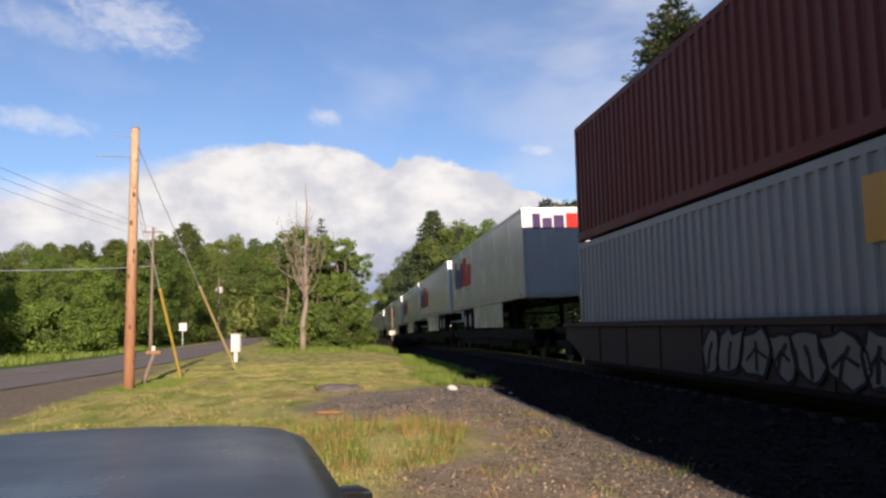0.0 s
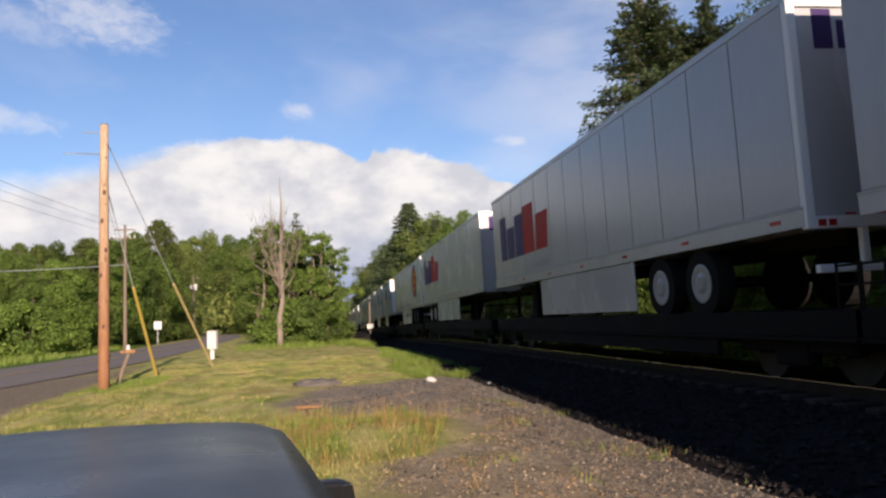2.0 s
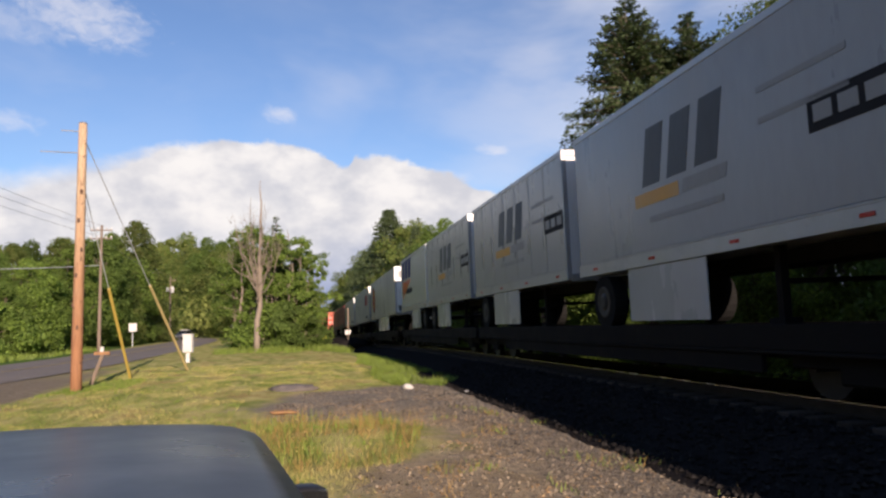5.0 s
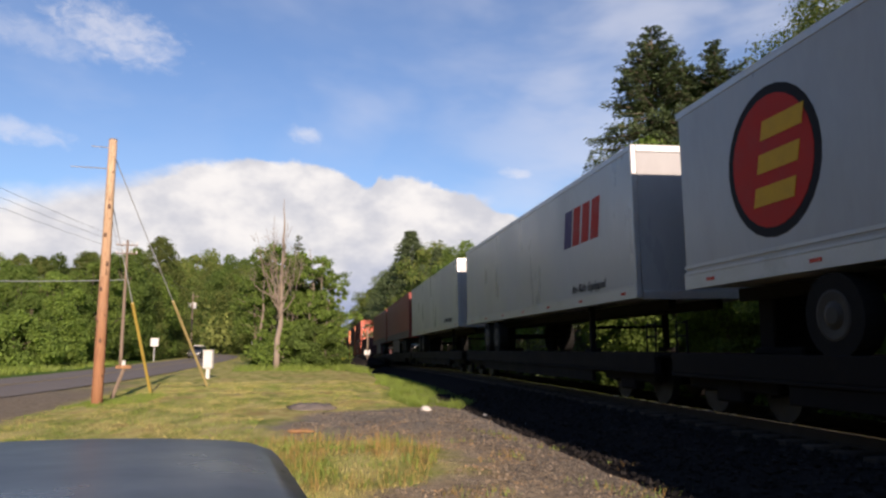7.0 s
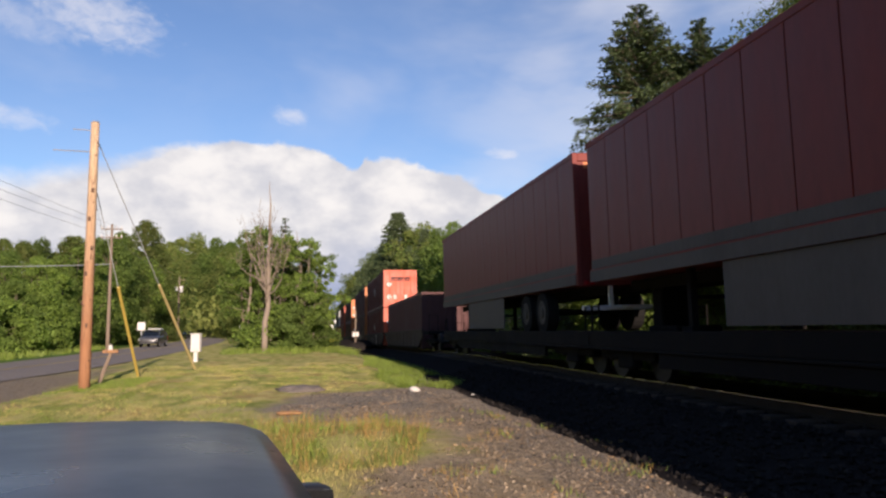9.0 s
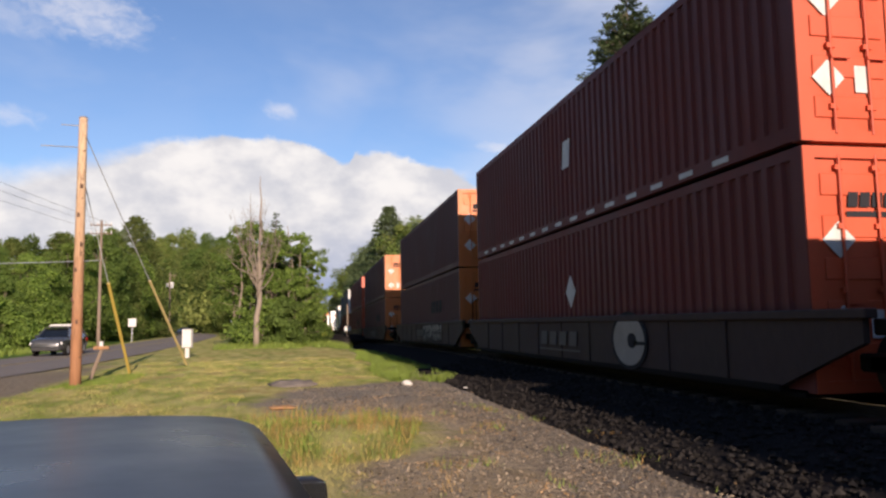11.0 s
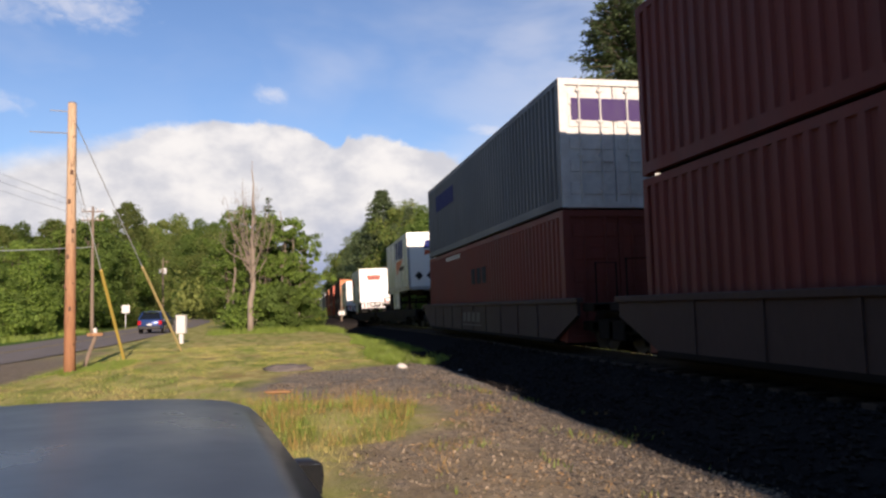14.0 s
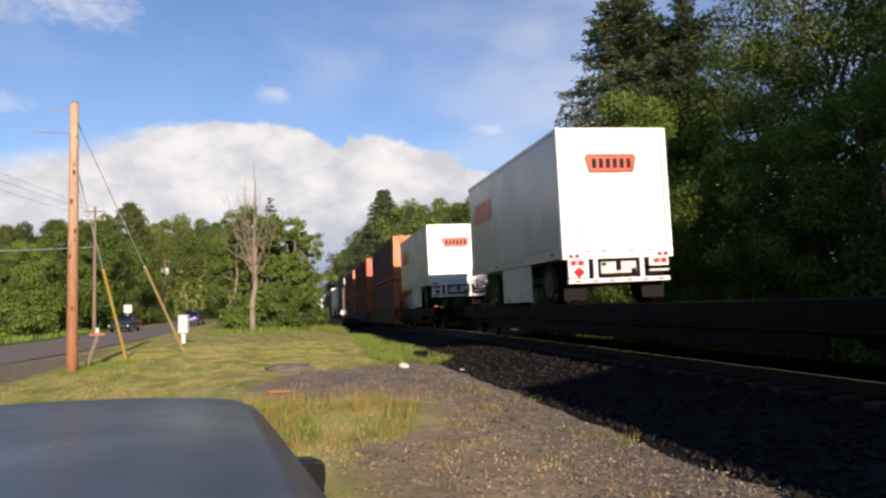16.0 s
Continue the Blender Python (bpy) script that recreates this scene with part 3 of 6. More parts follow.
def place(tree, x, y, turn=0.0, scale=1.0, label=""):
    """Copies of a tree share its meshes; a size of its own comes from the scale."""
    ob = copy_thing(tree, pose(x, y, ground_height(x, y) - 0.05, 0, 0, turn))
    ob.scale = (scale,) * 3
    if label:
        ob["label"] = label
    return ob


def make_trees():
    r = np.random.default_rng(11)
    alder = broadleaf("broadleaf_tree", "dense green broadleaved tree at the wood's edge", 1, 10, 7.5, 17000, 0.10, M["leaf"], lumps=34)
    maple = broadleaf("broadleaf_tree", "light green broadleaved tree at the wood's edge", 2, 9, 7.0, 17000, 0.095, M["leaf_light"], lumps=34, mat2=M["leaf"])
    oak = broadleaf("broadleaf_tree", "dark olive-green broadleaved tree at the wood's edge", 3, 11, 8.5, 18000, 0.105, M["leaf_olive"], lumps=34, mat2=M["leaf"])
    shrub = broadleaf("shrub", "low leafy green shrub", 4, 3.2, 4.4, 5000, 0.09, M["leaf_light"], base=0.02, lumps=14, trunk=0.05, mat2=M["leaf"])
    dark_shrub = broadleaf("shrub", "low dark green shrub", 5, 3.4, 4.6, 5000, 0.09, M["leaf"], base=0.02, lumps=14, trunk=0.05)
    fir = cone_tree("fir_tree", "tall dense dark green fir tree", 6, 16, 13.0, 240, 24000, 0.135, M["needle"], M["needle"], power=0.62, flat=0.5, ragged=0.13)
    fir_b = cone_tree("fir_tree", "dark green fir tree with a pointed top", 7, 14, 8.0, 170, 15000, 0.125, M["needle"], M["needle"], power=0.7, flat=0.45, ragged=0.18)
    broad = cone_tree("conical_tree", "broad olive-green conical tree in the wood", 9, 14, 10.0, 200, 22000, 0.115, M["leaf_olive"], M["leaf"], power=0.46, flat=0.8, ragged=0.1)
    tall_canopy = broadleaf("broadleaf_tree", "high-crowned tree arching over the road", 15, 11, 9.0, 15000, 0.11, M["leaf"], base=0.36, lumps=34, trunk=0.2, mat2=M["leaf_olive"])
    slim = open_tree("broadleaf_tree", "slender loose-leaved light green tree in a thicket", 14, 9, 5.6, 20, 9500, 0.09, M["leaf_light"], M["leaf"])
    protos = (alder, maple, oak, shrub, dark_shrub, fir, fir_b, broad, slim, tall_canopy)
    P = lambda az, d: (d * math.sin(radians(az)), d * math.cos(radians(az)))
    H = {alder: 10, maple: 9, oak: 11, shrub: 3.2, dark_shrub: 3.4, fir: 16, fir_b: 14, broad: 14, slim: 9, tall_canopy: 11}

    def top(tree, az, d, el, label=""):
        x, y = P(az, d)
        h = 1.6 + d * math.tan(radians(el))
        return place(tree, x, y, r.random() * 360, h / H[tree] * (1.0 if tree in (fir, fir_b, broad) else 1.12), label)

    # the wood beyond the road: bearing, distance, elevation of the top
    def beyond_road(tree, az, d, el):
        while abs(P(az, d)[0] - road_x(P(az, d)[1])) < 8.5 and d < 290:
            d += 2
        return top(tree, az, d, el)

    for az, d, el, kind in ((-36, 60, 6, alder), (-32, 64, 6.3, oak), (-29, 66, 5.2, alder), (-26.5, 64, 5.4, oak), (-24.6, 70, 5.1, alder), (-22.6, 78, 5.2, broad), (-20.6, 72, 4.9, alder), (-19.2, 84, 6.1, broad), (-18, 70, 4.4, maple),
                            (-16.4, 88, 6.5, broad), (-15.6, 84, 5.2, maple), (-13.9, 86, 5.8, alder), (-12.7, 82, 5.2, maple), (-11.6, 86, 7.9, broad), (-13.2, 92, 7.0, broad), (-10.6, 140, 6.2, broad), (-9.6, 150, 6.0, broad),
                            (-7.8, 140, 5.9, broad), (-12.1, 84, 4.6, maple), (-6.9, 125, 5.2, fir), (-5.6, 120, 5.1, oak), (-4.2, 118, 4.9, alder), (-2.6, 110, 4.6, oak),
                            (-21.5, 66, 3.6, maple), (-24, 62, 3.7, maple), (-17, 64, 3.5, maple), (-27.5, 58, 3.8, alder), (-14.4, 78, 3.8, maple), (-19.6, 66, 3.0, alder), (-8.6, 160, 4.6, tall_canopy), (-7.3, 150, 4.6, tall_canopy), (-10.2, 150, 4.6, tall_canopy), (-6.2, 150, 4.2, oak), (-5.0, 145, 4.0, alder), (-11.5, 120, 5.2, oak), (-9.9, 185, 5.6, broad), (-8.7, 190, 5.4, broad), (-7.6, 182, 5.2, oak), (-6.4, 180, 5.0, oak), (-9.2, 196, 3.4, oak), (-8.0, 196, 3.2, alder), (-7.0, 196, 3.3, alder), (-5.9, 190, 3.0, oak), (-6.4, 128, 4.9, tall_canopy), (-5.2, 116, 4.9, tall_canopy), (-8.2, 136, 4.9, tall_canopy)):
        beyond_road(kind, az, d, el)
    for az, d, el, kind in ((-25.4, 96, 4.9, oak), (-23.3, 98, 4.9, alder), (-20.4, 96, 6.2, broad), (-21.6, 94, 5.2, oak), (-18.6, 98, 5.4, alder), (-17.3, 100, 5.4, broad), (-16.1, 102, 6.5, broad), (-14.8, 100, 5.4, oak), (-13.9, 98, 6.5, broad), (-9.9, 165, 6.4, broad), (-8.7, 172, 6.1, oak), (-7.4, 165, 6.0, broad), (-6.2, 150, 5.9, alder), (-5.2, 140, 5.8, broad), (-4.1, 135, 5.6, alder)):
        beyond_road(kind, az, d, el)
    for i in range(26):
        az = -30 + i * 0.74 + r.normal() * 0.3
        beyond_road(shrub if r.random() < 0.55 else dark_shrub, az, 60 + r.random() * 4, 1.2 + 0.6 * r.random())
    # thicket between road and track
    for az, d, el, kind in ((-3.6, 60, 6.6, slim), (-2.5, 62, 7.2, slim), (-1.2, 61, 6.4, slim), (-0.3, 60, 6.8, slim), (0.35, 63, 5.4, slim), (-2.9, 58, 4.0, slim), (-1.8, 58.5, 3.6, slim), (-0.7, 58, 3.6, slim), (0.1, 59, 3.2, slim), (-0.9, 65, 6.0, slim), (-4.0, 62, 4.4, slim),
                            (0.0, 84, 3.0, slim), (0.6, 105, 2.6, slim), (0.9, 130, 2.6, slim), (1.05, 160, 2.4, slim), (0.55, 200, 2.4, alder), (0.1, 230, 2.4, oak), (-0.6, 95, 3.4, oak), (-2.0, 100, 4.0, oak), (-3.4, 110, 4.0, alder), (-4.6, 120, 4.0, oak)):
        top(kind, az, d, el)
    ragged_fir = conifer("fir_tree", "thin ragged dark fir behind a dead tree", 24, 10.8, 3.6, 26, 60, 0.17, M["needle"], bare=0.25, ragged=0.4)
    ragged_fir.matrix_basis = pose(*P(-1.75, 62), 0, 0, 0, 30)
    for az, d, el in ((-3.5, 60, 0.9), (-2.4, 57.5, 1.3), (-1.5, 56.8, 1.5), (-0.7, 57, 1.5), (0.0, 58, 1.2), (0.1, 64, 0.9), (0.3, 76, 0.8), (0.6, 92, 0.6)):
        top(shrub if r.random() < 0.5 else dark_shrub, az, d, el)
    # right of the track, far to near
    for az, d, el, kind in ((2.7, 300, 2.5, oak), (3.2, 250, 3.5, fir), (3.5, 230, 3.2, oak), (3.75, 205, 4.4, fir), (4.3, 170, 4.9, fir), (4.8, 190, 5.0, oak), (5.0, 150, 5.8, fir), (5.7, 128, 6.6, fir), (6.3, 118, 6.8, fir), (6.8, 108, 9.0, fir), (7.5, 112, 7.4, fir), (8.2, 104, 6.9, oak), (7.7, 100, 6.4, fir_b), (8.9, 88, 7.7, fir_b), (9.9, 80, 6.0, oak), (10.6, 74, 6.6, alder), (11.8, 68, 7.0, alder),
                            (13.2, 60, 6.8, oak), (14.8, 54, 7.2, oak), (16.6, 49, 8.2, alder), (18.3, 44, 8.2, maple), (20.5, 40, 8.8, oak)):
        top(kind, az, d, el)
    big = conifer("fir_tree", "tall broad old fir tree beside the railway", 21, 15.4, 10.9, 78, 450, 0.125, M["needle"], bare=0.08, ragged=0.14)
    big.matrix_basis = pose(*P(25.6, 34.5), -0.1, 0, 0, 40)
    big.scale = (1.08,) * 3
    copy_thing(big, pose(*P(28.0, 41), -0.1, 0, 0, 150))
    second = conifer("fir_tree", "tall fir tree beside the railway", 22, 15.6, 10.2, 74, 430, 0.125, M["needle"], bare=0.08, ragged=0.2)
    second.matrix_basis = pose(*P(30.1, 34.5), -0.1, 0, 0, 200)
    near_a = broadleaf("broadleaf_tree", "tall green broadleaved tree close behind the track", 31, 13.5, 9.0, 72000, 0.056, M["leaf"], base=0.03, lumps=60, trunk=0.22, mat2=M["leaf_olive"])
    near_b = broadleaf("broadleaf_tree", "light green maple close behind the track", 32, 8.6, 6.0, 34000, 0.055, M["leaf_light"], base=0.05, lumps=30, trunk=0.14, mat2=M["leaf"])
    for az, d, s in ((39.4, 26, 0.96), (46.5, 25, 1.0), (35.0, 30, 0.84)):
        x, y = P(az, d)
        place(near_a, x, y, r.random() * 360, s)
    for az, d, s in ((26.6, 26.0, 1.02), (33.2, 23.5, 0.72), (23.4, 31, 0.8), (37.5, 22, 0.75), (42, 21, 0.8), (30.2, 25, 0.62), (20.5, 36, 0.8)):
        x, y = P(az, d)
        place(near_b, x, y, r.random() * 360, s)
    # unseen trees added to the right and behind, to shade the trackside wood
    for x, y, s in ((15.2, 8.5, 0.84), (14.6, 2.5, 0.8), (19.5, 11, 1.0), (15.0, -4, 0.75), (14.6, -11, 0.7), (15.6, -20, 0.85), (16.5, -32, 1.0)):
        place(near_a, x, y, r.random() * 360, s)
    for i in range(16):
        place(dark_shrub, 12.4 + r.random() * 1.2, 9 + i * 3.0 + r.random(), r.random() * 360, 0.75 + 0.35 * r.random())
    # the wood goes on along the road, beside and behind us
    for i in range(15):
        place((alder, oak, maple)[i % 3], -24 - 5 * r.random(), 34 - i * 6.2, r.random() * 360, 1.15 + 0.3 * r.random())
    # unseen row added across the back to cut the low sky light
    for i in range(12):
        place((oak, alder, broad)[i % 3], -44 + i * 7.5 + (12 if i > 5 else 0), -72 - 6 * r.random(), r.random() * 360, 1.2 + 0.2 * r.random())
    # more unseen trees behind left, added to hold back sky light
    for i in range(9):
        place((oak, alder, broad)[i % 3], -29 - 4 * r.random() - 0.25 * i, -14 - i * 5.5, r.random() * 360, 1.25 + 0.3 * r.random())
    spots = ((-34, 90), (-28, 92), (-31, 98), (-38, 58), (-42, 58), (-37, 96), (-25, 98), (-34, 80), (-40, 70), (-36, 86))
    for p, (az, d) in zip(protos, spots):
        p.matrix_basis = pose(*P(az, d), -0.05)
    near_a.matrix_basis = pose(27, 6, -0.05)
    near_b.matrix_basis = pose(15.5, 27.5, -0.05)


make_trees()


# ---- the train ----
V = 25.0        # metres a second, towards the camera
TRAIN = []      # (thing, place along the track at the start, height over the rail, lean)
PAINT = {
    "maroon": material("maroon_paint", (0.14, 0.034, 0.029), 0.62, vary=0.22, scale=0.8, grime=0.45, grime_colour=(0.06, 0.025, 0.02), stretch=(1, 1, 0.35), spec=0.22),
    "brick": material("brick_paint", (0.165, 0.041, 0.031), 0.6, vary=0.2, scale=0.8, grime=0.4, grime_colour=(0.085, 0.04, 0.03), stretch=(1, 1, 0.35), spec=0.22),
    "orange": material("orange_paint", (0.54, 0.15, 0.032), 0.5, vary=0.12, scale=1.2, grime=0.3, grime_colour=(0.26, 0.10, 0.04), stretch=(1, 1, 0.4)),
    # dirty orange with the shade of the boxes' sides mixed into the colour
    "shaded_orange": material("shaded_orange_paint", (0.098, 0.044, 0.043), 0.65, vary=0.2, scale=0.8, grime=0.55, grime_colour=(0.07, 0.035, 0.028), stretch=(1, 1, 0.35), spec=0.22),
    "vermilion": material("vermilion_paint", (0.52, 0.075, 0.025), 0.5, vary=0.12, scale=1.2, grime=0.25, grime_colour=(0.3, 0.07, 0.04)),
    "grey": material("grey_paint", (0.285, 0.28, 0.275), 0.55, vary=0.15, scale=0.8, grime=0.35, grime_colour=(0.16, 0.16, 0.165), stretch=(1, 1, 0.35)),
    "slate": material("slate_paint", (0.105, 0.113, 0.122), 0.55, vary=0.15, scale=0.8, grime=0.35, grime_colour=(0.05, 0.047, 0.045), stretch=(1, 1, 0.35), spec=0.22),
    # white of the trailer sides, greyed for the shade they stand in
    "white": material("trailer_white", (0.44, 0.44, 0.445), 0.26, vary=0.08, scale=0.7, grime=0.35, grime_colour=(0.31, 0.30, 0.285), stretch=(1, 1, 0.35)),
    # lighter white, mostly for near ends and frames that face the sun
    "bright_white": material("bright_white", (0.78, 0.78, 0.76), 0.4, vary=0.05, scale=0.7, grime=0.12, grime_colour=(0.5, 0.49, 0.46), stretch=(1, 1, 0.35)),
    # dirt and the shade of the sides together in one grey-white
    "shaded_dirty_white": material("shaded_dirty_white", (0.33, 0.33, 0.33), 0.34, vary=0.12, scale=0.7, grime=0.55, grime_colour=(0.235, 0.222, 0.205), stretch=(1, 1, 0.3)),
    "oxide": material("oxide_paint", (0.21, 0.042, 0.034), 0.55, vary=0.25, scale=0.8, grime=0.5, grime_colour=(0.09, 0.026, 0.02), stretch=(1, 1, 0.3), spec=0.22),
    "tan": material("tan_paint", (0.33, 0.22, 0.11), 0.6, vary=0.15, scale=0.8, grime=0.35, grime_colour=(0.15, 0.10, 0.06)),
    "well": material("well_paint", (0.056, 0.037, 0.033), 0.75, vary=0.35, scale=0.7, grime=0.55, grime_colour=(0.055, 0.036, 0.028), spec=0.2, stretch=(1, 1, 0.5)),
    "steel": material("bright_rail", (0.42, 0.42, 0.42), 0.4, metal=0.45, vary=0.15, scale=2, grime=0.25),
    "band": material("grimy_band", (0.105, 0.092, 0.082), 0.7, vary=0.3, scale=1.0, grime=0.5, grime_colour=(0.06, 0.05, 0.045), stretch=(1, 1, 0.4), spec=0.2),
    "spray": material("spray_paint", (0.30, 0.27, 0.235), 0.7, vary=0.3, scale=1.5, grime=0.6, grime_colour=(0.12, 0.10, 0.09)),
    "hitch_rust": material("hitch_paint", (0.20, 0.095, 0.05), 0.7, vary=0.3, scale=4.0, grime=0.4),
    "purple": material("purple_ink", (0.045, 0.022, 0.10), 0.6, spec=0.25), "red": material("red_ink", (0.46, 0.026, 0.018), 0.65, spec=0.2),
    "flame": material("orange_ink", (0.52, 0.065, 0.014), 0.4), "navy": material("navy_ink", (0.016, 0.024, 0.12), 0.75, spec=0.12),
    "ink": material("dark_ink", (0.026, 0.026, 0.03), 0.8, spec=0.12), "yellow": material("yellow_ink", (0.60, 0.33, 0.03), 0.65, spec=0.2),
    "faded": material("faded_ink", (0.085, 0.075, 0.066), 0.7, vary=0.35, scale=3, grime=0.6, grime_colour=(0.09, 0.075, 0.065)),
    "chalk": material("chalk_ink", (0.16, 0.145, 0.13), 0.7, vary=0.35, scale=3, grime=0.6, grime_colour=(0.12, 0.10, 0.09)),
    "pale": material("pale_ink", (0.55, 0.54, 0.51), 0.6, vary=0.25, scale=3, grime=0.4, grime_colour=(0.25, 0.22, 0.19)),
    "lamp_red": material("red_lens", (0.45, 0.012, 0.012), 0.25),
    "ochre": material("ochre_door", (0.62, 0.29, 0.03), 0.45, vary=0.1, scale=1.5, grime=0.2),
}


def board(thing, y, z=0.0, lean=0.0):
    TRAIN.append((thing, y, z, lean))
    return thing


def side_shape(bm, pts, depth=0.006, x=-1.30):
    """A thin plate on the left side, from corners (y, z)."""
    a = [bm.verts.new((x, y, z)) for y, z in pts]
    b = [bm.verts.new((x - depth, y, z)) for y, z in pts]
    n = len(pts)
    bm.faces.new(b)
    for i in range(n):
        bm.faces.new((a[i], a[(i + 1) % n], b[(i + 1) % n], b[i]))
    return bm


def face_shape(bm, pts, depth=0.006, y=0.0):
    """A thin plate on the near end, from corners (x, z)."""
    a = [bm.verts.new((x, y, z)) for x, z in pts]
    b = [bm.verts.new((x, y - depth, z)) for x, z in pts]
    n = len(pts)
    bm.faces.new(b)
    for i in range(n):
        bm.faces.new((a[i], a[(i + 1) % n], b[(i + 1) % n], b[i]))
    return bm


def block(y, z, w, h, slant=0.0):
    """Corners of a slanted block; y is its far edge, w runs to the near end."""
    return [(y, z), (y - slant, z + h), (y - w - slant, z + h), (y - w, z)]


def band(thing, line, wide, colour, x):
    """A sprayed stroke of even width along a line of (y, z), one flat connected strip."""
    bm = bmesh.new()
    rows = []
    for i, (y, z) in enumerate(line):
        (ya, za), (yb, zb) = line[max(0, i - 1)], line[min(len(line) - 1, i + 1)]
        l = max(1e-6, math.hypot(yb - ya, zb - za))
        ny, nz = -(zb - za) / l * wide, (yb - ya) / l * wide
        rows.append([bm.verts.new((x + dx, y + s * ny, z + s * nz)) for s, dx in ((-1, 0), (-1, -0.003), (1, -0.003), (1, 0))])
    for p, q in zip(rows, rows[1:]):
        for j in range(4):
            bm.faces.new((p[j], p[(j + 1) % 4], q[(j + 1) % 4], q[j]))
    bm.faces.new(rows[0][::-1])
    bm.faces.new(rows[-1])
    part("sprayed_stroke", bm, PAINT[colour], thing)


def graffiti(thing, far, near, z0, z1, seed, fill="spray", line="ink", x=-1.436):
    """A row of jagged sprayed shapes with dark outlines, none of them a letter."""
    r = random.Random(seed)
    y, h = far, z1 - z0
    i = 0
    while y > near + 0.3:
        w, skew = r.uniform(0.45, 0.95), r.uniform(-0.22, 0.22)
        cy, cz, n = y - w / 2, z0 + h * r.uniform(0.46, 0.54), 11
        blob = []
        for k in range(n):
            a = 2 * math.pi * (k + 0.35 * r.random()) / n
            q = r.uniform(0.72, 1.12) / max(abs(math.cos(a)), abs(math.sin(a))) ** 0.6
            u, v = 0.46 * w * q * math.cos(a), max(-0.5 * h, min(0.5 * h, 0.46 * h * q * math.sin(a)))
            blob.append((cy + u - skew * v / h, cz + v))
        marks(thing, "sprayed_patch", fill, [blob], x=x - 0.0012 * (i % 3), depth=0.004)
        band(thing, blob + blob[:1], r.uniform(0.018, 0.032), line, x - 0.008)
        cut = r.uniform(-0.2, 0.2) * w
        band(thing, [(cy + cut, cz - 0.36 * h), (cy + cut * 0.3, cz - 0.02 * h), (cy - cut, cz + 0.2 * h)], 0.03, line, x - 0.0116)
        if r.random() > 0.5:
            band(thing, [(cy - 0.3 * w, cz - 0.1 * h), (cy + 0.02 * w, cz + 0.06 * h), (cy + 0.28 * w, cz - 0.16 * h)], 0.022, line, x - 0.0152)
        y -= w * 0.84
        i += 1


def oval(cy, cz, ry, rz, n=28):
    return [(cy + ry * math.cos(2 * math.pi * i / n), cz + rz * math.sin(2 * math.pi * i / n)) for i in range(n)]


def marks(parent, name, colour, shapes, face=False, y=0.0, x=-1.3, depth=0.006):
    for s in shapes:
        bm = bmesh.new()
        face_shape(bm, s, depth, y) if face else side_shape(bm, s, depth, x)
        part(name, bm, PAINT[colour], parent)


def corrugated(L, H, x, out, pitch=0.28, deep=0.04, y0=0.0, z0=0.0):
    """A wall of pressed sheet: outer and inner flats joined by slopes."""
    bm = bmesh.new()
    n = int(L / pitch)
    p = L / n
    line = []
    for i in range(n):
        y = y0 + i * p
        line += [(y, 0), (y + 0.36 * p, 0), (y + 0.5 * p, deep), (y + 0.86 * p, deep)]
    line.append((y0 + L, 0))
    lo = [bm.verts.new((x - out * d, y, z0)) for y, d in line]
    hi = [bm.verts.new((x - out * d, y, z0 + H)) for y, d in line]
    for i in range(len(line) - 1):
        bm.faces.new((lo[i], lo[i + 1], hi[i + 1], hi[i]))
    return bm


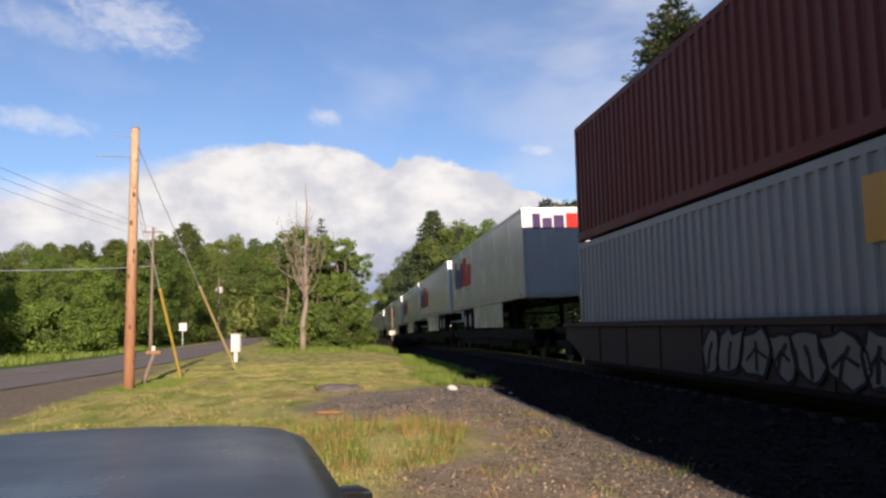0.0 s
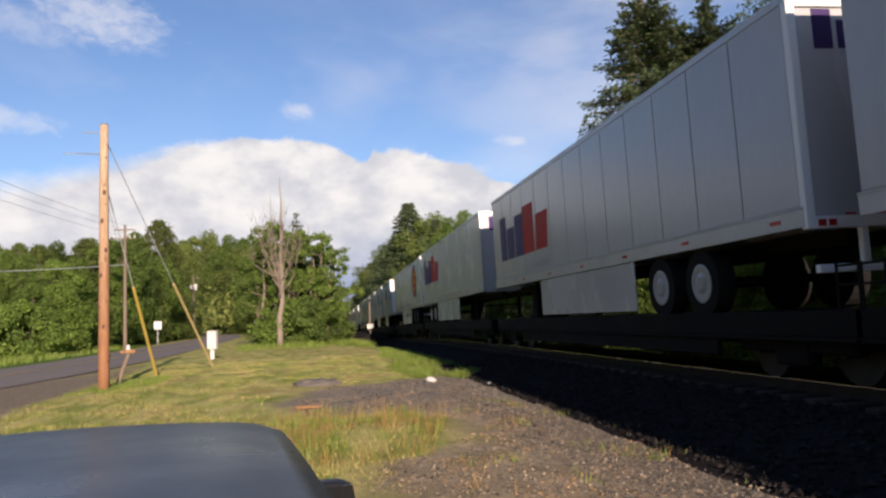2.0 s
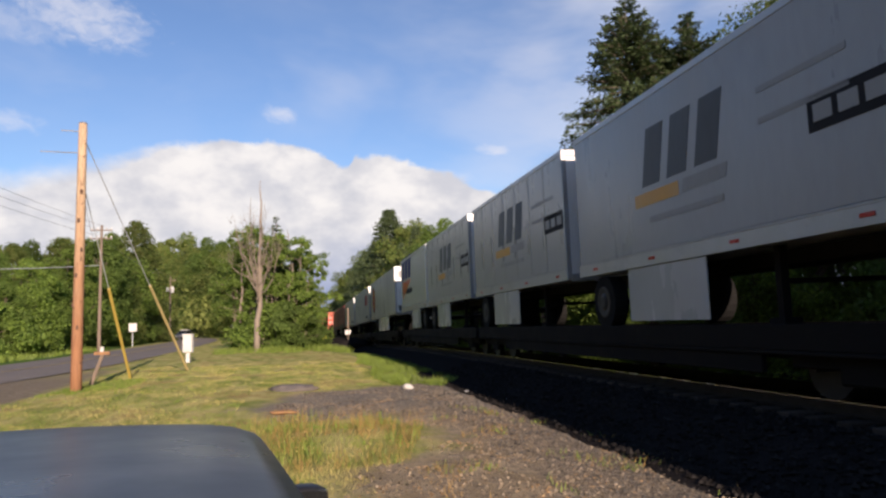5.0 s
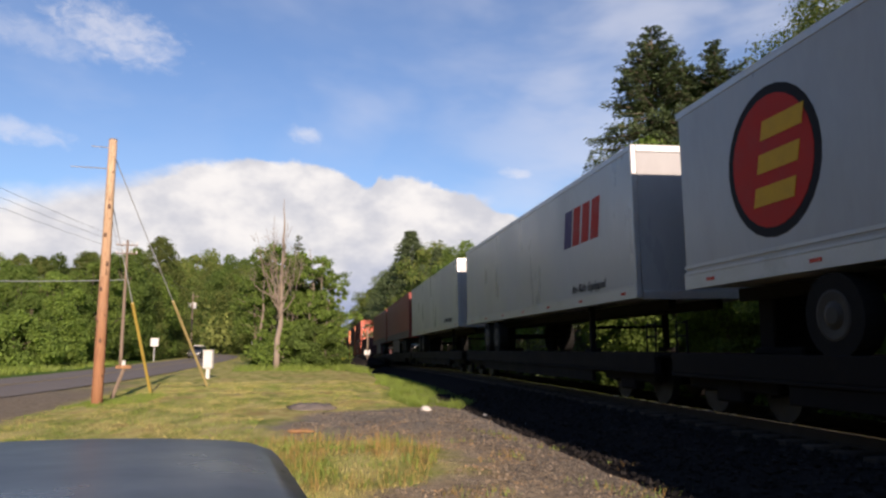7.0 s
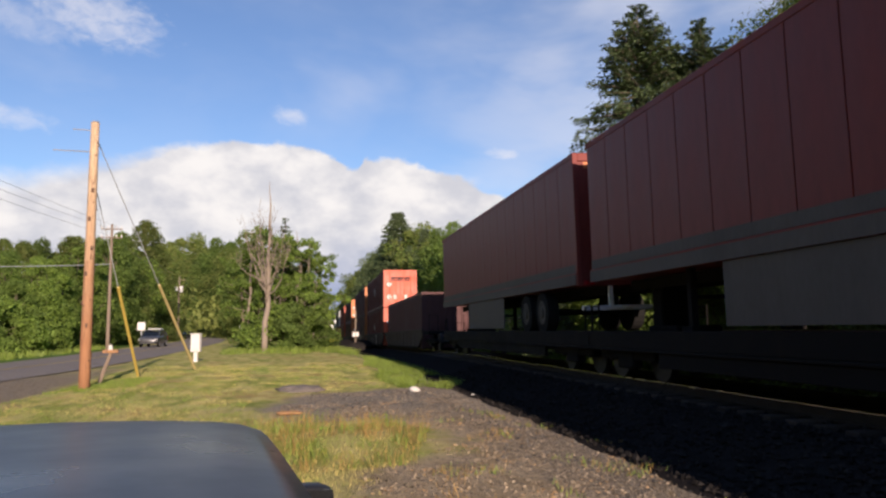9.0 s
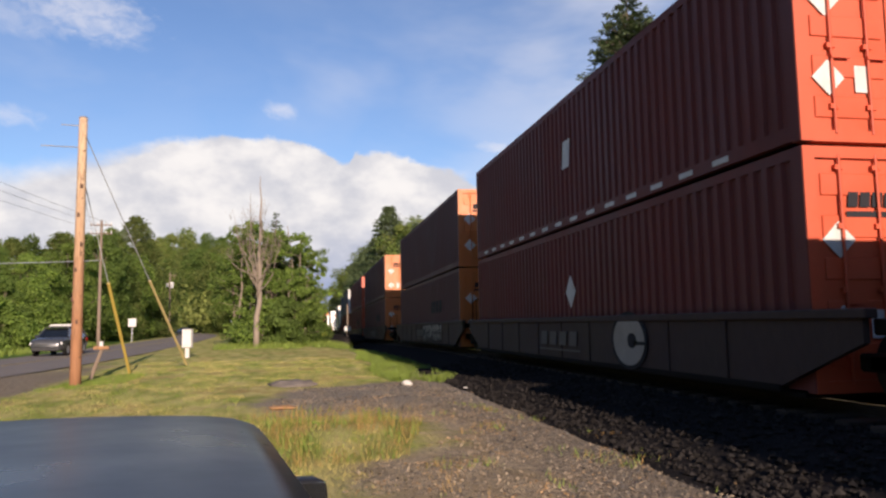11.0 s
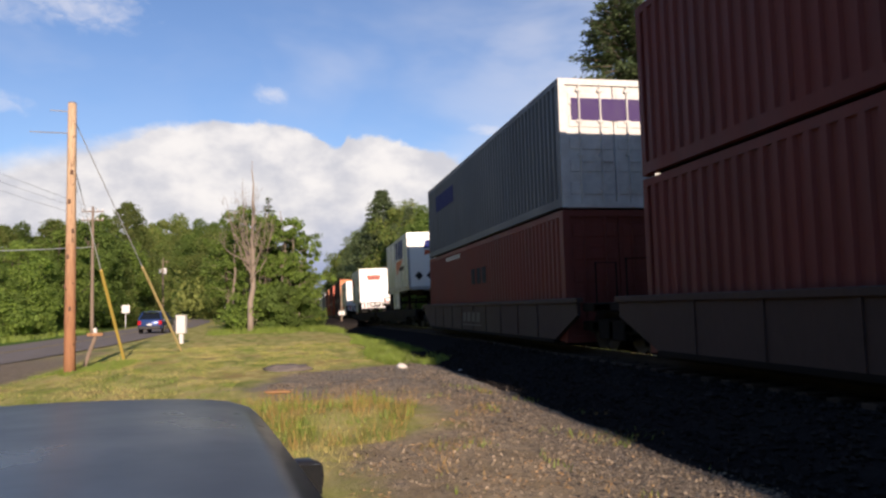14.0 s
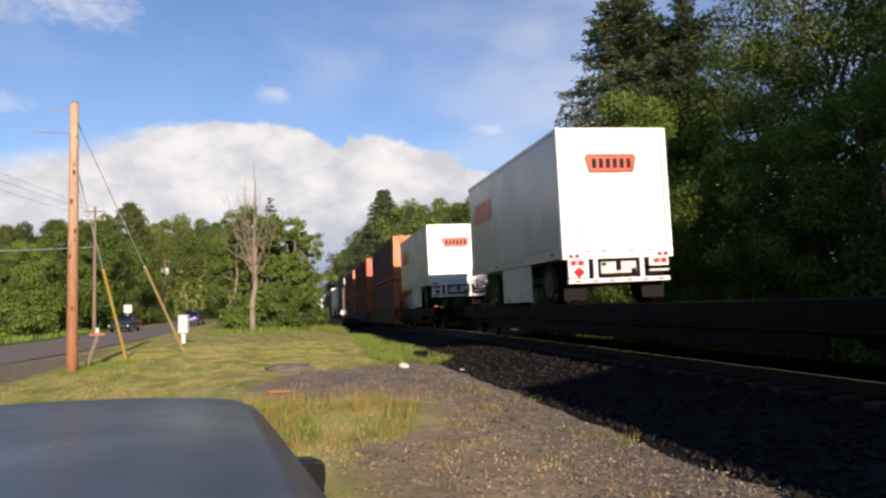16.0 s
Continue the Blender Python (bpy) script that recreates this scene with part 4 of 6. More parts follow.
def container(y, z, L, wall, door, label, H=2.88, group="containers on the train"):
    """A steel box on the train; its near end has the doors."""
    box_ = empty("container", label, "container", group)
    w = PAINT[wall]
    for sx in (-1, 1):
        part("side_wall", corrugated(L - 0.24, H - 0.32, sx * 1.298, sx, y0=0.12, z0=0.2), w, box_)
        part("bottom_rail", boxes((min(sx * 1.3, sx * 1.2), max(sx * 1.3, sx * 1.2), 0.1, L - 0.1, 0.03, 0.22)), w, box_)
        part("top_rail", boxes((min(sx * 1.3, sx * 1.2), max(sx * 1.3, sx * 1.2), 0.1, L - 0.1, H - 0.13, H)), w, box_)
        for ya in (0.0, L - 0.16):
            part("corner_post", boxes((min(sx * 1.302, sx * 1.14), max(sx * 1.302, sx * 1.14), ya, ya + 0.16, 0, H + 0.003), bevel=0.012), w, box_)
        # sunlit near face takes the door paint; shaded side keeps the wall tone
        part("post_face", boxes((min(sx * 1.296, sx * 1.14), max(sx * 1.296, sx * 1.14), -0.004, 0.0, 0.004, H - 0.004)), PAINT[door], box_)
        leaf = part("door", boxes((min(sx * 1.13, sx * 0.012), max(sx * 1.13, sx * 0.012), 0.05, 0.09, 0.14, H - 0.14)), PAINT[door], box_)
        for i in range(5):
            part("door_rib", boxes((min(sx * 1.06, sx * 0.08), max(sx * 1.06, sx * 0.08), 0.03, 0.05, 0.3 + i * 0.50, 0.56 + i * 0.50), bevel=0.008), PAINT[door], leaf)
        for rx in (0.32, 0.82):
            bm = bmesh.new()
            tube(bm, [(sx * rx, 0.0, 0.1), (sx * rx, 0.0, H - 0.1)], [0.02, 0.02], 6)
            for zz in (0.4, 1.15, 1.9, 2.6):
                box(bm, sx * rx - 0.06, sx * rx + 0.06, -0.01, 0.04, zz, zz + 0.06)
            box(bm, sx * rx - 0.02, sx * rx + 0.24, -0.03, -0.005, 1.02, 1.06)
            part("lock_rod", bm, PAINT[door], box_)
    part("door_header", boxes((-1.14, 1.14, 0.0, 0.14, H - 0.14, H)), PAINT[door], box_)
    part("door_sill", boxes((-1.14, 1.14, 0.0, 0.14, 0.0, 0.14)), PAINT[door], box_)
    part("roof", boxes((-1.2, 1.2, 0.12, L - 0.12, H - 0.05, H - 0.02)), w, box_)
    part("end_wall", boxes((-1.14, 1.14, L - 0.1, L - 0.04, 0.1, H - 0.03)), w, box_)
    part("floor", boxes((-1.2, 1.2, 0.1, L - 0.1, 0.05, 0.15)), M["underframe"], box_)
    return board(box_, y, z)


def bogie(thing, y):
    """Two wheelsets in a side frame."""
    b = part("truck_frame", boxes((-1.12, -0.95, y - 1.2, y + 1.2, 0.38, 0.58), (0.95, 1.12, y - 1.2, y + 1.2, 0.38, 0.58), (-1.0, 1.0, y - 0.2, y + 0.2, 0.4, 0.65),
                                  (-1.14, -0.93, y - 0.35, y + 0.35, 0.22, 0.62), (0.93, 1.14, y - 0.35, y + 0.35, 0.22, 0.62), bevel=0.03), M["underframe"], thing)
    for dy in (-0.87, 0.87):
        bm = bmesh.new()
        disc(bm, -0.83, y + dy, 0.42, 0.42, 0.13, 18)
        disc(bm, 0.70, y + dy, 0.42, 0.42, 0.13, 18)
        tube(bm, [(-1.05, y + dy, 0.42), (1.05, y + dy, 0.42)], [0.08, 0.08], 8)
        part("wheelset", bm, M["wheel_steel"], b)


def well_car(y, L, label="rust-brown double-stack well wagon with a deep side sill", colour="well", end=2.3):
    """A low wagon: the boxes stand between its deep side sills. y is where the well begins."""
    car = empty("well_wagon", label, "wagon", "well wagons of the train")
    for sx in (-1, 1):
        bm = bmesh.new()
        a, b = sx * 1.33, sx * 1.41
        prof = [(-0.9, 0.95), (-0.9, 0.70), (0.5, 0.16), (L - 0.5, 0.16), (L + 0.9, 0.70), (L + 0.9, 0.95)]
        va = [bm.verts.new((a, q, z)) for q, z in prof]
        vb = [bm.verts.new((b, q, z)) for q, z in prof]
        bm.faces.new(va)
        bm.faces.new(vb)
        for i in range(6):
            bm.faces.new((va[i], va[(i + 1) % 6], vb[(i + 1) % 6], vb[i]))
        s = part("side_sill", bm, PAINT[colour], car)
        part("top_chord", boxes((min(sx * 1.30, sx * 1.46), max(sx * 1.30, sx * 1.46), -1.0, L + 1.0, 0.95, 1.06), bevel=0.015), PAINT[colour], s)
        part("bottom_chord", boxes((min(sx * 1.28, sx * 1.43), max(sx * 1.28, sx * 1.43), 0.5, L - 0.5, 0.10, 0.18)), M["underframe"], s)
        n = int(L / 1.6)
        for i in range(1, n):
            q = i * L / n
            part("stiffener", boxes((min(sx * 1.41, sx * 1.435), max(sx * 1.41, sx * 1.435), q - 0.035, q + 0.035, 0.18, 0.95)), PAINT[colour], s)
    part("well_floor", boxes((-1.3, 1.3, 0.2, L - 0.2, 0.04, 0.095)), M["underframe"], car)
    for q, d in ((-0.9, -1), (L + 0.9, 1)):
        part("end_platform", boxes((-1.3, 1.3, min(q, q + d * (end - 0.9)), max(q, q + d * (end - 0.9)), 0.78, 0.95), (-0.3, 0.3, min(q, q + d * end), max(q, q + d * end), 0.55, 0.8), bevel=0.02), M["underframe"], car)
        for x in (-1.1, 1.1):
            bm = bmesh.new()
            tube(bm, [(x, q + d * 0.3, 0.95), (x, q + d * 0.3, 1.75), (x * 0.6, q + d * 0.3, 1.75), (x * 0.6, q + d * 0.3, 0.95)], [0.02] * 4, 6)
            part("hand_rail", bm, M["underframe"], car)
        bogie(car, q + d * 0.75)
    return board(car, y, 0.0)


def flat_car(y, L, label="dark low flat wagon carrying road trailers"):
    car = empty("flat_wagon", label, "wagon", "flat wagons of the train")
    part("deck", boxes((-1.25, 1.25, 0, L, 0.83, 0.9), bevel=0.015), M["underframe"], car)
    for sx in (-1, 1):
        part("side_sill", boxes((min(sx * 1.27, sx * 1.15), max(sx * 1.27, sx * 1.15), 0.1, L - 0.1, 0.6, 0.92), bevel=0.01), M["underframe"], car)
        part("sill_flange", boxes((min(sx * 1.29, sx * 1.13), max(sx * 1.29, sx * 1.13), 0.1, L - 0.1, 0.545, 0.597), bevel=0.01), M["underframe"], car)
        part("sill_web", boxes((min(sx * 1.25, sx * 1.17), max(sx * 1.25, sx * 1.17), 3.2, L - 3.2, 0.30, 0.542), bevel=0.01), M["underframe"], car)
        for q in (0.35, L - 0.35):
            bm = bmesh.new()
            for dq in (-0.18, 0.18):
                tube(bm, [(sx * 1.2, q + dq, 0.55), (sx * 1.2, q + dq, 1.45)], [0.018, 0.018], 5)
            for zz in (0.6, 0.9, 1.2, 1.42):
                tube(bm, [(sx * 1.2, q - 0.18, zz), (sx * 1.2, q + 0.18, zz)], [0.015, 0.015], 5)
            part("ladder", bm, M["underframe"], car)
    part("centre_sill", boxes((-0.4, 0.4, -0.35, L + 0.35, 0.46, 0.83), bevel=0.02), M["underframe"], car)
    part("hitch", boxes((-0.35, 0.35, L - 1.6, L - 1.2, 0.9, 1.85), (-0.45, 0.45, L - 2.4, L - 1.2, 0.9, 1.02), bevel=0.03), M["underframe"], car)
    for q in (1.6, L - 1.6):
        bogie(car, q)
    return board(car, y, 0.0)


def road_wheel(parent, x, y, z=0.5, bright=True):
    bm = bmesh.new()
    disc(bm, x, y, z, 0.5, 0.28, 22)
    disc(bm, -x - 0.28, y, z, 0.5, 0.28, 22)
    tube(bm, [(x + 0.1, y, z), (-x - 0.1, y, z)], [0.07, 0.07], 8)
    t = part("tyre", bm, M["tyre"], parent)
    bm = bmesh.new()
    n = 18
    rings = [(x - 0.006, 0.30), (x - 0.012, 0.27), (x + 0.0, 0.17), (x - 0.03, 0.10)]
    rows = [[bm.verts.new((xx, y + r * math.cos(2 * math.pi * j / n), z + r * math.sin(2 * math.pi * j / n))) for j in range(n)] for xx, r in rings]
    for a, b in zip(rows, rows[1:]):
        for j in range(n):
            bm.faces.new((a[j], a[(j + 1) % n], b[(j + 1) % n], b[j]))
    bm.faces.new(rows[-1])
    part("rim", bm, M["hub"] if bright else M["wheel_steel"], t)


def trailer(y, L, wall, label, seams=1.22, rear_near=True, skirt=True, H=2.86, face=None, rail="steel", under="dark", lean=-1.1, hubs=False, axles=(2.7, 4.1), skirts=(5.1, 11.1), rub=0.0):
    """A road trailer on a flat wagon: floor at 1.07 m over the deck. The near end is its rear or its nose."""
    t = empty("road_trailer", label, "trailer", "road trailers on the train")
    w, f = PAINT[wall], PAINT[face or wall]
    zb = 1.06
    part("box_body", boxes((-1.285, 1.285, 0.05, L - 0.05, zb + 0.02, zb + H - 0.02), bevel=0.02), w, t)
    if seams:
        n = max(3, int(round(L / seams)))
        d = (L - 0.2) / n
        bm = boxes((-1.30, -1.286, 0.012, d - 0.012, zb + 0.24, zb + H - 0.1), bevel=0.004)
        first = part("side_panel", bm, w, t)
        first.location.y = 0.1
        for i in range(1, n):
            ob = new("side_panel", first.data)
            ob.parent = t
            ob.location.y = 0.1 + i * d
    else:
        part("side_panel", boxes((-1.30, -1.286, 0.1, L - 0.1, zb + 0.24, zb + H - 0.1), bevel=0.004), w, t)
    for sx in (-1, 1):
        part("bottom_rail", boxes((min(sx * 1.315, sx * 1.28), max(sx * 1.315, sx * 1.28), 0.04, L - 0.04, zb - 0.02, zb + 0.22), (min(sx * 1.325, sx * 1.28), max(sx * 1.325, sx * 1.28), 0.04, L - 0.04, zb + 0.2, zb + 0.23), bevel=0.005), PAINT[rail], t)
        part("top_rail", boxes((min(sx * 1.31, sx * 1.27), max(sx * 1.31, sx * 1.27), 0.02, L - 0.02, zb + H - 0.1, zb + H + 0.015), bevel=0.008), PAINT[rail], t)
    for q in np.arange(0.5, L - 0.4, 2.4):
        part("reflector", boxes((-1.322, -1.31, q, q + 0.22, zb + 0.07, zb + 0.12)), PAINT["lamp_red"], t)
    part("roof", boxes((-1.29, 1.29, 0.02, L - 0.02, zb + H - 0.02, zb + H + 0.01)), w, t)
    if rear_near:
        # frame and bumper whiter than the walls, since sun falls on this end
        part("rear_frame", boxes((-1.31, -1.19, -0.02, 0.1, zb - 0.05, zb + H + 0.02), (1.19, 1.31, -0.02, 0.1, zb - 0.05, zb + H + 0.02), (-1.19, 1.19, -0.02, 0.1, zb + H - 0.16, zb + H + 0.02), (-1.19, 1.19, -0.02, 0.1, zb - 0.05, zb + 0.1), bevel=0.01), PAINT["bright_white"] if wall in ("white", "bright_white") else f, t)
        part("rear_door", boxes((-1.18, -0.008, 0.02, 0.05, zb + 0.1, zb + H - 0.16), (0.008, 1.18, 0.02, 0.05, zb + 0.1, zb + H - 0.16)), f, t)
        part("bumper", boxes((-1.2, 1.2, -0.02, 0.08, zb - 0.58, zb - 0.48), (-0.6, -0.5, -0.01, 0.07, zb - 0.5, zb), (0.5, 0.6, -0.01, 0.07, zb - 0.5, zb), bevel=0.01), PAINT["bright_white"], t)
        for x in (-1.12, -0.98, 0.98, 1.12):
            part("tail_lamp", boxes((x - 0.05, x + 0.05, -0.03, -0.02, zb - 0.02, zb + 0.06)), PAINT["lamp_red"], t)
        part("marker_lamp", boxes(*[(x, x + 0.14, -0.032, -0.021, zb + 0.02 + 0.085, zb + 0.02 + 0.11) for x in (-0.8, -0.4, 0.25, 0.66)]), PAINT["lamp_red"], t)
    else:
        part("nose_frame", boxes((-1.31, -1.2, 0.0, 0.08, zb - 0.02, zb + H + 0.02), (1.2, 1.31, 0.0, 0.08, zb - 0.02, zb + H + 0.02), (-1.2, 1.2, 0.0, 0.08, zb + H - 0.12, zb + H + 0.02), (-1.2, 1.2, 0.0, 0.08, zb - 0.05, zb + 0.12), bevel=0.01), PAINT[rail], t)
        part("nose_panel", boxes((-1.19, 1.19, 0.02, 0.06, zb + 0.12, zb + H - 0.12)), f, t)
    ya = list(axles) if L > 10 else [1.1]
    if not rear_near:
        ya = [L - q for q in ya]
    for sx in (-1, 1):
        part("chassis_beam", boxes((min(sx * 0.55, sx * 0.4), max(sx * 0.55, sx * 0.4), 0.3, L - 0.3, zb - 0.22, zb - 0.02)), M["underframe"], t)
    for q in ya:
        road_wheel(t, -1.26, q, bright=hubs)
    yl = L - 3.4 if rear_near else 3.4
    if L < 10:
        yl = L - 2.6 if rear_near else 2.6
    part("landing_gear", boxes((-0.95, -0.83, yl, yl + 0.12, 0.12, zb), (0.83, 0.95, yl, yl + 0.12, 0.12, zb), (-1.02, -0.76, yl - 0.1, yl + 0.22, 0.02, 0.12), (0.76, 1.02, yl - 0.1, yl + 0.22, 0.02, 0.12), (-0.9, 0.9, yl + 0.02, yl + 0.1, 0.55, 0.62)), M["underframe"], t)
    if skirt:
        s0, s1 = skirts if L > 10 else (2.3, 4.9)
        if not rear_near:
            s0, s1 = L - s1, L - s0
        part("side_skirt", boxes((-1.29, -1.27, s0, s1, 0.12, zb - 0.03), bevel=0.004), PAINT["white"] if wall != "oxide" else PAINT["band"], t)
    if rub:
        part("rub_rail", boxes((-1.318, -1.30, 0.06, L - 0.06, zb + rub, zb + rub + 0.05), (-1.312, -1.30, 0.06, L - 0.06, zb + rub - 0.09, zb + rub - 0.05), bevel=0.004), PAINT[rail], t)
    return board(t, y, 0.9, lean)


ZB = 1.06       # a trailer's floor in its own space


def parcel_marks(t, L, nose=True, scale=1.0, y=None, z=2.17):
    """Purple and orange-red block emblem on side and nose."""
    y = L - 1.05 if y is None else y
    s = scale
    marks(t, "emblem", "purple", [block(y, z, 0.72 * s, 1.35 * s), block(y - 0.82 * s, z, 0.84 * s, 0.94 * s), block(y - 1.76 * s, z, 0.88 * s, 1.2 * s)])
    marks(t, "emblem", "red", [block(y - 2.66 * s, z, 1.06 * s, 1.35 * s), block(y - 3.80 * s, z, 1.06 * s, 0.96 * s, 0.16 * s)])
    marks(t, "small_lettering", "grey", [block(y - 2.9 * s, z - 0.45 * s, 1.9 * s, 0.2 * s)])
    if nose:
        q = ZB + 2.18
        marks(t, "nose_emblem", "purple", [[(x, q), (x + w, q), (x + w, q + h), (x, q + h)] for x, w, h in ((-0.95, 0.26, 0.5), (-0.62, 0.32, 0.36), (-0.24, 0.34, 0.44))], face=True, y=0.018)
        marks(t, "nose_emblem", "red", [[(x, q), (x + w, q), (x + w, q + h), (x, q + h)] for x, w, h in ((0.18, 0.38, 0.5), (0.62, 0.38, 0.36))], face=True, y=0.018)


def oval_marks(t, y, z=ZB + 1.62):
    """A red oval with a dark rim and three slanted yellow bars."""
    marks(t, "emblem_rim", "ink", [oval(y, z, 1.0, 1.0)], x=-1.30)
    marks(t, "emblem_field", "red", [oval(y, z, 0.87, 0.87)], x=-1.3065)
    marks(t, "emblem_bar", "yellow", [block(y + 0.42 - i * 0.12, z - 0.56 + i * 0.43, 0.86, 0.25, 0.07) for i in range(3)], x=-1.313)


def wedge_marks(t, y, z=ZB + 1.75, s=1.0, face=True):
    """Three dark blue slanted blocks over an orange wedge."""
    marks(t, "emblem", "navy", [block(y - i * 0.95 * s, z, 0.68 * s, 0.95 * s, 0.2 * s) for i in range(3)])
    marks(t, "emblem_wedge", "flame", [[(y - 0.1 * s, z - 0.1 * s), (y - 2.7 * s, z - 0.1 * s), (y - 0.15 * s, z - 0.85 * s)]])
    marks(t, "small_lettering", "ink", [block(y - 1.25 * s, z - 0.66 * s, 1.7 * s, 0.2 * s, 0.04 * s)])
    if face:
        q = ZB + 2.05
        marks(t, "nose_emblem", "navy", [[(x, q), (x + 0.3, q), (x + 0.38, q + 0.42), (x + 0.08, q + 0.42)] for x in (-0.45, -0.08, 0.3)], face=True, y=0.018)
        marks(t, "nose_wedge", "flame", [[(-0.4, q - 0.08), (0.45, q - 0.08), (-0.42, q - 0.34)]], face=True, y=0.018)
        marks(t, "placard", "ink", [[(-0.75 + dx, 1.5), (-0.53 + dx, 1.72), (-0.75 + dx, 1.94), (-0.97 + dx, 1.72)] for dx in (0, 0.6)], face=True, y=0.018)


def freight_marks(t, y, z=ZB + 1.3, s=1.0, face=True):
    """Three slanted grey blocks and thin bars."""
    marks(t, "emblem", "slate", [block(y - i * 0.85 * s, z, 0.6 * s, 0.95 * s, 0.25 * s) for i in range(3)])
    marks(t, "small_lettering", "grey", [block(y - 3.3 * s, z + 0.2, 1.6 * s, 0.08), block(y - 3.3 * s, z + 0.6, 1.6 * s, 0.08), block(y - 0.2, z - 0.62, 2.2, 0.1), block(y - 1.3 * s, z - 0.3, 1.2 * s, 0.2, 0.05)])
    marks(t, "emblem_bar", "ochre", [block(y + 0.3, z - 0.32, 1.5 * s, 0.22)])
    marks(t, "side_sign", "ink", [block(1.38, z - 0.16, 1.28, 0.42)])
    marks(t, "sign_bar", "grey", [block(1.28 - i * 0.4, z - 0.05, 0.3, 0.2) for i in range(3)], x=-1.307)
    if face:
        q = ZB + 1.98
        marks(t, "nose_emblem", "ink", [[(x, q), (x + w, q), (x + w + 0.12, q + 0.42), (x + 0.12, q + 0.42)] for x, w in ((-0.28, 0.3), (0.12, 0.3), (0.52, 0.32))], face=True, y=0.018)
        marks(t, "nose_panel_sign", "ink", [[(-0.5, ZB + 1.2), (0.9, ZB + 1.2), (0.95, ZB + 1.6), (-0.45, ZB + 1.6)]], face=True, y=0.018)
        marks(t, "nose_bar", "grey", [[(-0.35 + d, ZB + 1.3), (0.0 + d, ZB + 1.3), (0.05 + d, ZB + 1.5), (-0.3 + d, ZB + 1.5)] for d in (0, 0.42, 0.84)], face=True, y=0.011)


def shield_marks(t, L, drop=0.0):
    """An orange name plate with dark bars on the rear doors, and the frame under them."""
    q = ZB + 2.07 + drop
    plate = lambda g: [(-0.56 + g, q - 0.2 + g), (0.48 - g, q - 0.2 + g), (0.58 - g, q + 0.14), (0.52 - g, q + 0.22 - g), (-0.6 + g, q + 0.22 - g), (-0.66 + g, q + 0.14)]
    marks(t, "plate_rim", "ink", [plate(0.0)], face=True, y=0.02)
    marks(t, "name_plate", "flame", [plate(0.025)], face=True, y=0.013)
    marks(t, "plate_bar", "ink", [[(x, q - 0.10), (x + 0.1, q - 0.10), (x + 0.1, q + 0.12), (x, q + 0.12)] for x in (-0.49, -0.325, -0.16, 0.005, 0.17, 0.335)], face=True, y=0.006)
    marks(t, "side_plate", "flame", [block(L - 0.8, ZB + 1.55 + drop, 2.0, 0.62)])
    marks(t, "placard", "pale", [[(-0.95, ZB + 0.5), (-0.65, ZB + 0.5), (-0.65, ZB + 0.62), (-0.95, ZB + 0.62)], [(-0.2, ZB + 1.32), (0.3, ZB + 1.32), (0.3, ZB + 1.36), (-0.2, ZB + 1.36)]], face=True, y=0.019)
    part("lamp_box", boxes((-1.19, -0.72, -0.015, 0.06, ZB - 0.46, ZB - 0.05), bevel=0.008), PAINT["bright_white"], t)
    part("lamp_box", boxes((0.72, 1.19, -0.015, 0.06, ZB - 0.24, ZB - 0.05), bevel=0.008), PAINT["bright_white"], t)
    part("step_bar", boxes((0.72, 1.19, -0.015, 0.02, ZB - 0.36, ZB - 0.32), bevel=0.008), PAINT["bright_white"], t)
    part("lamp_bracket", boxes((-1.16, -0.8, -0.021, -0.015, ZB - 0.19, ZB - 0.07), (0.8, 1.16, -0.021, -0.015, ZB - 0.19, ZB - 0.07)), PAINT["grey"], t)
    for x in (-1.07, -0.9, 0.9, 1.07):
        bm = bmesh.new()
        tube(bm, [(x, -0.021, ZB - 0.13), (x, -0.04, ZB - 0.13)], [0.055, 0.05], 12)
        part("tail_lamp", bm, PAINT["lamp_red"], t)
    # near-black plate standing in for the shaded gap below the doors
    part("shade_plate", boxes((-0.7, 0.7, 0.1, 0.14, ZB - 0.48, ZB - 0.05)), M["underframe"], t)
    part("licence_panel", boxes((-0.42, 0.42, 0.02, 0.06, ZB - 0.38, ZB - 0.12), bevel=0.01), PAINT["pale"], t)
    part("licence_bracket", boxes((-0.06, 0.05, 0.0, 0.03, ZB - 0.32, ZB - 0.1), (-0.4, -0.3, 0.0, 0.03, ZB - 0.2, ZB - 0.14), (0.3, 0.4, 0.0, 0.03, ZB - 0.38, ZB - 0.28)), M["underframe"], t)
    marks(t, "warning_diamond", "lamp_red", [[(-0.95, ZB - 0.47), (-0.81, ZB - 0.33), (-0.95, ZB - 0.21), (-1.09, ZB - 0.33)]], face=True, y=-0.015)
    for x in (-1.05, -0.65, -0.25, 0.15, 0.55, 0.92):
        part("strip_reflector", boxes((x, x + 0.13, -0.026, -0.02, ZB - 0.55, ZB - 0.515)), PAINT["lamp_red"], t)
    for sx in (-1, 1):
        part("mud_flap", boxes((min(sx * 1.2, sx * 0.66), max(sx * 1.2, sx * 0.66), 0.32, 0.34, 0.12, ZB - 0.3)), M["tyre"], t)


def lettering(parent, text, y, z, size):
    """Words along the left side, read from the far end to the near one."""
    c = bpy.data.curves.new("lettering", "FONT")
    c.body, c.size, c.extrude, c.shear = text, size, 0.003, 0.25
    c.materials.append(PAINT["ink"])
    ob = new("lettering", c)
    ob.parent = parent
    ob.matrix_basis = Matrix(((0, 0, -1, -1.306), (-1, 0, 0, y), (0, 1, 0, z), (0, 0, 0, 1)))


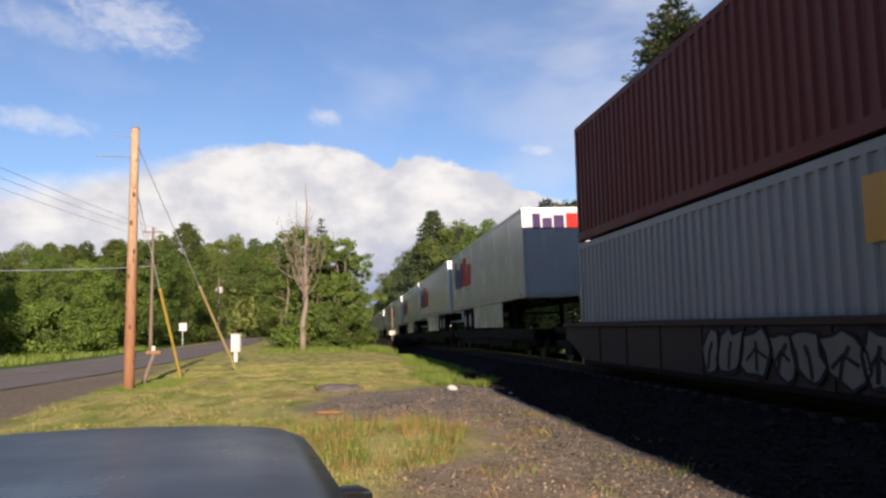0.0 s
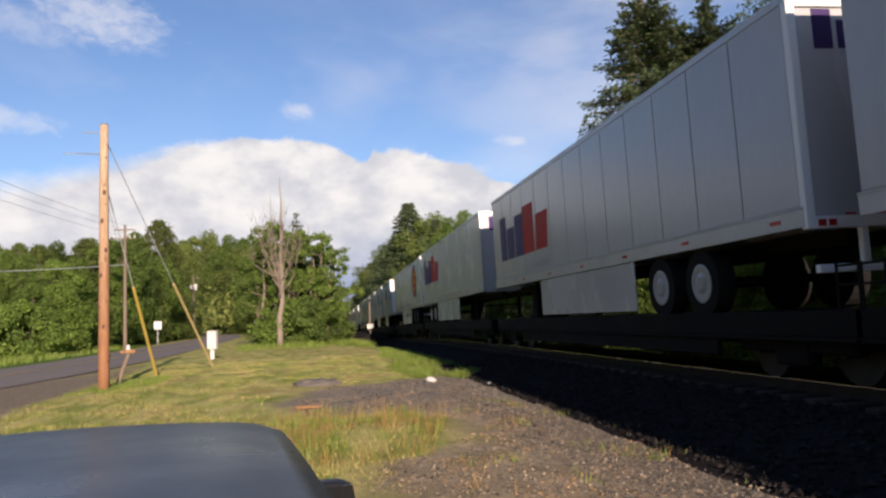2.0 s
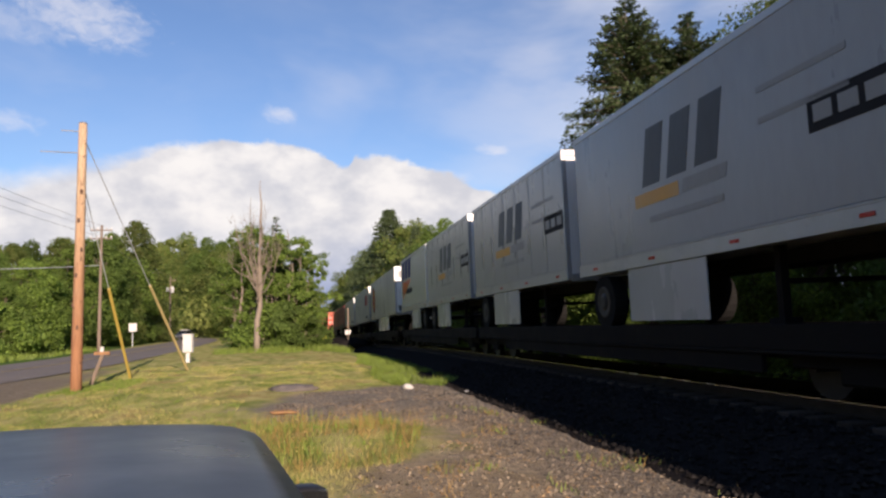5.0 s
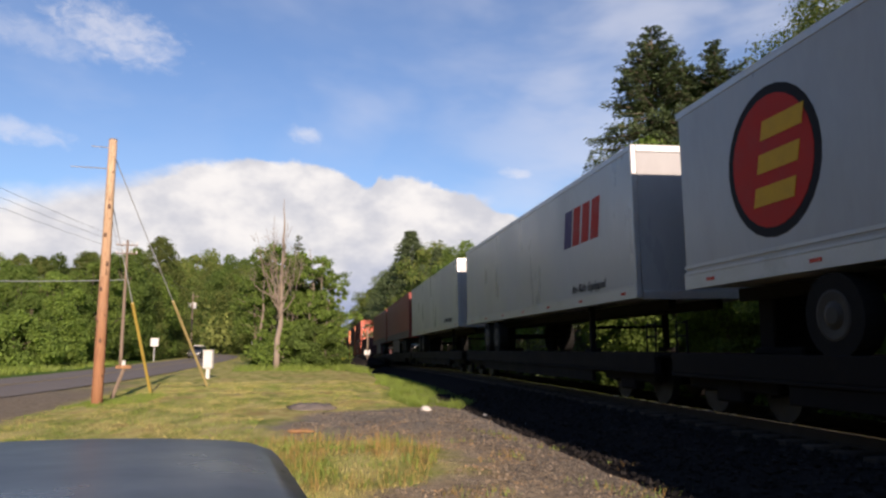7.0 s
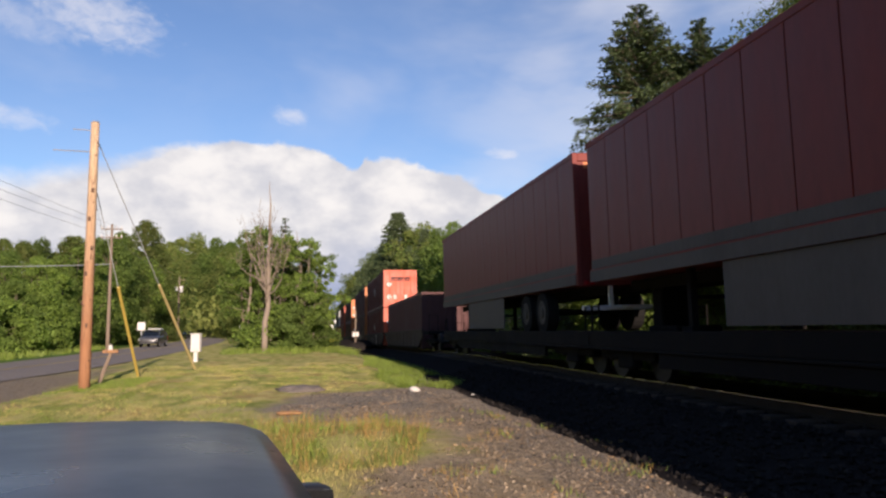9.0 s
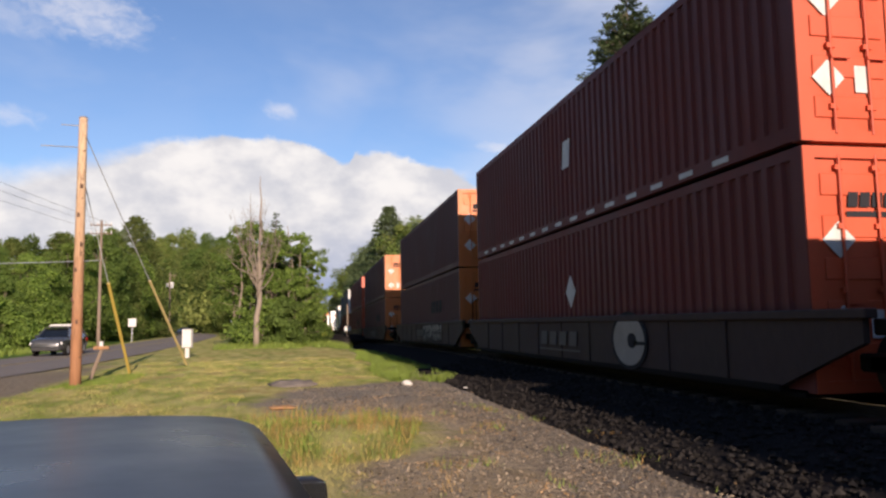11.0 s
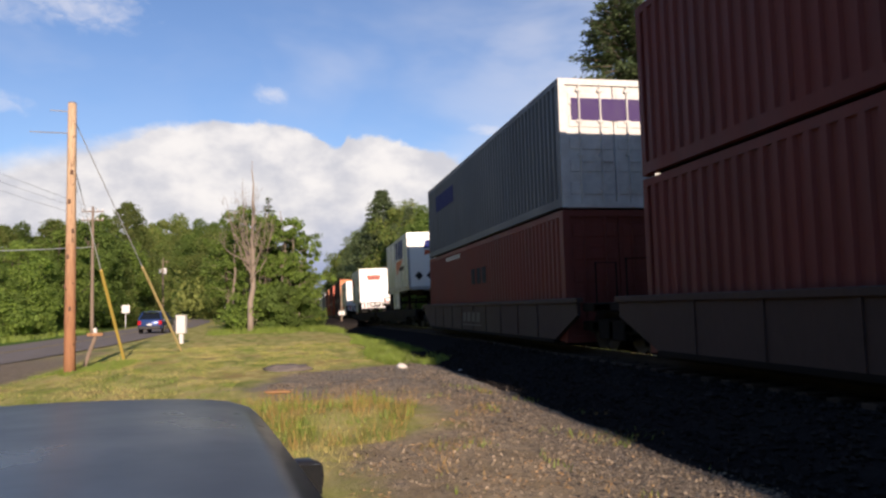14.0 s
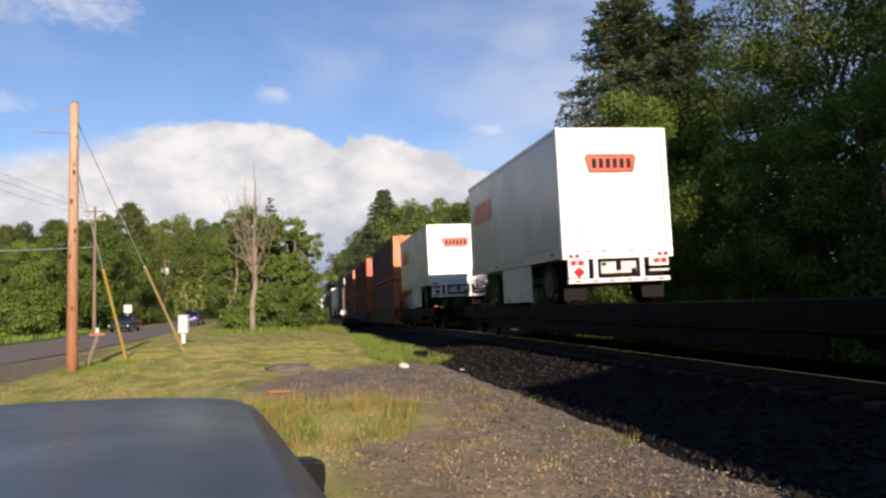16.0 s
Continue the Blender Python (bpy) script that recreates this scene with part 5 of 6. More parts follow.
def stack_marks(lower, upper, L, kind):
    if kind == "orange":
        for c, z in ((upper, 0), (lower, 0)):
            marks(c, "name_bar", "ink", [[(-0.72 + i * 0.165, 2.16), (-0.585 + i * 0.165, 2.16), (-0.565 + i * 0.165, 2.34), (-0.70 + i * 0.165, 2.34)] for i in range(9)] + [[(-0.74, 2.04), (0.8, 2.04), (0.8, 2.11), (-0.74, 2.11)]], face=True, y=0.03)
            marks(c, "diamond_placard", "pale", [[(-0.86, 1.55 - d), (-0.64, 1.77 - d), (-0.86, 1.99 - d), (-1.08, 1.77 - d)] for d in (0, 0.98)], face=True, y=0.03)
            marks(c, "data_plate", "pale", [[(x, 0.62), (x + 0.22, 0.62), (x + 0.22, 0.95), (x, 0.95)] for x in (-0.5, 0.32)], face=True, y=0.03)
    elif kind == "red":
        marks(upper, "diamond_placard", "pale", [block(8.0, 1.3, 0.42, 0.6, 0.1)])
        marks(lower, "diamond_placard", "pale", [[(8.0, 1.5), (7.7, 1.85), (7.4, 1.5), (7.7, 1.15)]])


def train_stack(y, L, top, bottom, top_door, low_door, labels, kind="", H=2.88, well_label="rust-brown double-stack well wagon with a deep side sill", colour="well"):
    well_car(y, L, well_label, colour)
    lo = container(y, 0.1, L, bottom, low_door, labels[1], H)
    up = container(y, 0.1 + H + 0.055, L, top, top_door, labels[0], H)
    stack_marks(lo, up, L, kind)
    return lo, up


def make_train():
    L = 16.15
    red_c, orange_c = "dark red corrugated steel shipping container", "dirty orange corrugated container with orange doors and shade-toned sides"
    # never in view: added so its shadow lies on the ground at the start
    train_stack(-18.4, L, "maroon", "maroon", "maroon", "maroon", (red_c, red_c))
    lo, up = train_stack(1.65, L, "brick", "grey", "brick", "grey", (red_c + " on top", "pale grey corrugated container in a graffiti-marked wagon"))
    marks(lo, "yellow_panel", "ochre", [block(5.9, 1.75, 2.6, 0.75)])
    marks(lo, "side_bar", "ink", [block(5.5, 0.95, 0.3, 0.6), block(5.0, 0.95, 0.35, 0.45), block(4.5, 0.95, 0.4, 0.6)])
    # spray-painted strokes on that wagon's sill
    g = [t for t, q, z, l in TRAIN if t.name.startswith("well_wagon") and abs(q - 1.65) < 0.1][0]
    graffiti(g, 11.3 - 1.65, 0.4, 0.2, 0.93, 3, "chalk")
    # parcel trailers
    for i, (y, near) in enumerate(((23.3, False), (41.0, True), (58.0, True), (76.1, False))):
        flat_car(y - 0.8, 17.3)
        t = trailer(y, L, "white", "white panelled road trailer with a purple and red emblem", rear_near=near, seams=1.22 if i in (1, 2) else 2.6, hubs=True, axles=(3.7, 5.1) if i == 0 else (2.7, 4.1), skirts=(6.3, 12.4) if i == 0 else (5.1, 11.1))
        parcel_marks(t, L, z=2.12 if i in (0, 3) else 1.85)
    flat_car(93.0, 17.3)
    t = trailer(92.8, L, "white", "smooth white road trailer with a red oval emblem and ochre doors", rear_near=True, seams=0, face="ochre", rub=0.44, skirts=(5.7, 10.8))
    oval_marks(t, 3.3)
    marks(t, "skirt_bar", "ink", [block(8.9, 0.6, 0.6, 0.16), block(8.1, 0.62, 0.25, 0.26), block(7.7, 0.68, 1.0, 0.08), block(7.7, 0.55, 0.8, 0.06)], x=-1.29)
    pups = [112.2, 121.6, 131.0, 140.4, 149.8, 158.7]
    for a in (0, 2, 4):
        flat_car(pups[a] - 0.5, 18.6)
    for i, y in enumerate(pups):
        if i < 5:
            # nose in the sunlit white; sides greyer for shade as well as dirt
            t = trailer(y, 8.7, "shaded_dirty_white", "short dirty white road trailer with slanted grey lettering blocks", rear_near=False, seams=0 if i < 3 else 1.2, face="bright_white")
            freight_marks(t, 5.6)
        else:
            t = trailer(y, 8.7, "white", "short white ribbed trailer with blue blocks and orange wedge", rear_near=True, seams=0.62)
            wedge_marks(t, 8.2, s=1.25)
    for y, wall, lab, near, seams in ((170.25, "shaded_dirty_white", "smooth grey-white road trailer with a red oval emblem", False, 0), (187.9, "shaded_dirty_white", "smooth grey-white road trailer with purple slanted bars", False, 0), (205.9, "shaded_dirty_white", "dirty white road trailer", False, 0)):
        flat_car(y - 0.6, 17.2)
        # only the first nose gets the sunlit white; sides carry shade and dirt
        t = trailer(y, L if y > 180 else 15.85, wall, lab, rear_near=near, seams=seams, skirt=y < 180, face="bright_white" if y < 180 else None, skirts=(5.8, 12.0), axles=(3.4, 4.8), rub=0.3 if y < 180 else 0.0)
        if y > 180:
            lettering(t, "Air-Ride Equipped", 3.6, ZB + 0.30, 0.28)
        if y < 180:
            oval_marks(t, 13.35, ZB + 1.48)
            disc_at = lambda cx, cz, rad: [(cx + rad * math.cos(a), cz + rad * math.sin(a)) for a in [k * 0.3927 for k in range(16)]]
            marks(t, "nose_emblem", "flame", [disc_at(0.0, ZB + 2.36, 0.15), [(0.2, ZB + 2.27), (0.85, ZB + 2.27), (0.85, ZB + 2.44), (0.2, ZB + 2.44)]], face=True, y=0.018)
            marks(t, "emblem_centre", "yellow", [disc_at(0.0, ZB + 2.36, 0.08)], face=True, y=0.012)
            marks(t, "number_bar", "ink", [[(-0.1 + k * 0.13, ZB + 2.55), (-0.01 + k * 0.13, ZB + 2.55), (-0.01 + k * 0.13, ZB + 2.66), (-0.1 + k * 0.13, ZB + 2.66)] for k in range(6)], face=True, y=0.018)
            part("vent_plate", boxes((-1.08, -0.86, -0.004, 0.02, ZB + 2.2, ZB + 2.62), bevel=0.006), PAINT["grey"], t)
            part("connector_plate", boxes((-1.1, -0.93, -0.012, 0.02, ZB + 0.16, ZB + 0.52), bevel=0.006), PAINT["slate"], t)
            part("connector_plate", boxes((-0.86, -0.55, -0.012, 0.02, ZB + 0.06, ZB + 0.56), bevel=0.006), PAINT["ink"], t)
            part("connector_box", boxes((0.2, 0.75, -0.05, 0.02, ZB + 0.1, ZB + 0.42), bevel=0.012), PAINT["slate"], t)
        elif y < 200:
            marks(t, "emblem", "purple", [block(4.05, 2.45, 0.5, 0.85, 0.2)])
            marks(t, "emblem", "red", [block(3.45 - i * 0.58, 2.45, 0.46, 0.85, 0.2) for i in range(3)])
    for y in (223.4, 240.3):
        flat_car(y - 0.6, 17.2)
        t = trailer(y, L, "oxide", "weathered oxide-red road trailer with vertical panels", rear_near=True, seams=0.95, rail="oxide", skirts=(6.3, 11.2))
        part("grime_band", boxes((-1.3035, -1.30, 0.1, L - 0.1, ZB + 0.24, ZB + 0.42)), PAINT["band"], t)
        part("grime_band", boxes((-1.33, -1.316, 0.05, L - 0.05, ZB - 0.02, ZB + 0.20)), PAINT["band"], t)
        marks(t, "corner_plate", "orange", [[(-1.05, ZB + 2.55), (1.05, ZB + 2.55), (1.05, ZB + 2.69), (-1.05, ZB + 2.69)]], face=True, y=0.02)
    # a lone low box, then a stack with bright doors
    well_car(263.0, L)
    container(263.0, 0.1, L, "shaded_orange", "shaded_orange", "low brown-orange corrugated container in a well wagon")
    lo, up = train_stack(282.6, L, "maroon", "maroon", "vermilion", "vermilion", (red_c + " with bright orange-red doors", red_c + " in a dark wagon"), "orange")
    stack_marks(lo, up, L, "red")
    marks(up, "rail_tape", "pale", [block(15.2 - i * 0.95, 0.08, 0.4, 0.08) for i in range(15)])
    # orange stacks: walls painted darker for their shaded side, doors left bright
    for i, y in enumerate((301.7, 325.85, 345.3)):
        lo, up = train_stack(y, L, "maroon" if i == 2 else "shaded_orange", "maroon" if i == 2 else "shaded_orange", "vermilion" if i == 2 else "orange", "vermilion" if i == 2 else "orange", (orange_c + " on top", orange_c + " in a well wagon"), "orange")
        marks(lo, "side_bar", "ink", [block(6.0, 1.35, 0.34, 0.5, 0.05), block(5.5, 1.35, 0.5, 0.5, 0.05), block(4.8, 1.35, 0.5, 0.5, 0.05), block(4.1, 1.35, 0.5, 0.5, 0.05)])
    lo, up = train_stack(365.25, L, "slate", "brick", "pale", "brick", ("slate-grey corrugated container with a dark blue panel", "brick-red corrugated container in a dark wagon"))
    marks(up, "blue_panel", "navy", [block(14.4, 1.75, 3.3, 0.62)], x=-1.302)
    marks(up, "door_panel", "purple", [[(-1.0, 1.95), (1.0, 1.95), (1.0, 2.45), (-1.0, 2.45)]], face=True, y=0.03)
    marks(lo, "roof_bar", "pale", [block(12.6 - i * 0.3, 2.55, 0.2, 0.15, 0.02) for i in range(8)])
    marks(lo, "side_bar", "ink", [block(8.6, 1.55, 0.5, 0.5), block(7.9, 1.55, 0.5, 0.5), block(7.2, 1.55, 0.5, 0.5)])
    for t, q, z, l in list(TRAIN):
        if t.name.startswith("well_wagon") and abs(q - 301.7) < 0.1:
            graffiti(t, 7.6, 3.0, 0.22, 1.04, 7)
        if t.name.startswith("well_wagon") and abs(q - 325.85) < 0.1:
            graffiti(t, 7.0, 4.6, 0.3, 0.9, 12, "faded")
        if t.name.startswith("well_wagon") and abs(q - 282.6) < 0.1:
            marks(t, "sprayed_ring", "ink", [oval(4.6, 0.62, 0.72, 0.5)], x=-1.436)
            marks(t, "sprayed_disc", "spray", [oval(4.6, 0.62, 0.62, 0.43)], x=-1.442)
            marks(t, "sprayed_eye", "ink", [oval(4.45, 0.62, 0.17, 0.13), block(4.4, 0.55, 0.5, 0.06, 0.0)], x=-1.448)
        if t.name.startswith("well_wagon") and q > 280:
            marks(t, "side_bar", "faded", [block(9.4 - i * 0.62, 0.45, 0.42, 0.3, 0.06) for i in range(4)] + [block(9.5, 0.33, 2.6, 0.04)], x=-1.436)
    # short trailers on half-empty flats, their sunlit ends painted lighter than the sides
    flat_car(385.6, 17.6)
    t = trailer(387.3, 8.53, "white", "short white trailer with blue blocks and orange wedge", rear_near=False, seams=0, face="bright_white")
    wedge_marks(t, 4.4)
    f = flat_car(404.2, 21.4)
    part("hitch_leg", boxes((-0.2, 0.2, 2.05, 2.25, 0.9, 1.42), bevel=0.02), M["underframe"], f)
    part("raised_hitch", boxes((-0.30, -0.22, 2.0, 2.2, 1.42, 2.02), (0.22, 0.30, 2.0, 2.2, 1.42, 2.02), (-0.22, 0.22, 2.0, 2.2, 1.95, 2.02), (-0.22, 0.22, 2.0, 2.2, 1.42, 1.56), bevel=0.01), PAINT["hitch_rust"], f, "raised rust-orange trailer hitch frame")
    t = trailer(415.4, 8.53, "white", "short clean white trailer with an orange name plate", rear_near=True, seams=0, face="bright_white")
    shield_marks(t, 8.53)
    flat_car(431.0, 10.9)
    t = trailer(432.0, 8.53, "white", "short clean white trailer with an orange name plate", rear_near=True, seams=0, face="bright_white", H=2.6)
    shield_marks(t, 8.53, -0.26)
    # the tail that stays far off
    for y, wall, door, lab in ((444.0, "shaded_orange", "orange", orange_c), (461.0, "brick", "vermilion", red_c + " with bright orange-red doors"), (476.0, "brick", "orange", orange_c), (490.6, "slate", "pale", "grey corrugated container with white doors")):
        lo, up = train_stack(y, 12.2, wall, wall, door, door, (lab, lab), H=2.6)
        if door == "vermilion":
            for c in (lo, up):
                marks(c, "door_emblem", "pale", [[(0.62 * math.cos(a) + 0.1, 1.3 + 0.62 * math.sin(a)) for a in [k * 0.5236 for k in range(12)]]], face=True, y=-0.035)
        elif door == "orange" and y < 450:
            for c in (lo, up):
                marks(c, "door_emblem", "pale", [[(0.5 * math.cos(a) - 0.1, 1.3 + 0.5 * math.sin(a)) for a in [k * 0.5236 for k in range(12)]]], face=True, y=-0.035)
    flat_car(503.6, 17.2)
    trailer(504.0, 8.0, "bright_white", "short white trailer far down the train", rear_near=True, seams=0)
    trailer(512.4, 8.0, "bright_white", "short white trailer far down the train", rear_near=True, seams=0)
    for y in (521.0, 535.5, 550.0, 574.0):
        train_stack(y, 12.2, "slate" if y < 560 else "shaded_orange", "slate", "bright_white" if y != 535.5 else "slate", "bright_white" if y != 535.5 else "slate", ("grey corrugated container far down the train", "grey corrugated container in a well wagon"), H=2.6)
    for i in range(5):
        flat_car(589.6 + 17.7 * i, 17.2)
        trailer(590.2 + 17.7 * i, L, "bright_white", "white road trailer far down the train", rear_near=True, seams=2.6)


make_train()


# ---- poles, wires, signs ----
def wire(name, a, b, sag, radius, mat, label, category="cable"):
    bm = bmesh.new()
    pts = [Vector(a).lerp(Vector(b), t) - Vector((0, 0, sag * 4 * t * (1 - t))) for t in np.linspace(0, 1, 15)]
    tube(bm, pts, [radius] * 15, 5)
    tagged(part(name, bm, mat), label, category)


def utility_pole(x, y, h, r0, r1, mat, label, lean=(0, 0)):
    pole = empty("utility_pole", label, "pole")
    bm = bmesh.new()
    n = 9
    tube(bm, [(lean[0] * t, lean[1] * t, -0.3 + (h + 0.3) * t) for t in np.linspace(0, 1, n)], list(np.linspace(r0, r1, n)), 14)
    part("shaft", bm, M[mat], pole, smooth=True)
    pole.location = (x, y, 0)
    return pole


MAIN = (-5.89, 21.68)


def make_poles():
    p = utility_pole(*MAIN, 7.38, 0.15, 0.108, "treated_pole", "weathered brown wooden utility pole on the grass verge")
    for z, l in ((7.15, 0.55), (6.55, 1.05)):
        bm = bmesh.new()
        tube(bm, [(-l, -0.05, z + 0.02), (0.13, 0, z)], [0.014, 0.016], 6)
        part("iron_rod", bm, M["galvanised"], p)
    for i, (a, z) in enumerate(((0.4, 0.9), (2.9, 1.35), (3.6, 2.3), (4.4, 3.1), (5.3, 3.8), (4.9, 1.7), (4.6, 4.6), (5.0, 5.4))):
        part("bolt_plate", boxes((0.13 * math.cos(a) - 0.03, 0.13 * math.cos(a) + 0.03, 0.13 * math.sin(a) - 0.03, 0.13 * math.sin(a) + 0.03, z, z + 0.12), bevel=0.01), M["rust"], p)
    bm = bmesh.new()
    tube(bm, [(0, 0, 7.38), (0, 0, 7.42)], [0.115, 0.09], 14)
    part("cap", bm, M["galvanised"], p)
    # guys with plastic guards
    for anchor, top, share, colour, lab in (((-5.7, 27.36), 5.9, 0.50, "yellow_guard", "yellow plastic guard on a pole's guy wire"), ((-4.39, 31.45), 7.05, 0.45, "pale_guard", "pale yellow plastic guard on a pole's guy wire")):
        a, b = Vector((*anchor, 0.0)), Vector((*MAIN, top))
        g = empty("guy_wire", lab, "guy wire")
        bm = bmesh.new()
        tube(bm, [a, a.lerp(b, share)], [0.050, 0.045], 8)
        part("guard", bm, M[colour], g)
        bm = bmesh.new()
        tube(bm, [a.lerp(b, share), b], [0.014, 0.014], 5)
        part("strand", bm, M["pale_wire"], g)
        bm = bmesh.new()
        tube(bm, [a - Vector((0, 0, 0.15)), a + Vector((0, 0, 0.1))], [0.03, 0.03], 6)
        part("anchor", bm, M["galvanised"], g)
    # poles along the road
    p2 = utility_pole(-16.9, 68.6, 10.9, 0.16, 0.10, "old_pole", "tall brown wooden utility pole at the wood's edge")
    for z in (10.4, 9.65):
        part("cross_arm", boxes((-0.9, 0.9, -0.16, -0.05, z, z + 0.1), bevel=0.01), M["old_pole"], p2)
        for x in (-0.82, -0.3, 0.4, 0.82):
            bm = bmesh.new()
            tube(bm, [(x, -0.1, z + 0.1), (x, -0.1, z + 0.32)], [0.06, 0.04], 8)
            part("insulator", bm, M["white_paint"], p2)
    p4 = utility_pole(-21.3, 131, 10.8, 0.18, 0.12, "old_pole", "wooden utility pole with a transformer beside the road")
    part("cross_arm", boxes((-1.0, 1.0, -0.16, -0.05, 10.0, 10.12), bevel=0.01), M["old_pole"], p4)
    bm = bmesh.new()
    tube(bm, [(0.35, -0.2, 8.0), (0.35, -0.2, 9.0)], [0.28, 0.28], 12)
    part("transformer", bm, M["white_paint"], p4)
    bm = bmesh.new()
    tube(bm, [(-0.4, -0.2, 8.2), (-0.4, -0.2, 9.0)], [0.24, 0.24], 12)
    part("transformer", bm, M["white_paint"], p4)
    p3 = utility_pole(-4.95, 63.1, 6.0, 0.13, 0.10, "old_pole", "short leaning grey pole with small white and red signs", lean=(-0.55, 0))
    part("sign_plate", boxes((-0.55, 0.1, -0.2, -0.16, 1.75, 2.05), bevel=0.01), M["white_paint"], p3)
    part("red_plate", boxes((-0.28, 0.0, -0.2, -0.16, 1.35, 1.72), bevel=0.01), PAINT["lamp_red"], p3)
    part("arm", boxes((-0.1, 1.0, -0.08, -0.03, 2.15, 2.2)), M["old_pole"], p3)
    for i, (dx, z) in enumerate(((-0.82, 10.7), (0.4, 10.7), (-0.3, 9.95))):
        wire("power_line", (-16.9 + dx, 68.5, z), (-17.2 + dx, -30, z + 0.1), 1.2, 0.010, M["wire"], "thin dark overhead power line along the road")
        wire("power_line", (-16.9 + dx, 68.5, z), (-21.3 + dx * 0.6, 130.9, 10.3), 0.5, 0.012, M["wire"], "thin dark overhead power line along the road")
    wire("power_line", (-16.9, 68.6, 7.4), (-26, 48, 5.5), 0.15, 0.032, M["pale_wire"], "pale overhead cable running into the wood")
    wire("power_line", (-16.9, 68.6, 7.0), (*MAIN, 5.6), 0.1, 0.008, M["pale_wire"], "thin pale cable between two poles")


def make_roadside():
    s = empty("road_sign", "small white rectangular road sign on a grey post", "sign")
    part("post", boxes((-0.035, 0.035, -0.03, 0.03, -0.2, 2.3)), M["galvanised"], s)
    part("plate", boxes((-0.42, 0.42, -0.06, -0.035, 1.65, 2.55), bevel=0.012), M["white_paint"], s)
    s.location = (-18.2, 88, 0)
    b = empty("utility_box", "white metal utility box on a white post in the grass", "utility box")
    part("post", boxes((-0.11, 0.11, -0.08, 0.08, -0.2, 0.6), bevel=0.01), M["white_paint"], b)
    part("cabinet", boxes((-0.27, 0.27, -0.17, 0.17, 0.57, 1.5), bevel=0.02), M["white_paint"], b)
    part("door", boxes((-0.24, 0.24, -0.19, -0.172, 0.62, 1.44), bevel=0.006), M["white_paint"], b)
    part("lid", boxes((-0.29, 0.29, -0.2, 0.2, 1.5, 1.56), bevel=0.015), M["white_paint"], b)
    b.location, b.rotation_euler.z, b.scale = (-5.5, 39.3, 0), radians(-12), (0.86, 0.86, 0.93)
    st = empty("leaning_post", "short grey leaning post with a tan board on top", "post")
    bm = bmesh.new()
    tube(bm, [(0, 0, -0.1), (0.36, 0.05, 1.0)], [0.06, 0.05], 8)
    part("post", bm, M["old_pole"], st)
    part("board", boxes((0.13, 0.56, -0.03, 0.08, 0.96, 1.06), bevel=0.015), M["pole"], st)
    bm = bmesh.new()
    tube(bm, [(0.34, 0.03, 1.06), (0.34, 0.03, 1.2)], [0.06, 0.05], 8)
    part("knob", bm, M["white_paint"], st)
    st.location = (-6.0, 23.3, 0)
    m = empty("track_marker", "dark trackside post with a small white plate", "marker post")
    part("post", boxes((-0.06, 0.06, -0.05, 0.05, -0.9, 3.3)), M["old_pole"], m)
    part("plate", boxes((-0.27, -0.02, -0.08, -0.055, 0.95, 1.35), bevel=0.01), M["white_paint"], m)
    part("plate", boxes((0.03, 0.28, -0.08, -0.055, 0.95, 1.35), bevel=0.01), M["white_paint"], m)
    m.location = (4.2, 66.9, 0)
    # earth bank round the marker
    bm = bmesh.new()
    bmesh.ops.create_icosphere(bm, subdivisions=3, radius=1.0)
    for v in bm.verts:
        n = 1 + 0.25 * noise.noise(v.co * 2.2)
        v.co = Vector((v.co.x * 3.0 * n, v.co.y * 5.0 * n, v.co.z * 0.75 * n))
    ob = tagged(part("earth_mound", bm, M["ballast"], smooth=True), "low mound of grey gravel beside the track", "mound")
    ob.location = (4.0, 70, -0.12)
    for i, (x, y, r, mat, lab) in enumerate(((2.7, 19.05, 0.115, "white_rock", "pale rounded rock on the gravel"), (3.9, 17.6, 0.055, "white_rock", "small pale stone on the gravel"), (4.25, 15.4, 0.05, "white_rock", "small pale stone on the gravel"), (-0.3, 14.2, 0.11, "pole", "broken piece of brown wood in the grass"))):
        bm = bmesh.new()
        bmesh.ops.create_icosphere(bm, subdivisions=3, radius=r)
        for v in bm.verts:
            v.co *= 1 + 0.3 * noise.noise(v.co * (3 / r) * 0.35 + Vector((i, 0, 0)))
            v.co.z *= 0.75 if i < 3 else 0.35
            v.co.x *= 1.25 if i < 3 else 2.2
        ob = tagged(part("rock" if i < 3 else "wood_scrap", bm, M[mat], smooth=True), lab, "rock" if i < 3 else "wood")
        ob.location = (x, y, ground_height(x, y) + r * 0.4)
    # heap of dark gravel where the patch meets the grass
    bm = bmesh.new()
    bmesh.ops.create_icosphere(bm, subdivisions=3, radius=1.0)
    for v in bm.verts:
        n = 1 + 0.2 * noise.noise(v.co * 3)
        n += 0.25 * noise.noise(v.co * 9)
        v.co = Vector((v.co.x * 0.62 * n, v.co.y * 0.6 * n, v.co.z * 0.13 * n))
    ob = tagged(part("earth_mound", bm, M["gravel_heap"], smooth=True), "low heap of dark gravel on the grass", "gravel heap")
    ob.location = (-0.15, 20.2, 0.02)


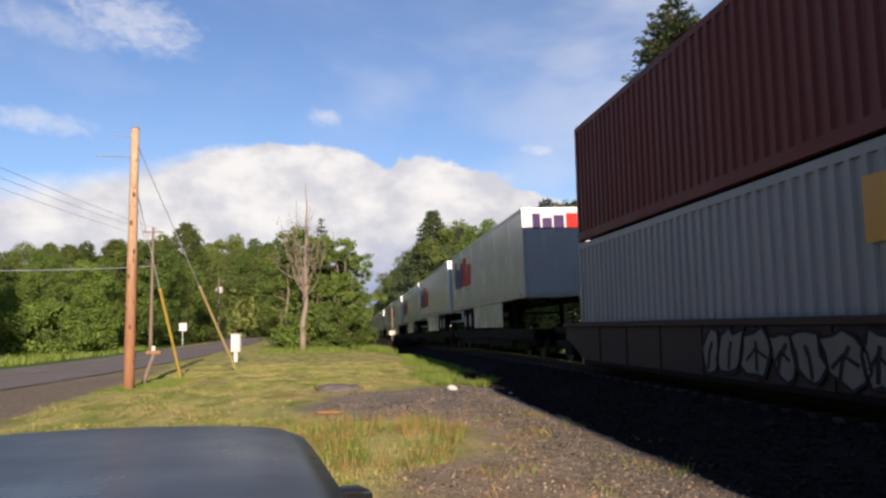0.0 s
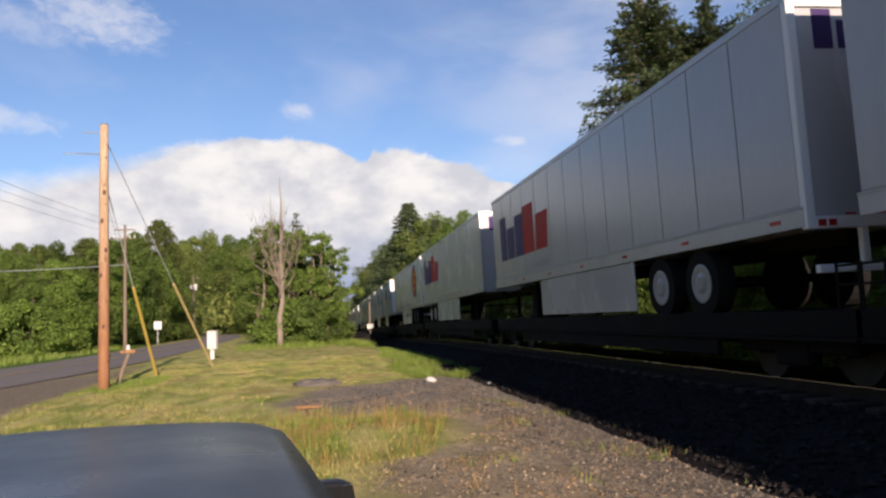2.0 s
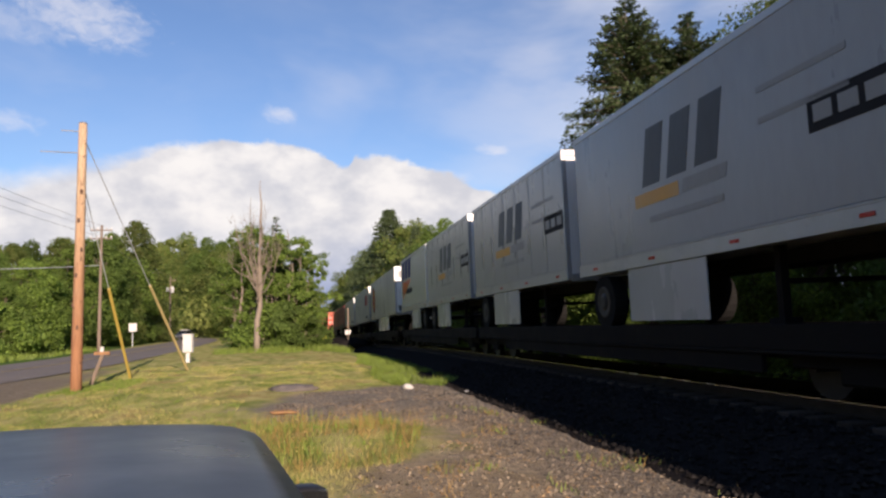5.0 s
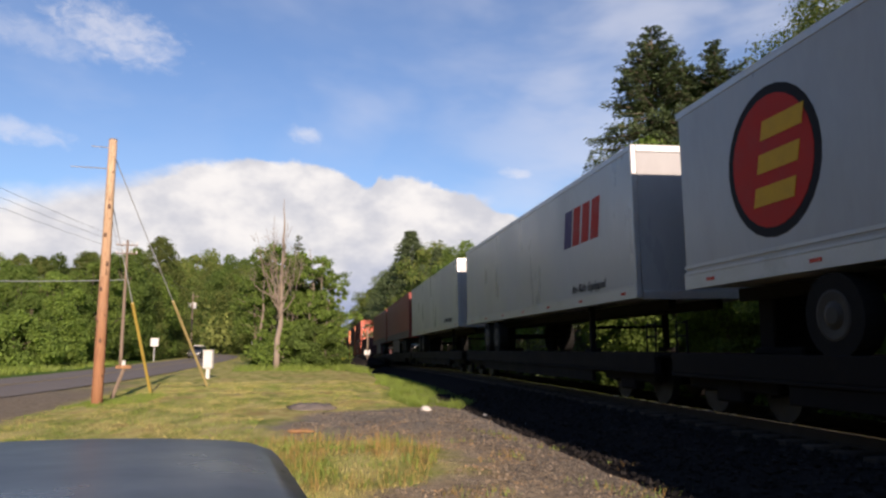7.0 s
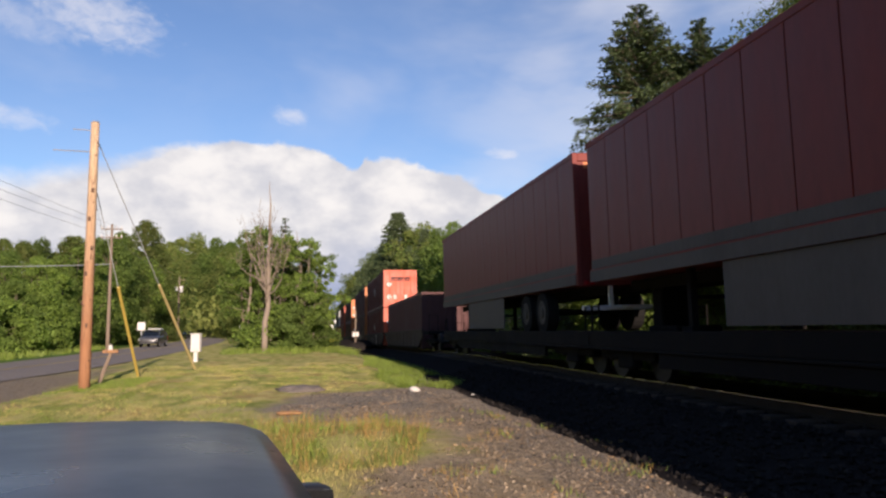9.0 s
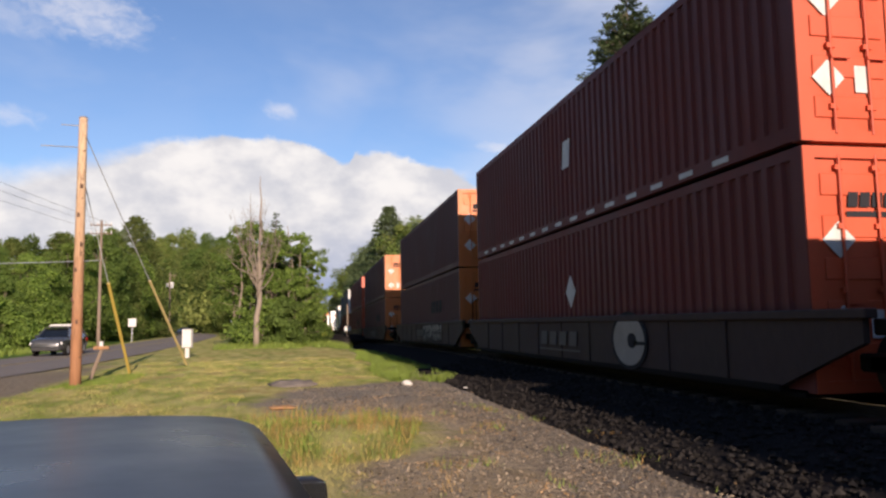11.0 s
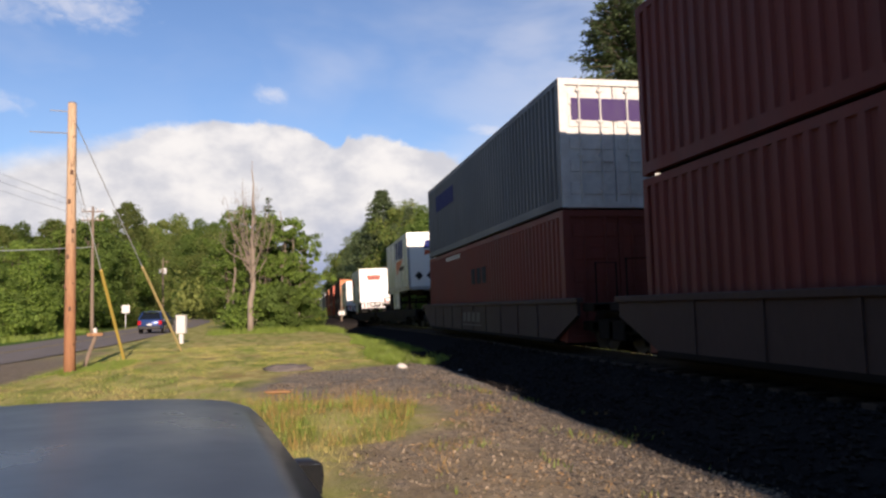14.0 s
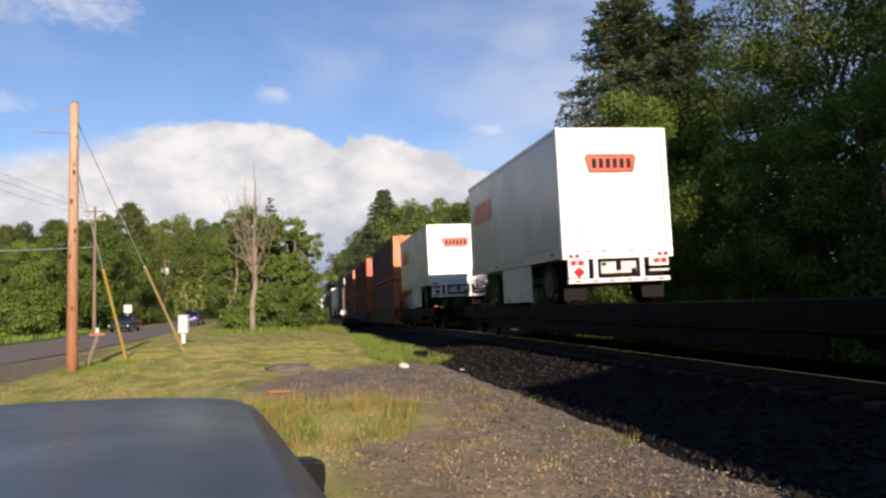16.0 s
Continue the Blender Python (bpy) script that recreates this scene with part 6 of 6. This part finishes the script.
def make_dead_tree():
    r = np.random.default_rng(8)
    t = empty("dead_tree", "tall bare dead tree with many thin grey-brown branches", "tree")
    bm = bmesh.new()
    limb(bm, (0, 0, -0.2), (0.25, 0, 9.0), 0.24, 0.085, r, 0.02, 8, 8)
    limb(bm, (0.25, 0, 8.8), (0.2, 0, 12.5), 0.10, 0.02, r, 0.02, 6, 5)
    part("trunk", bm, M["dead_wood"], t, smooth=True)
    spec = [(-2.1, 10.0, 2.4), (-1.7, 8.9, 2.0), (-1.3, 10.4, 3.2), (-0.9, 8.4, 1.8), (-0.5, 11.2, 4.5), (-0.25, 9.8, 3.0), (0.7, 10.6, 4.2), (0.95, 8.2, 2.6), (1.3, 9.3, 3.0), (1.6, 7.4, 2.2), (2.0, 8.3, 2.8), (-2.0, 7.2, 1.9), (-1.0, 7.0, 1.6), (0.5, 9.2, 3.4), (-0.6, 9.4, 2.4), (1.0, 6.9, 2.0)]
    for x, z, z0 in spec:
        bm = bmesh.new()
        yb = r.normal() * 0.8
        z0 = max(3.3, z0) + 1.5 * r.random()
        lean = 0.42 + 0.4 * r.random()
        mid = (x * lean, yb * 0.7, z0 + (z - z0) * 0.5)
        limb(bm, (0.05, 0, z0), mid, 0.05, 0.03, r, 0.08, 6, 4)
        limb(bm, mid, (x * 0.85, yb, z), 0.03, 0.008, r, 0.09, 5, 5)
        for q in range(15):
            s = 0.02 + 0.75 * r.random()
            a = np.array(mid) * (1 - s) + np.array((x, yb, z)) * s
            limb(bm, a, a + np.array([r.normal() * 0.42, r.normal() * 0.3, 0.25 + 0.6 * r.random()]), 0.013, 0.005, r, 0.1, 4, 2)
        part("branch", bm, M["dead_wood"], t, smooth=True)
    t.location = (-3.05, 55.6, 0)


# ---- grass and stones ----
def blades(name, n, area, h0, h1, mat, label, seed, width=0.009, keep=None):
    r = np.random.default_rng(seed)
    x0, x1, y0, y1 = area
    p = np.stack([r.uniform(x0, x1, n * 3), r.uniform(y0, y1, n * 3)], 1)
    d = np.array([noise.noise((a * 0.9, b * 0.9, seed)) + 0.35 * noise.noise((a * 3, b * 3, seed)) for a, b in p])
    ok = d > -0.05
    if keep is not None:
        ok &= np.array([keep(a, b) for a, b in p])
    p = p[ok][:n]
    n = len(p)
    z = np.array([ground_height(a, b) for a, b in p])
    h = r.uniform(h0, h1, n)
    a = r.uniform(0, 2 * math.pi, n)
    u = np.stack([np.cos(a), np.sin(a), 0 * a], 1) * width
    lean = np.stack([r.normal(size=n) * 0.22, r.normal(size=n) * 0.22, np.ones(n)], 1) * h[:, None]
    base = np.stack([p[:, 0], p[:, 1], z - 0.02], 1)
    q = np.stack([base - u, base + u, base + lean + u * 0.15, base + lean - u * 0.15], 1)
    return tagged(quads(name, q, M[mat]), label, "grass", kind="stuff")


def make_grass():
    clump = lambda a, b: ((a - 0.25) / 1.45) ** 2 + ((b - 11.0) / 2.9) ** 2 < 1 + 0.35 * noise.noise((a * 1.3, b, 2))
    blades("tall_grass", 2600, (-2.2, 2.2, 6.6, 14.4), 0.06, 0.21, "grass_blade", "tuft of tall green grass beside the gravel", 1, 0.006, clump)
    blades("dry_grass", 1900, (-2.2, 2.2, 6.6, 14.4), 0.08, 0.33, "rusty_blade", "tall rust-coloured dry grass stalks", 2, 0.004, clump)
    blades("tall_grass", 13000, (1.6, 4.6, 19.6, 46), 0.07, 0.24, "grass_blade", "long green grass along the track's edge", 3, 0.011, lambda a, b: a > 2.3 + 0.03 * (b - 19) + 0.7 * noise.noise((b * 0.4, 0, 1)) and a < 4.4 and b > 20.6 + 1.6 * noise.noise((a * 1.2, 3, 1)))
    blades("short_grass", 26000, (-7.2, 2.6, 7, 34), 0.025, 0.075, "grass_blade", "short mown grass on the verge", 4, 0.008, lambda a, b: a > -6.4 - 0.04 * (b - 15) and (a < 1.0 or b > 21) and not (a > -1.2 and 13.5 < b < 20))
    blades("short_grass", 26000, (-7.2, 2.6, 7, 36), 0.02, 0.07, "dry_blade", "short dry mown grass on the verge", 5, 0.008, lambda a, b: a > -6.4 - 0.04 * (b - 15) and (a < 1.0 or b > 21) and not (a > -1.2 and 13.5 < b < 20))
    blades("tall_grass", 3000, (-6.6, -4.6, 20.6, 24.6), 0.03, 0.13, "grass_blade", "green grass round a pole's foot", 6, 0.01)
    blades("field_grass", 9000, (-34, -15.5, 40, 75), 0.15, 0.45, "grass_blade", "rough green grass beyond the road", 7, 0.03, lambda a, b: a < road_x(b) - 4.4)
    near = lambda a, b: a < float(np.interp(b, [7.2, 9.2], [0.3, 1.4])) + 0.5 * noise.noise((a * 1.4, b * 1.4, 4))
    blades("short_grass", 9000, (-2.4, 1.9, 4.6, 10.5), 0.015, 0.06, "grass_blade", "short green grass beside the parked car", 14, 0.005, near)
    blades("short_grass", 8000, (-2.4, 1.9, 4.6, 10.5), 0.015, 0.055, "dry_blade", "short dry grass beside the parked car", 15, 0.005, near)
    blades("short_grass", 4000, (-2.4, 1.9, 4.6, 10.5), 0.015, 0.08, "rusty_blade", "short rust-coloured grass beside the parked car", 16, 0.004, near)
    weedy = lambda a, b: noise.noise((a * 1.1, b * 0.8, 8)) > 0.22
    blades("weed", 1500, (1.2, 4.3, 5.5, 14), 0.02, 0.10, "grass_blade", "sparse green weeds in the gravel", 12, 0.008, weedy)
    blades("weed", 1100, (1.2, 4.3, 5.5, 14), 0.02, 0.12, "rusty_blade", "sparse rust-coloured weeds in the gravel", 13, 0.006, weedy)
    blades("flowering_weed", 2500, (0.4, 3.6, 76, 100), 0.3, 0.9, "yellow_flower", "yellow flowering weeds beside the thicket", 9, 0.05)
    blades("tall_grass", 5000, (-5.8, 3.6, 52, 62), 0.15, 0.5, "grass_blade", "rough grass at the foot of the thicket", 10, 0.02)


def make_stones():
    """Loose gravel and ballast stones."""
    r = np.random.default_rng(17)
    base = np.array([(1, 0, 0), (-1, 0, 0), (0, 1, 0), (0, -1, 0), (0, 0, 1), (0, 0, -1)], float)
    faces = [(0, 2, 4), (2, 1, 4), (1, 3, 4), (3, 0, 4), (2, 0, 5), (1, 2, 5), (3, 1, 5), (0, 3, 5)]

    def scatter(name, n, area, s0, s1, label, height, keep):
        x = r.uniform(area[0], area[1], n)
        y = area[2] + (area[3] - area[2]) * r.random(n) ** 1.5
        vs, fs = [], []
        for a, b in zip(x, y):
            if not keep(a, b):
                continue
            s = s0 + (s1 - s0) * r.random() ** 2.5
            v = base * (1 + 0.35 * r.normal(size=(6, 3))) * s * np.array([1, 1, 0.7])
            t = r.random() * 6.28
            c, q = math.cos(t), math.sin(t)
            v = v @ np.array([[c, q, 0], [-q, c, 0], [0, 0, 1]]) + np.array([a, b, height(a, b) + s * 0.3])
            o = len(vs)
            vs += v.tolist()
            fs += [(o + i, o + j, o + k) for i, j, k in faces]
        me = bpy.data.meshes.new(name)
        me.from_pydata(vs, [], fs)
        tagged(link(name, me, M[{"gravel": "stone", "dark_gravel": "dark_stone", "wood_chips": "wood_chip"}.get(name, "ballast_stone")]), label, "gravel", kind="stuff")

    open_ground = lambda a, b: (a > float(np.interp(b, [7.6, 9.4, 14, 20], [0.35, 1.65, 1.65, 3.1])) + 0.4 * noise.noise((a, b, 0))) or (a > -0.8 and 13.6 < b < 19.8)
    stony = lambda a, b: open_ground(a, b) and (a > 2.6 or noise.noise((a * 1.3, b * 1.1, 6)) > -0.1)
    scatter("gravel", 26000, (-0.5, 4.6, 3.5, 22), 0.005, 0.021, "loose brown and grey gravel stones", ground_height, stony)
    scatter("dark_gravel", 17000, (-0.5, 4.6, 3.5, 22), 0.006, 0.026, "dark grey stones spilled from the ballast", ground_height, lambda a, b: open_ground(a, b) and a + 0.9 * noise.noise((a * 0.8, b * 0.6, 2)) > (2.4 if b < 13 else 0.0))
    scatter("wood_chips", 8000, (0.4, 4.2, 3.5, 17), 0.004, 0.018, "orange-brown chips and dead leaves on the gravel", ground_height, lambda a, b: open_ground(a, b) and noise.noise((a * 1.6, b * 1.2, 9)) > 0.02)

    def shoulder(a, b):
        return float(np.interp(a - TRACK_X, [-3.6, -3.3, -2.8, -2.5, -2.0, -1.6, -0.9], [-0.03, 0.012, 0.05, 0.13, 0.30, 0.40, 0.43]))

    # stones in the shade-darkened ballast colour
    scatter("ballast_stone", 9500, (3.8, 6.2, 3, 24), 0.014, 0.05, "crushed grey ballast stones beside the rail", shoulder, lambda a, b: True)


# ---- cars ----
CARPAINT = {
    "midnight": material("midnight_paint", (0.013, 0.0135, 0.017), 0.3, spec=0.33, metal=0.0, vary=0.08, scale=1, grime=0.06, grime_colour=(0.06, 0.058, 0.055)),
    "blue": material("blue_paint", (0.02, 0.05, 0.16), 0.3, metal=0.3, vary=0.05, scale=1, coat=0.8),
    "charcoal": material("charcoal_paint", (0.02, 0.022, 0.025), 0.3, metal=0.3, vary=0.05, scale=1, coat=0.8),
    "graphite": material("graphite_paint", (0.09, 0.092, 0.095), 0.3, metal=0.5, vary=0.05, scale=1, coat=0.7),
    "glass": material("car_glass", (0.008, 0.01, 0.012), 0.06, vary=0.02, coat=0.5),
    "trim": material("car_trim", (0.015, 0.015, 0.016), 0.5, vary=0.1),
    "lamp": material("head_lamp", (0.7, 0.7, 0.68), 0.1, vary=0.03, coat=0.6),
    "tail": material("tail_lamp", (0.4, 0.01, 0.012), 0.15, vary=0.03, coat=0.6),
    "chrome": material("chrome", (0.6, 0.6, 0.6), 0.15, metal=1.0, vary=0.05),
}


def lathe_sections(bm, secs, closed=True):
    """Skins a row of equal-length rings."""
    rings = [[bm.verts.new(p) for p in s] for s in secs]
    n = len(rings[0])
    for a, b in zip(rings, rings[1:]):
        for j in range(n if closed else n - 1):
            bm.faces.new((a[j], a[(j + 1) % n], b[(j + 1) % n], b[j]))
    bm.faces.new(rings[0][::-1])
    bm.faces.new(rings[-1])
    return bm


def car(name, label, paint, L, W, body, cabin, wheel_r=0.33, tall=False, front_lamps=True):
    """A car, its rear bumper at y = 0 and its front at y = L. body: rows (y, half width, z low, z belt). cabin: y of the foot and top of the rear glass,
    top and foot of the windscreen, with the heights of belt and roof and the half widths there."""
    c = empty(name, label, "car")
    p = CARPAINT[paint]
    bm = bmesh.new()
    secs = []
    for y, w, z0, z1 in body:
        h = z1 - z0
        half = [(w * 0.86, z0), (w * 0.97, z0 + 0.12 * h), (w, z0 + 0.45 * h), (w * 0.985, z0 + 0.72 * h), (w * 0.93, z1 - 0.03), (w * 0.80, z1), (w * 0.4, z1 + 0.015)]
        secs.append([(x, y, z) for x, z in half] + [(-x, y, z) for x, z in half[::-1]])
    lathe_sections(bm, secs)
    part("body", bm, p, c, smooth=True)
    yr0, yr1, yf1, yf0, zb, zr, wb, wr = cabin
    # glasshouse: dark glass block with painted roof and pillars
    bm = bmesh.new()
    g = 0.015
    q = [[(-wb + g, yr0, zb), (wb - g, yr0, zb), (wr - 0.06, yr1 + 0.03, zr - 0.12), (-wr + 0.06, yr1 + 0.03, zr - 0.12)], [(-wb + g, yf0, zb), (wb - g, yf0, zb), (wr - 0.06, yf1 - 0.03, zr - 0.12), (-wr + 0.06, yf1 - 0.03, zr - 0.12)]]
    a = [bm.verts.new(v) for v in q[0]]
    b = [bm.verts.new(v) for v in q[1]]
    for f in ((a[0], a[1], a[2], a[3]), (b[3], b[2], b[1], b[0]), (a[0], a[3], b[3], b[0]), (a[1], b[1], b[2], a[2]), (a[3], a[2], b[2], b[3]), (a[0], b[0], b[1], a[1])):
        bm.faces.new(f)
    part("window_glass", bm, CARPAINT["glass"], c)
    bm = bmesh.new()
    ny, nx = 14, 20
    grid = []
    for i in range(ny + 1):
        t = i / ny
        y = yr1 - 0.05 + (yf1 - yr1 + 0.1) * t
        row = []
        for j in range(nx + 1):
            u = -1 + 2 * j / nx
            drop = 0.022 * u * u + 0.022 * abs(u) ** 14 + 0.014 * (2 * t - 1) ** 2 + 0.012 * (2 * t - 1) ** 16
            bow = 0.03 * (1 - u * u) * (1 if t > 0.5 else -1) * abs(2 * t - 1)
            row.append(bm.verts.new((u * (wr + 0.02) * (1 - 0.03 * (2 * t - 1) ** 6), y + bow, zr - drop)))
        grid.append(row)
    for r0, r1 in zip(grid, grid[1:]):
        for j in range(nx):
            bm.faces.new((r0[j], r0[j + 1], r1[j + 1], r1[j]))
    ext = bmesh.ops.extrude_face_region(bm, geom=bm.faces[:])
    for v in [e for e in ext["geom"] if isinstance(e, bmesh.types.BMVert)]:
        v.co.z -= 0.035
    roof = part("roof", bm, p, c, smooth=True)
    for sx in (-1, 1):
        bm = bmesh.new()
        tube(bm, [(sx * (wr * 0.95), yr1, zr - 0.125), (sx * (wr - 0.0), yr1 + 0.35, zr - 0.09), (sx * (wr + 0.012), (yr1 + yf1) / 2, zr - 0.08), (sx * (wr - 0.0), yf1 - 0.35, zr - 0.09), (sx * (wr * 0.95), yf1, zr - 0.13)], [0.009] * 5, 6)
        part("roof_trim", bm, CARPAINT["trim"], roof)
        for (ya, yb_, th) in ((yf1, yf0, 0.045), (yr1, yr0, 0.06)):
            bm = bmesh.new()
            tube(bm, [(sx * (wr - 0.05), ya, zr - 0.12), (sx * (wb - 0.01), yb_, zb - 0.01)], [th, th * 1.1], 6)
            part("pillar", bm, p, c)
        bm = bmesh.new()
        ym = (yr1 + yf1) / 2
        tube(bm, [(sx * (wr - 0.005), ym, zr - 0.07), (sx * (wb - 0.005), ym + 0.05, zb)], [0.035, 0.04], 6)
        part("pillar", bm, CARPAINT["trim"], c)
        bm = bmesh.new()
        secs = []
        mx, my, mz = sx * (wb + 0.15), yf0 - 0.38, zb + 0.05
        for k, s in ((-0.06, 0.85), (-0.02, 1.0), (0.06, 0.9), (0.12, 0.5)):
            secs.append([(mx + 0.095 * s * math.copysign(abs(math.cos(t)) ** 0.6, math.cos(t)), my + k, mz + 0.068 * s * math.copysign(abs(math.sin(t)) ** 0.6, math.sin(t))) for t in [2 * math.pi * i / 16 for i in range(16)]])
        lathe_sections(bm, secs)
        box(bm, min(sx * (wb - 0.03), mx), max(sx * (wb - 0.03), mx), my - 0.02, my + 0.05, mz - 0.05, mz - 0.02)
        mir = part("wing_mirror", bm, CARPAINT["trim"], c, smooth=True)
        part("mirror_glass", boxes((mx - 0.08, mx + 0.08, my - 0.066, my - 0.061, mz - 0.055, mz + 0.055)), CARPAINT["glass"], mir)
        part("head_lamp", boxes((min(sx * W * 0.32, sx * W * 0.46), max(sx * W * 0.32, sx * W * 0.46), L - 0.17, L - 0.07, body[-2][3] - 0.22, body[-2][3] - 0.06), bevel=0.02), CARPAINT["lamp"], c)
        part("tail_lamp", boxes((min(sx * W * 0.34, sx * W * 0.47), max(sx * W * 0.34, sx * W * 0.47), -0.02, 0.1, body[1][3] - (0.42 if tall else 0.24), body[1][3] - 0.1), bevel=0.02), CARPAINT["tail"], c)
        for y in (L * 0.19, L * 0.80):
            bm = bmesh.new()
            disc(bm, sx * (W / 2 - 0.01) - (0.2 if sx > 0 else 0), y, wheel_r, wheel_r, 0.2, 22)
            t = part("wheel", bm, M["tyre"], c)
            bm = bmesh.new()
            disc(bm, sx * (W / 2 - 0.002) - (0.02 if sx > 0 else 0), y, wheel_r, wheel_r * 0.66, 0.02, 16)
            part("rim", bm, M["hub"], t)
    part("bumper", boxes((-W * 0.42, W * 0.42, -0.05, 0.12, 0.36, 0.58), bevel=0.03), CARPAINT["trim"] if tall else p, c)
    part("bumper", boxes((-W * 0.40, W * 0.40, L - 0.14, L + 0.03, 0.3, 0.52), bevel=0.03), CARPAINT["trim"] if tall else p, c)
    part("grille", boxes((-W * 0.24, W * 0.24, L - 0.08, L - 0.01, 0.52, 0.66), bevel=0.01), CARPAINT["chrome"], c)
    part("number_plate", boxes((-0.16, 0.16, -0.07, -0.05, 0.62 if tall else 0.5, 0.76 if tall else 0.62)), M["white_paint"], c)
    return c


SEDAN = [(0.0, 0.72, 0.40, 0.86), (0.12, 0.80, 0.28, 0.98), (0.6, 0.86, 0.22, 1.0), (1.5, 0.88, 0.20, 0.96), (2.9, 0.88, 0.20, 0.94), (3.3, 0.87, 0.20, 0.93), (4.2, 0.83, 0.22, 0.78), (4.5, 0.74, 0.28, 0.66), (4.58, 0.6, 0.34, 0.56)]
WAGON = [(0.0, 0.80, 0.45, 1.0), (0.08, 0.88, 0.34, 1.08), (0.8, 0.92, 0.30, 1.10), (2.0, 0.93, 0.28, 1.08), (3.3, 0.93, 0.28, 1.07), (3.6, 0.92, 0.28, 1.06), (4.4, 0.89, 0.30, 0.98), (4.65, 0.8, 0.34, 0.86), (4.72, 0.66, 0.4, 0.7)]
DRIVEN = []


def make_cars():
    own = car("parked_car", "dark midnight-blue hatchback car parked on the verge", "midnight", 4.58, 1.66, [(y, w * 0.93, a, z - 0.05) for y, w, a, z in SEDAN], (0.08, 0.40, 2.36, 3.15, 0.91, 1.352, 0.68, 0.60))
    # its roof's far corner lies ahead and a little left of the standing place
    a = radians(7.9)
    lx, ly = 0.422, -0.104
    own.matrix_basis = pose(-(lx * math.cos(a) - ly * math.sin(a)), -(lx * math.sin(a) + ly * math.cos(a)), 0, 0, 0, 7.9)
    suv = car("silver_car", "grey estate car with a pale bonnet driving towards us", "graphite", 4.72, 1.86, WAGON, (0.18, 0.55, 2.9, 3.6, 1.06, 1.68, 0.86, 0.70), 0.36, tall=True)
    part("roof_rack", boxes((-0.6, 0.6, 1.2, 2.3, 1.70, 1.80), (-0.55, -0.5, 0.9, 2.6, 1.67, 1.72), (0.5, 0.55, 0.9, 2.6, 1.67, 1.72), bevel=0.02), M["white_paint"], suv)
    blue = car("blue_car", "dark blue estate car driving away", "blue", 4.72, 1.86, WAGON, (0.18, 0.55, 2.9, 3.6, 1.06, 1.70, 0.86, 0.70), 0.36, tall=True)
    dark = car("dark_car", "small black saloon car driving towards us", "charcoal", 4.58, 1.76, SEDAN, (0.48, 1.10, 2.36, 3.15, 0.96, 1.42, 0.76, 0.60))

    def lane(off, y):
        x = np.mean([road_x(y + d) for d in np.linspace(-12, 12, 9)])
        slope = (road_x(y + 12) - road_x(y - 12)) / 24
        return x + off, -math.degrees(math.atan(slope))

    times = [0, 1, 2, 3, 4, 5, 6, 7, 8, 9, 10, 11, 12, 13, 14, 15, 16]
    for thing, off, y_at, turn in ((suv, -1.5, lambda t: 81 - 15.3 * (t - 9), 180), (blue, 2.0, lambda t: 29.6 + 15.2 * (t - 12), 0), (dark, -1.5, lambda t: 72.5 - 13.2 * (t - 16), 180)):
        rows = []
        for t in times:
            y = y_at(t)
            x, yaw = lane(off, y)
            rows.append((t, pose(x, y, 0.03, 0, 0, turn - yaw)))
        DRIVEN.append((thing, rows))


def far_wood():
    """The woods on the skyline."""
    r = np.random.default_rng(44)
    c, rad = [], []
    for i in range(420):
        az = r.uniform(-48, 1.5)
        d = r.uniform(150, 240)
        h = r.uniform(4, 13) * (0.9 + 0.2 * math.sin(az * 0.9))
        c.append((d * math.sin(radians(az)), d * math.cos(radians(az)), h * r.random() ** 0.5))
        rad.append(r.uniform(1.6, 3.4))
    for i in range(160):
        y = r.uniform(60, 330)
        c.append((r.uniform(14, 30), y, r.uniform(0.5, 8)))
        rad.append(r.uniform(1.5, 2.8))
    c, rad = np.array(c), np.array(rad)
    tagged(quads("woodland", leaf_quads(c, rad, 34000, 0.42, r), M["leaf_olive"]), "distant mixed green woodland on the skyline", "woodland", kind="stuff")


make_poles()
make_roadside()
make_dead_tree()
make_cars()
far_wood()
make_grass()
make_stones()


# ---- what moves ----
def motions():
    for thing, y, z, lean in TRAIN:
        rows = []
        for t in range(17):
            q = y - V * t
            slope = math.degrees(math.atan((dip(q + 14) - dip(q + 2)) / 12))
            rows.append((t, pose(TRACK_X, q, RAIL_Z + z + dip(q), slope, lean, 0)))
        walk(thing, rows)
    for thing, rows in DRIVEN:
        walk(thing, rows)


motions()
